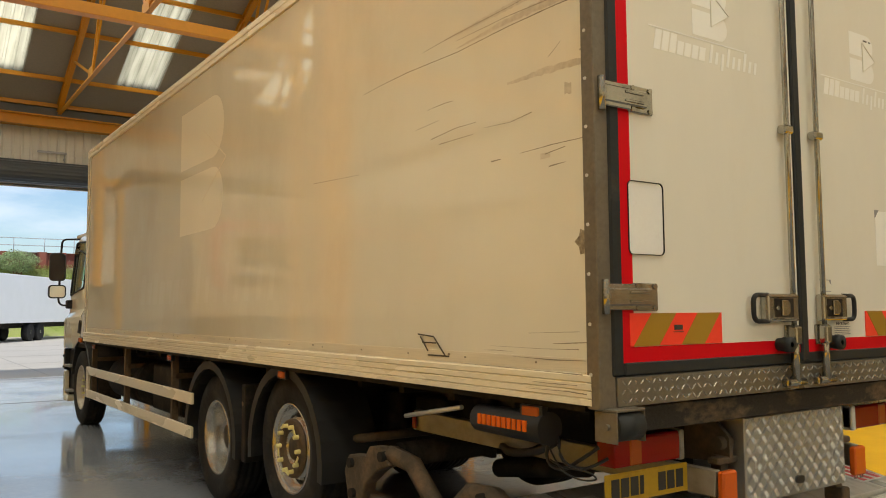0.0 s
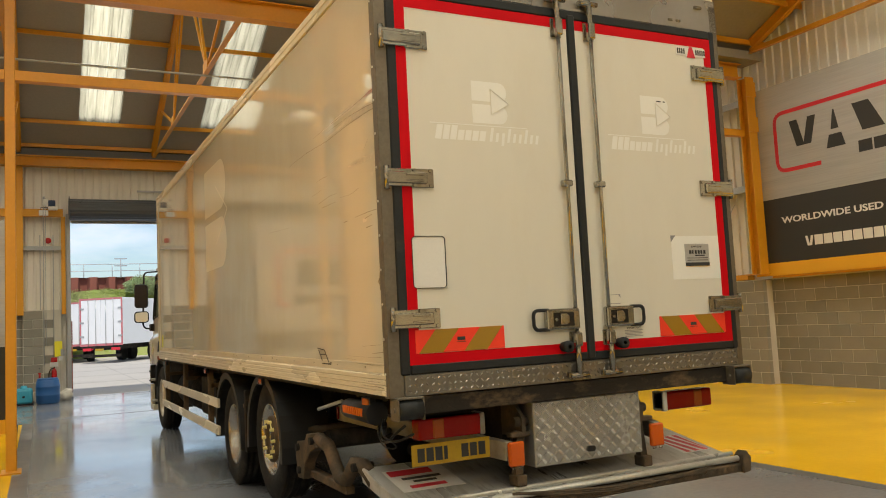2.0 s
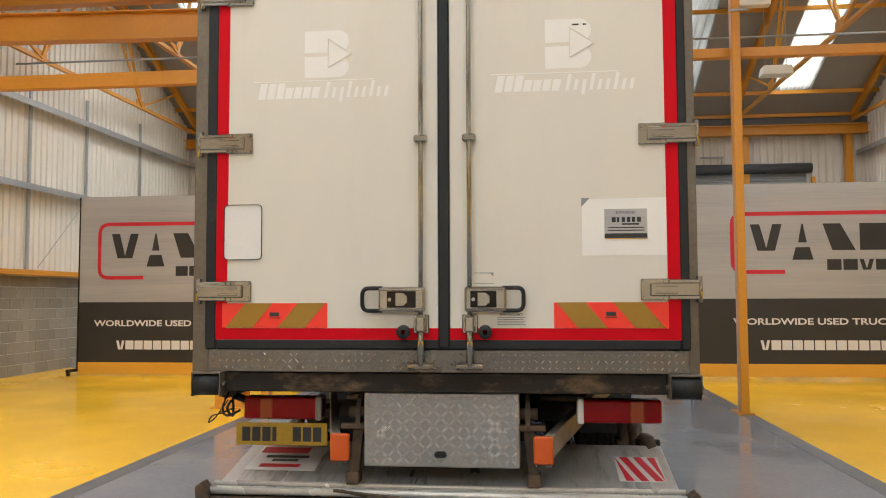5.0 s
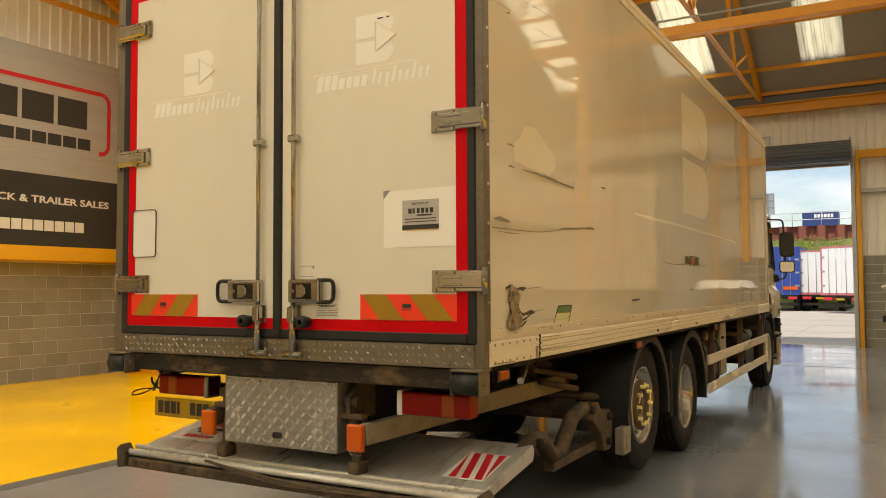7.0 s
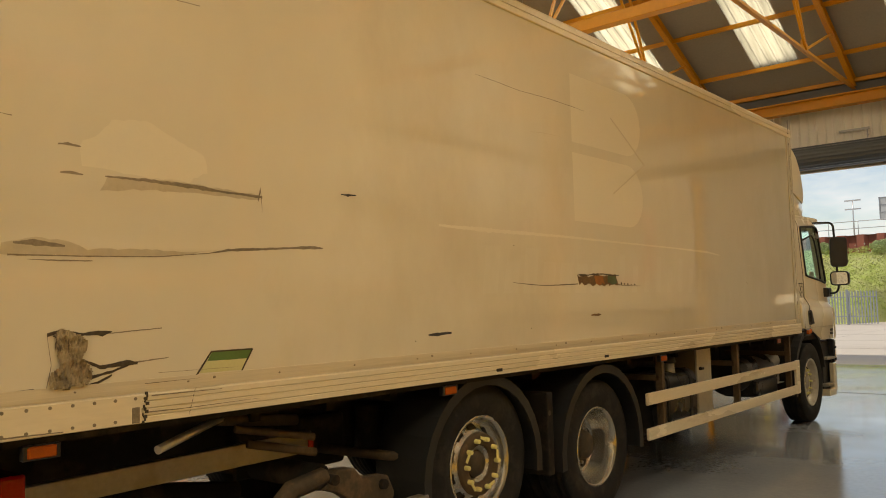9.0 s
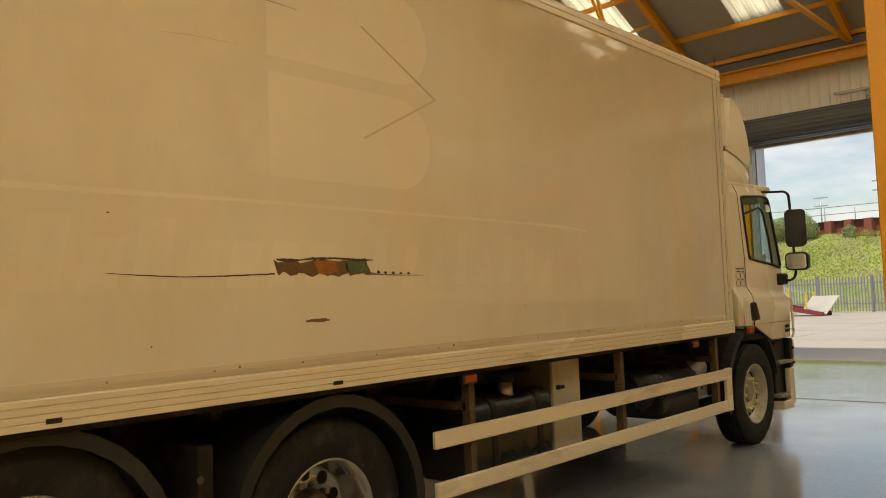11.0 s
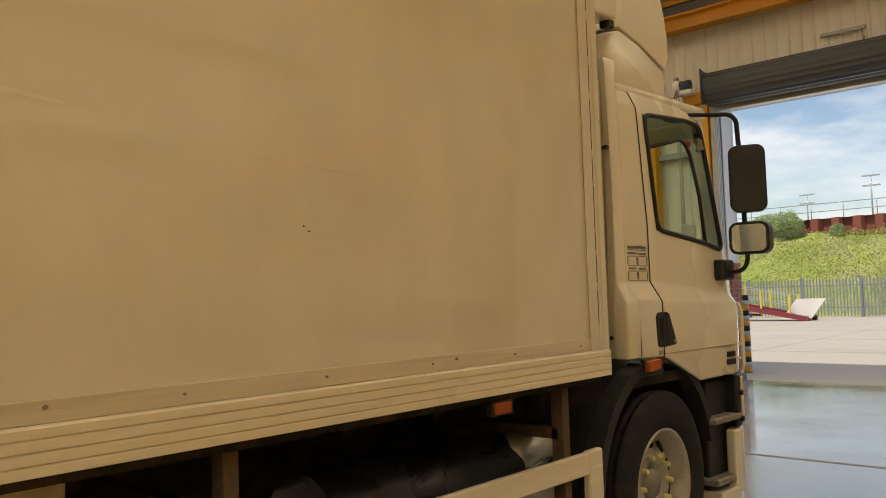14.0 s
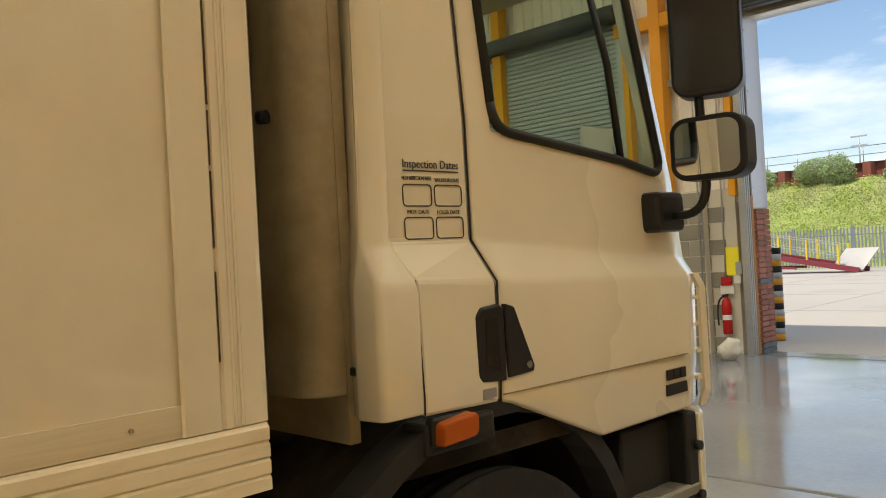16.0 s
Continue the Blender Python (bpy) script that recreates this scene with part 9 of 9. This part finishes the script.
for y in (44.6, 45.9):
    for x in (-17.5, -16.4, -15.3, -14.2, -13.1, -12.2, -11.0, -9.7):
        h = 1.0 if x < -13.5 else 1.0 - (x + 13.5) / 4.6 * 0.9
        bm = bmesh.new()
        bar(bm, (x, y, h - 0.1), (x, y, h + 0.95), 0.07, 0.07, (0, 1, 0))
        part("post", bm, YELLOWPOST, rp, "yellow post")
bm = bmesh.new()
for y in (44.6, 45.9):
    for dz in (0.45, 0.9):
        bar(bm, (-17.5, y, 1.05 + dz), (-13.5, y, 0.98 + dz), 0.03, 0.03)
        bar(bm, (-13.5, y, 0.98 + dz), (-9.7, y, 0.27 + dz), 0.03, 0.03)
part("side_rail", bm, GALV, rp, each=True)
bm = bmesh.new()
q = [bm.verts.new(p) for p in ((-10.1, 45.0, 0.25), (-8.9, 44.9, 0.02), (-8.35, 45.5, 1.0), (-9.7, 45.6, 1.0))]
bm.faces.new(q)
bmesh.ops.solidify(bm, geom=bm.faces[:], thickness=0.05)
part("white_flap", bm, WHITE, rp, "white tilted end flap")


def trailer(at, yaw, colour, height, length, label, rear, group="parked trailers"):
    """A parked trailer seen from behind: box, frame, doors, lamps, wheels."""
    M = Matrix.Translation(at) @ Matrix.Rotation(radians(yaw), 4, "Z")
    tr = thing("trailer", at, label, "trailer", group)

    def put(nm, fill, mat, parent=tr, lab="", each=False):
        bm = bmesh.new()
        t = bmesh.new()
        fill(t)
        merge(bm, t, M)
        return part(nm, bm, mat, parent, lab, each)

    put("body", lambda t: box(t, -1.27, 1.27, 0.05, length, 1.05, height, 0.03), colour)
    fr = put("rear_frame", lambda t: [box(t, -1.28, -1.2, 0.0, 0.05, 1.0, height), box(t, 1.2, 1.28, 0.0, 0.05, 1.0, height), box(t, -1.2, 1.2, 0, 0.05, height - 0.1, height), box(t, -1.2, 1.2, 0, 0.05, 1.0, 1.12)], PALERED if rear == "doors" else BLUECURTAIN)
    for s in (-1, 1):
        dr = put("rear_door", lambda t: box(t, min(s * 0.02, s * 1.19), max(s * 0.02, s * 1.19), 0.01, 0.06, 1.13, height - 0.11, 0.01), TRAILERWHITE if rear == "doors" else BLUECURTAIN)
        put("lock_rod", lambda t: [rod(t, (s * x, -0.03, 1.0), (s * x, -0.03, height - 0.05), 0.02, 8) for x in (0.3, 0.75)], GALV, dr, each=True)
        put("hinge", lambda t: [box(t, s * 1.02, s * 1.25, -0.02, 0.01, z, z + 0.1) for z in (1.5, 2.3, 3.1)], GALV, dr, each=True)
        put("tail_lamp", lambda t: box(t, min(s * 0.6, s * 1.1), max(s * 0.6, s * 1.1), -0.02, 0.1, 0.72, 0.88, 0.02), SIGNRED)
        for y in ((0.9, 2.2, length - 1.8) if length < 10 else (4.6, 5.9, length - 1.8)):
            w = put("wheel", lambda t: rod(t, (s * 0.85, y, 0.5), (s * 1.2, y, 0.5), 0.5, 24), RUBBER)
            put("rim", lambda t: lathe(t, [(0.28, 0.0), (0.24, -0.06), (0.12, -0.05), (0.1, 0.0), (0, 0.0)], 20, Matrix.Translation((s * 1.2, y, 0.5)) @ Matrix.Rotation(radians(90 * s), 4, "Y")), RIMSILVER, w)
    put("chassis", lambda t: [box(t, -0.5, 0.5, 0.1, length - 0.5, 0.75, 1.05), box(t, -1.15, 1.15, 0.0, 0.12, 0.35, 0.5), box(t, -1.2, 1.2, 0.02, 0.1, 0.86, 1.0)], CHASSIS)
    if rear == "blue":
        put("amber_board", lambda t: [box(t, s * 0.75 - 0.42, s * 0.75 + 0.42, -0.03, 0.01, 1.3, 1.52) for s in (-1, 1)], LENSAMB, each=True)
        put("white_label", lambda t: box(t, 0.55, 0.95, -0.015, 0.01, 3.6, 3.75), SIGNWHITE)
    put("number_plate", lambda t: box(t, -0.35, 0.15, -0.02, 0.0, 0.72, 0.84), PLATEYELLOW)
    return tr


trailer((0.15, 46.5, 0), -31, TRAILERWHITE, 3.75, 12.6, "white box trailer with red rear frame parked in the yard", "doors")
trailer((-1.15, 50.5, 0), 0, TRAILERWHITE, 3.7, 9.0, "white box trailer with red rear frame parked in the yard", "doors")
trailer((-3.6, 50.0, 0), 0, BLUECURTAIN, 3.95, 9.0, "blue curtain-sided trailer parked in the yard", "blue")
# things on the upper level
NAVY = material("navy_container", (0.015, 0.04, 0.16), 0.5)
for x0, x1, y0, z1, n0 in ((3.9, 7.05, 78.0, 6.95, 5.1), (-4.6, -1.67, 76.0, 8.2, -3.6)):
    ct = thing("blue_container", ((x0 + x1) / 2, y0, 6.0), "dark blue trailer body standing above the piled wall", "container", "containers")
    bm = bmesh.new()
    box(bm, x0, x1, y0, y0 + 2.5, 5.98, z1, 0.05)
    part("box", bm, NAVY, ct)
    bm = bmesh.new()
    for i in range(6):
        box(bm, n0 + i * 0.27, n0 + i * 0.27 + 0.2, y0 - 0.02, y0, z1 - 0.55, z1 - 0.25)
    part("name_block", bm, SIGNWHITE, ct, "plain white blocks in place of a name", each=True)
bb = thing("gantry_sign", (-9.0, 75, 6.0), "grey framed back of a large sign panel on posts", "sign")
bm = bmesh.new()
box(bm, -11.1, -6.8, 75.0, 75.2, 8.0, 9.95, 0.03)
part("panel", bm, GALV, bb)
for k in range(9):
    bm = bmesh.new()
    x = -11.05 + k * 0.525
    box(bm, x, x + 0.07, 74.9, 75.0, 8.0, 9.95)
    part("rib", bm, FENCE, bb)
for z in (8.0, 8.62, 9.25, 9.88):
    bm = bmesh.new()
    box(bm, -11.1, -6.8, 74.93, 74.99, z, z + 0.07)
    part("rail", bm, FENCE, bb)
bm = bmesh.new()
box(bm, -9.4, -7.6, 74.86, 74.9, 8.2, 9.75, 0.02)
part("dark_panel", bm, FENCE, bb)
bm = bmesh.new()
for x in (-10.6, -7.3):
    rod(bm, (x, 75.4, 6.0), (x, 75.4, 9.9), 0.1, 8)
part("post", bm, GALV, bb, each=True)
for x, y, h in ((-10.6, 64.0, 8.7), (-8.4, 76.5, 11.6), (3.75, 76.0, 8.6), (-16.5, 70.0, 8.5)):
    lp = thing("light_pole", (x, y, 6.0), "thin grey light pole on the upper level", "light pole", "light poles")
    bm = bmesh.new()
    rod(bm, (x, y, 6.0), (x, y, h), 0.06, 8, 0.04)
    part("pole", bm, GALV, lp)
    bm = bmesh.new()
    for z in (h - 0.05, h - 0.7):
        box(bm, x - 0.55, x + 0.55, y - 0.04, y + 0.04, z, z + 0.1)
    part("cross_arm", bm, GALV, lp, each=True)
# distant trees
for k in range(16):
    x = -60 + 8 * k + random.uniform(-2, 2)
    y = random.uniform(95, 130)
    hgt = random.uniform(0.6, 1.5)
    tree = thing("distant_tree", (x, y, 6.0), "small dark green tree far behind the upper level", "tree", "distant trees")
    bm = bmesh.new()
    rod(bm, (x, y, 5.9), (x, y, 6.0 + hgt * 0.6), 0.15, 6, 0.08)
    part("trunk", bm, PILE, tree)
    ob = leafy("crown", (x, y, 6.2 + hgt * 0.6), (2.0, 1.5, hgt * 0.5), 350, 0.35, LEAF, "", "")
    ob.parent = tree
    ob.matrix_parent_inverse = tree.matrix_world.inverted()

# ---- blockwork, piece by piece ----


def shared_block(name, lx, ly, lz, mat):
    b = bmesh.new()
    box(b, -lx / 2, lx / 2, -ly / 2, ly / 2, 0, lz, 0.004)
    me = bpy.data.meshes.new(name)
    b.to_mesh(me)
    b.free()
    me.materials.append(mat)
    return me


COURSE, LONG = 0.2245, 0.45
along_y = shared_block("block", 0.1, 0.44, 0.2145, BLOCK)
along_x = shared_block("block", 0.44, 0.1, 0.2145, BLOCK)
half_y = shared_block("block", 0.1, 0.215, 0.2145, BLOCK)
half_x = shared_block("block", 0.215, 0.1, 0.2145, BLOCK)
for s in (-1, 1):
    w = gables[s]
    bm = bmesh.new()
    box(bm, s * (XW - 0.03), s * (XW + 0.05), YB, YE, 0, SILL + 0.02)
    part("mortar_bed", bm, MORTAR, w)
    bm = bmesh.new()
    box(bm, s * (XW - 0.06), s * (XW + 0.04), YB, YE, SILL - 0.09, SILL + 0.02, 0.004)
    part("coping", bm, MORTAR, w)
    far = bmesh.new()
    for c in range(9):
        y = YB + (0.225 if c % 2 else 0.45)
        while y < YE - 0.2:
            if 2.3 < y < 17.2:
                piece("block", along_y, w, (s * (XW - 0.036 + 0.05), y, 0.006 + c * COURSE))
            else:
                x = s * (XW - 0.036 + 0.05)
                q = [far.verts.new(p) for p in ((x - s * 0.05, y - 0.22, 0.006 + c * COURSE), (x - s * 0.05, y + 0.22, 0.006 + c * COURSE), (x - s * 0.05, y + 0.22, 0.22 + c * COURSE), (x - s * 0.05, y - 0.22, 0.22 + c * COURSE))]
                far.faces.new(q)
            y += LONG
    tagged(part("far_blocks", far, BLOCK, w), kind="stuff")
    # pier beside the column
    if s > 0:
        bm = bmesh.new()
        box(bm, XW - 0.284, XW - 0.02, 7.205, 7.86, 0, SILL - 0.09)
        part("block_pier", bm, MORTAR, w)
        for c in range(9):
            for y, me in ((7.42, along_y), (7.7625, half_y)) if c % 2 else ((7.3075, half_y), (7.65, along_y)):
                piece("block", me, w, (XW - 0.24, y, 0.006 + c * COURSE))
for x0, x1 in ((-4.0, DX0 - 0.24), (DX1 + 0.24, 3.8)):
    bm = bmesh.new()
    box(bm, x0, x1, YE - 0.06, YE + 0.05, 0, 2.33)
    part("mortar_bed", bm, MORTAR, wall_end)
    for c in range(10):
        x = x0 + (0.22 if c % 2 else 0.0)
        if c % 2:
            piece("block", half_x, wall_end, (x0 + 0.11, YE - 0.02, 0.006 + c * 0.2315))
        while x + 0.44 <= x1 + 0.02:
            piece("block", along_x, wall_end, (x + 0.22, YE - 0.02, 0.006 + c * 0.2315))
            x += LONG
    px = (x0 + x1) / 2 + 0.1
    bm = bmesh.new()
    box(bm, px - 0.24, px + 0.24, YE - 0.2, YE - 0.06, 0, 2.33, 0.005)
    pier = part("block_pier", bm, MORTAR, wall_end)
    for c in range(10):
        if c % 2:
            piece("block", along_x, wall_end, (px, YE - 0.16, 0.006 + c * 0.2315))
        else:
            for dx in (-0.115, 0.115):
                piece("block", half_x, wall_end, (px + dx, YE - 0.16, 0.006 + c * 0.2315))
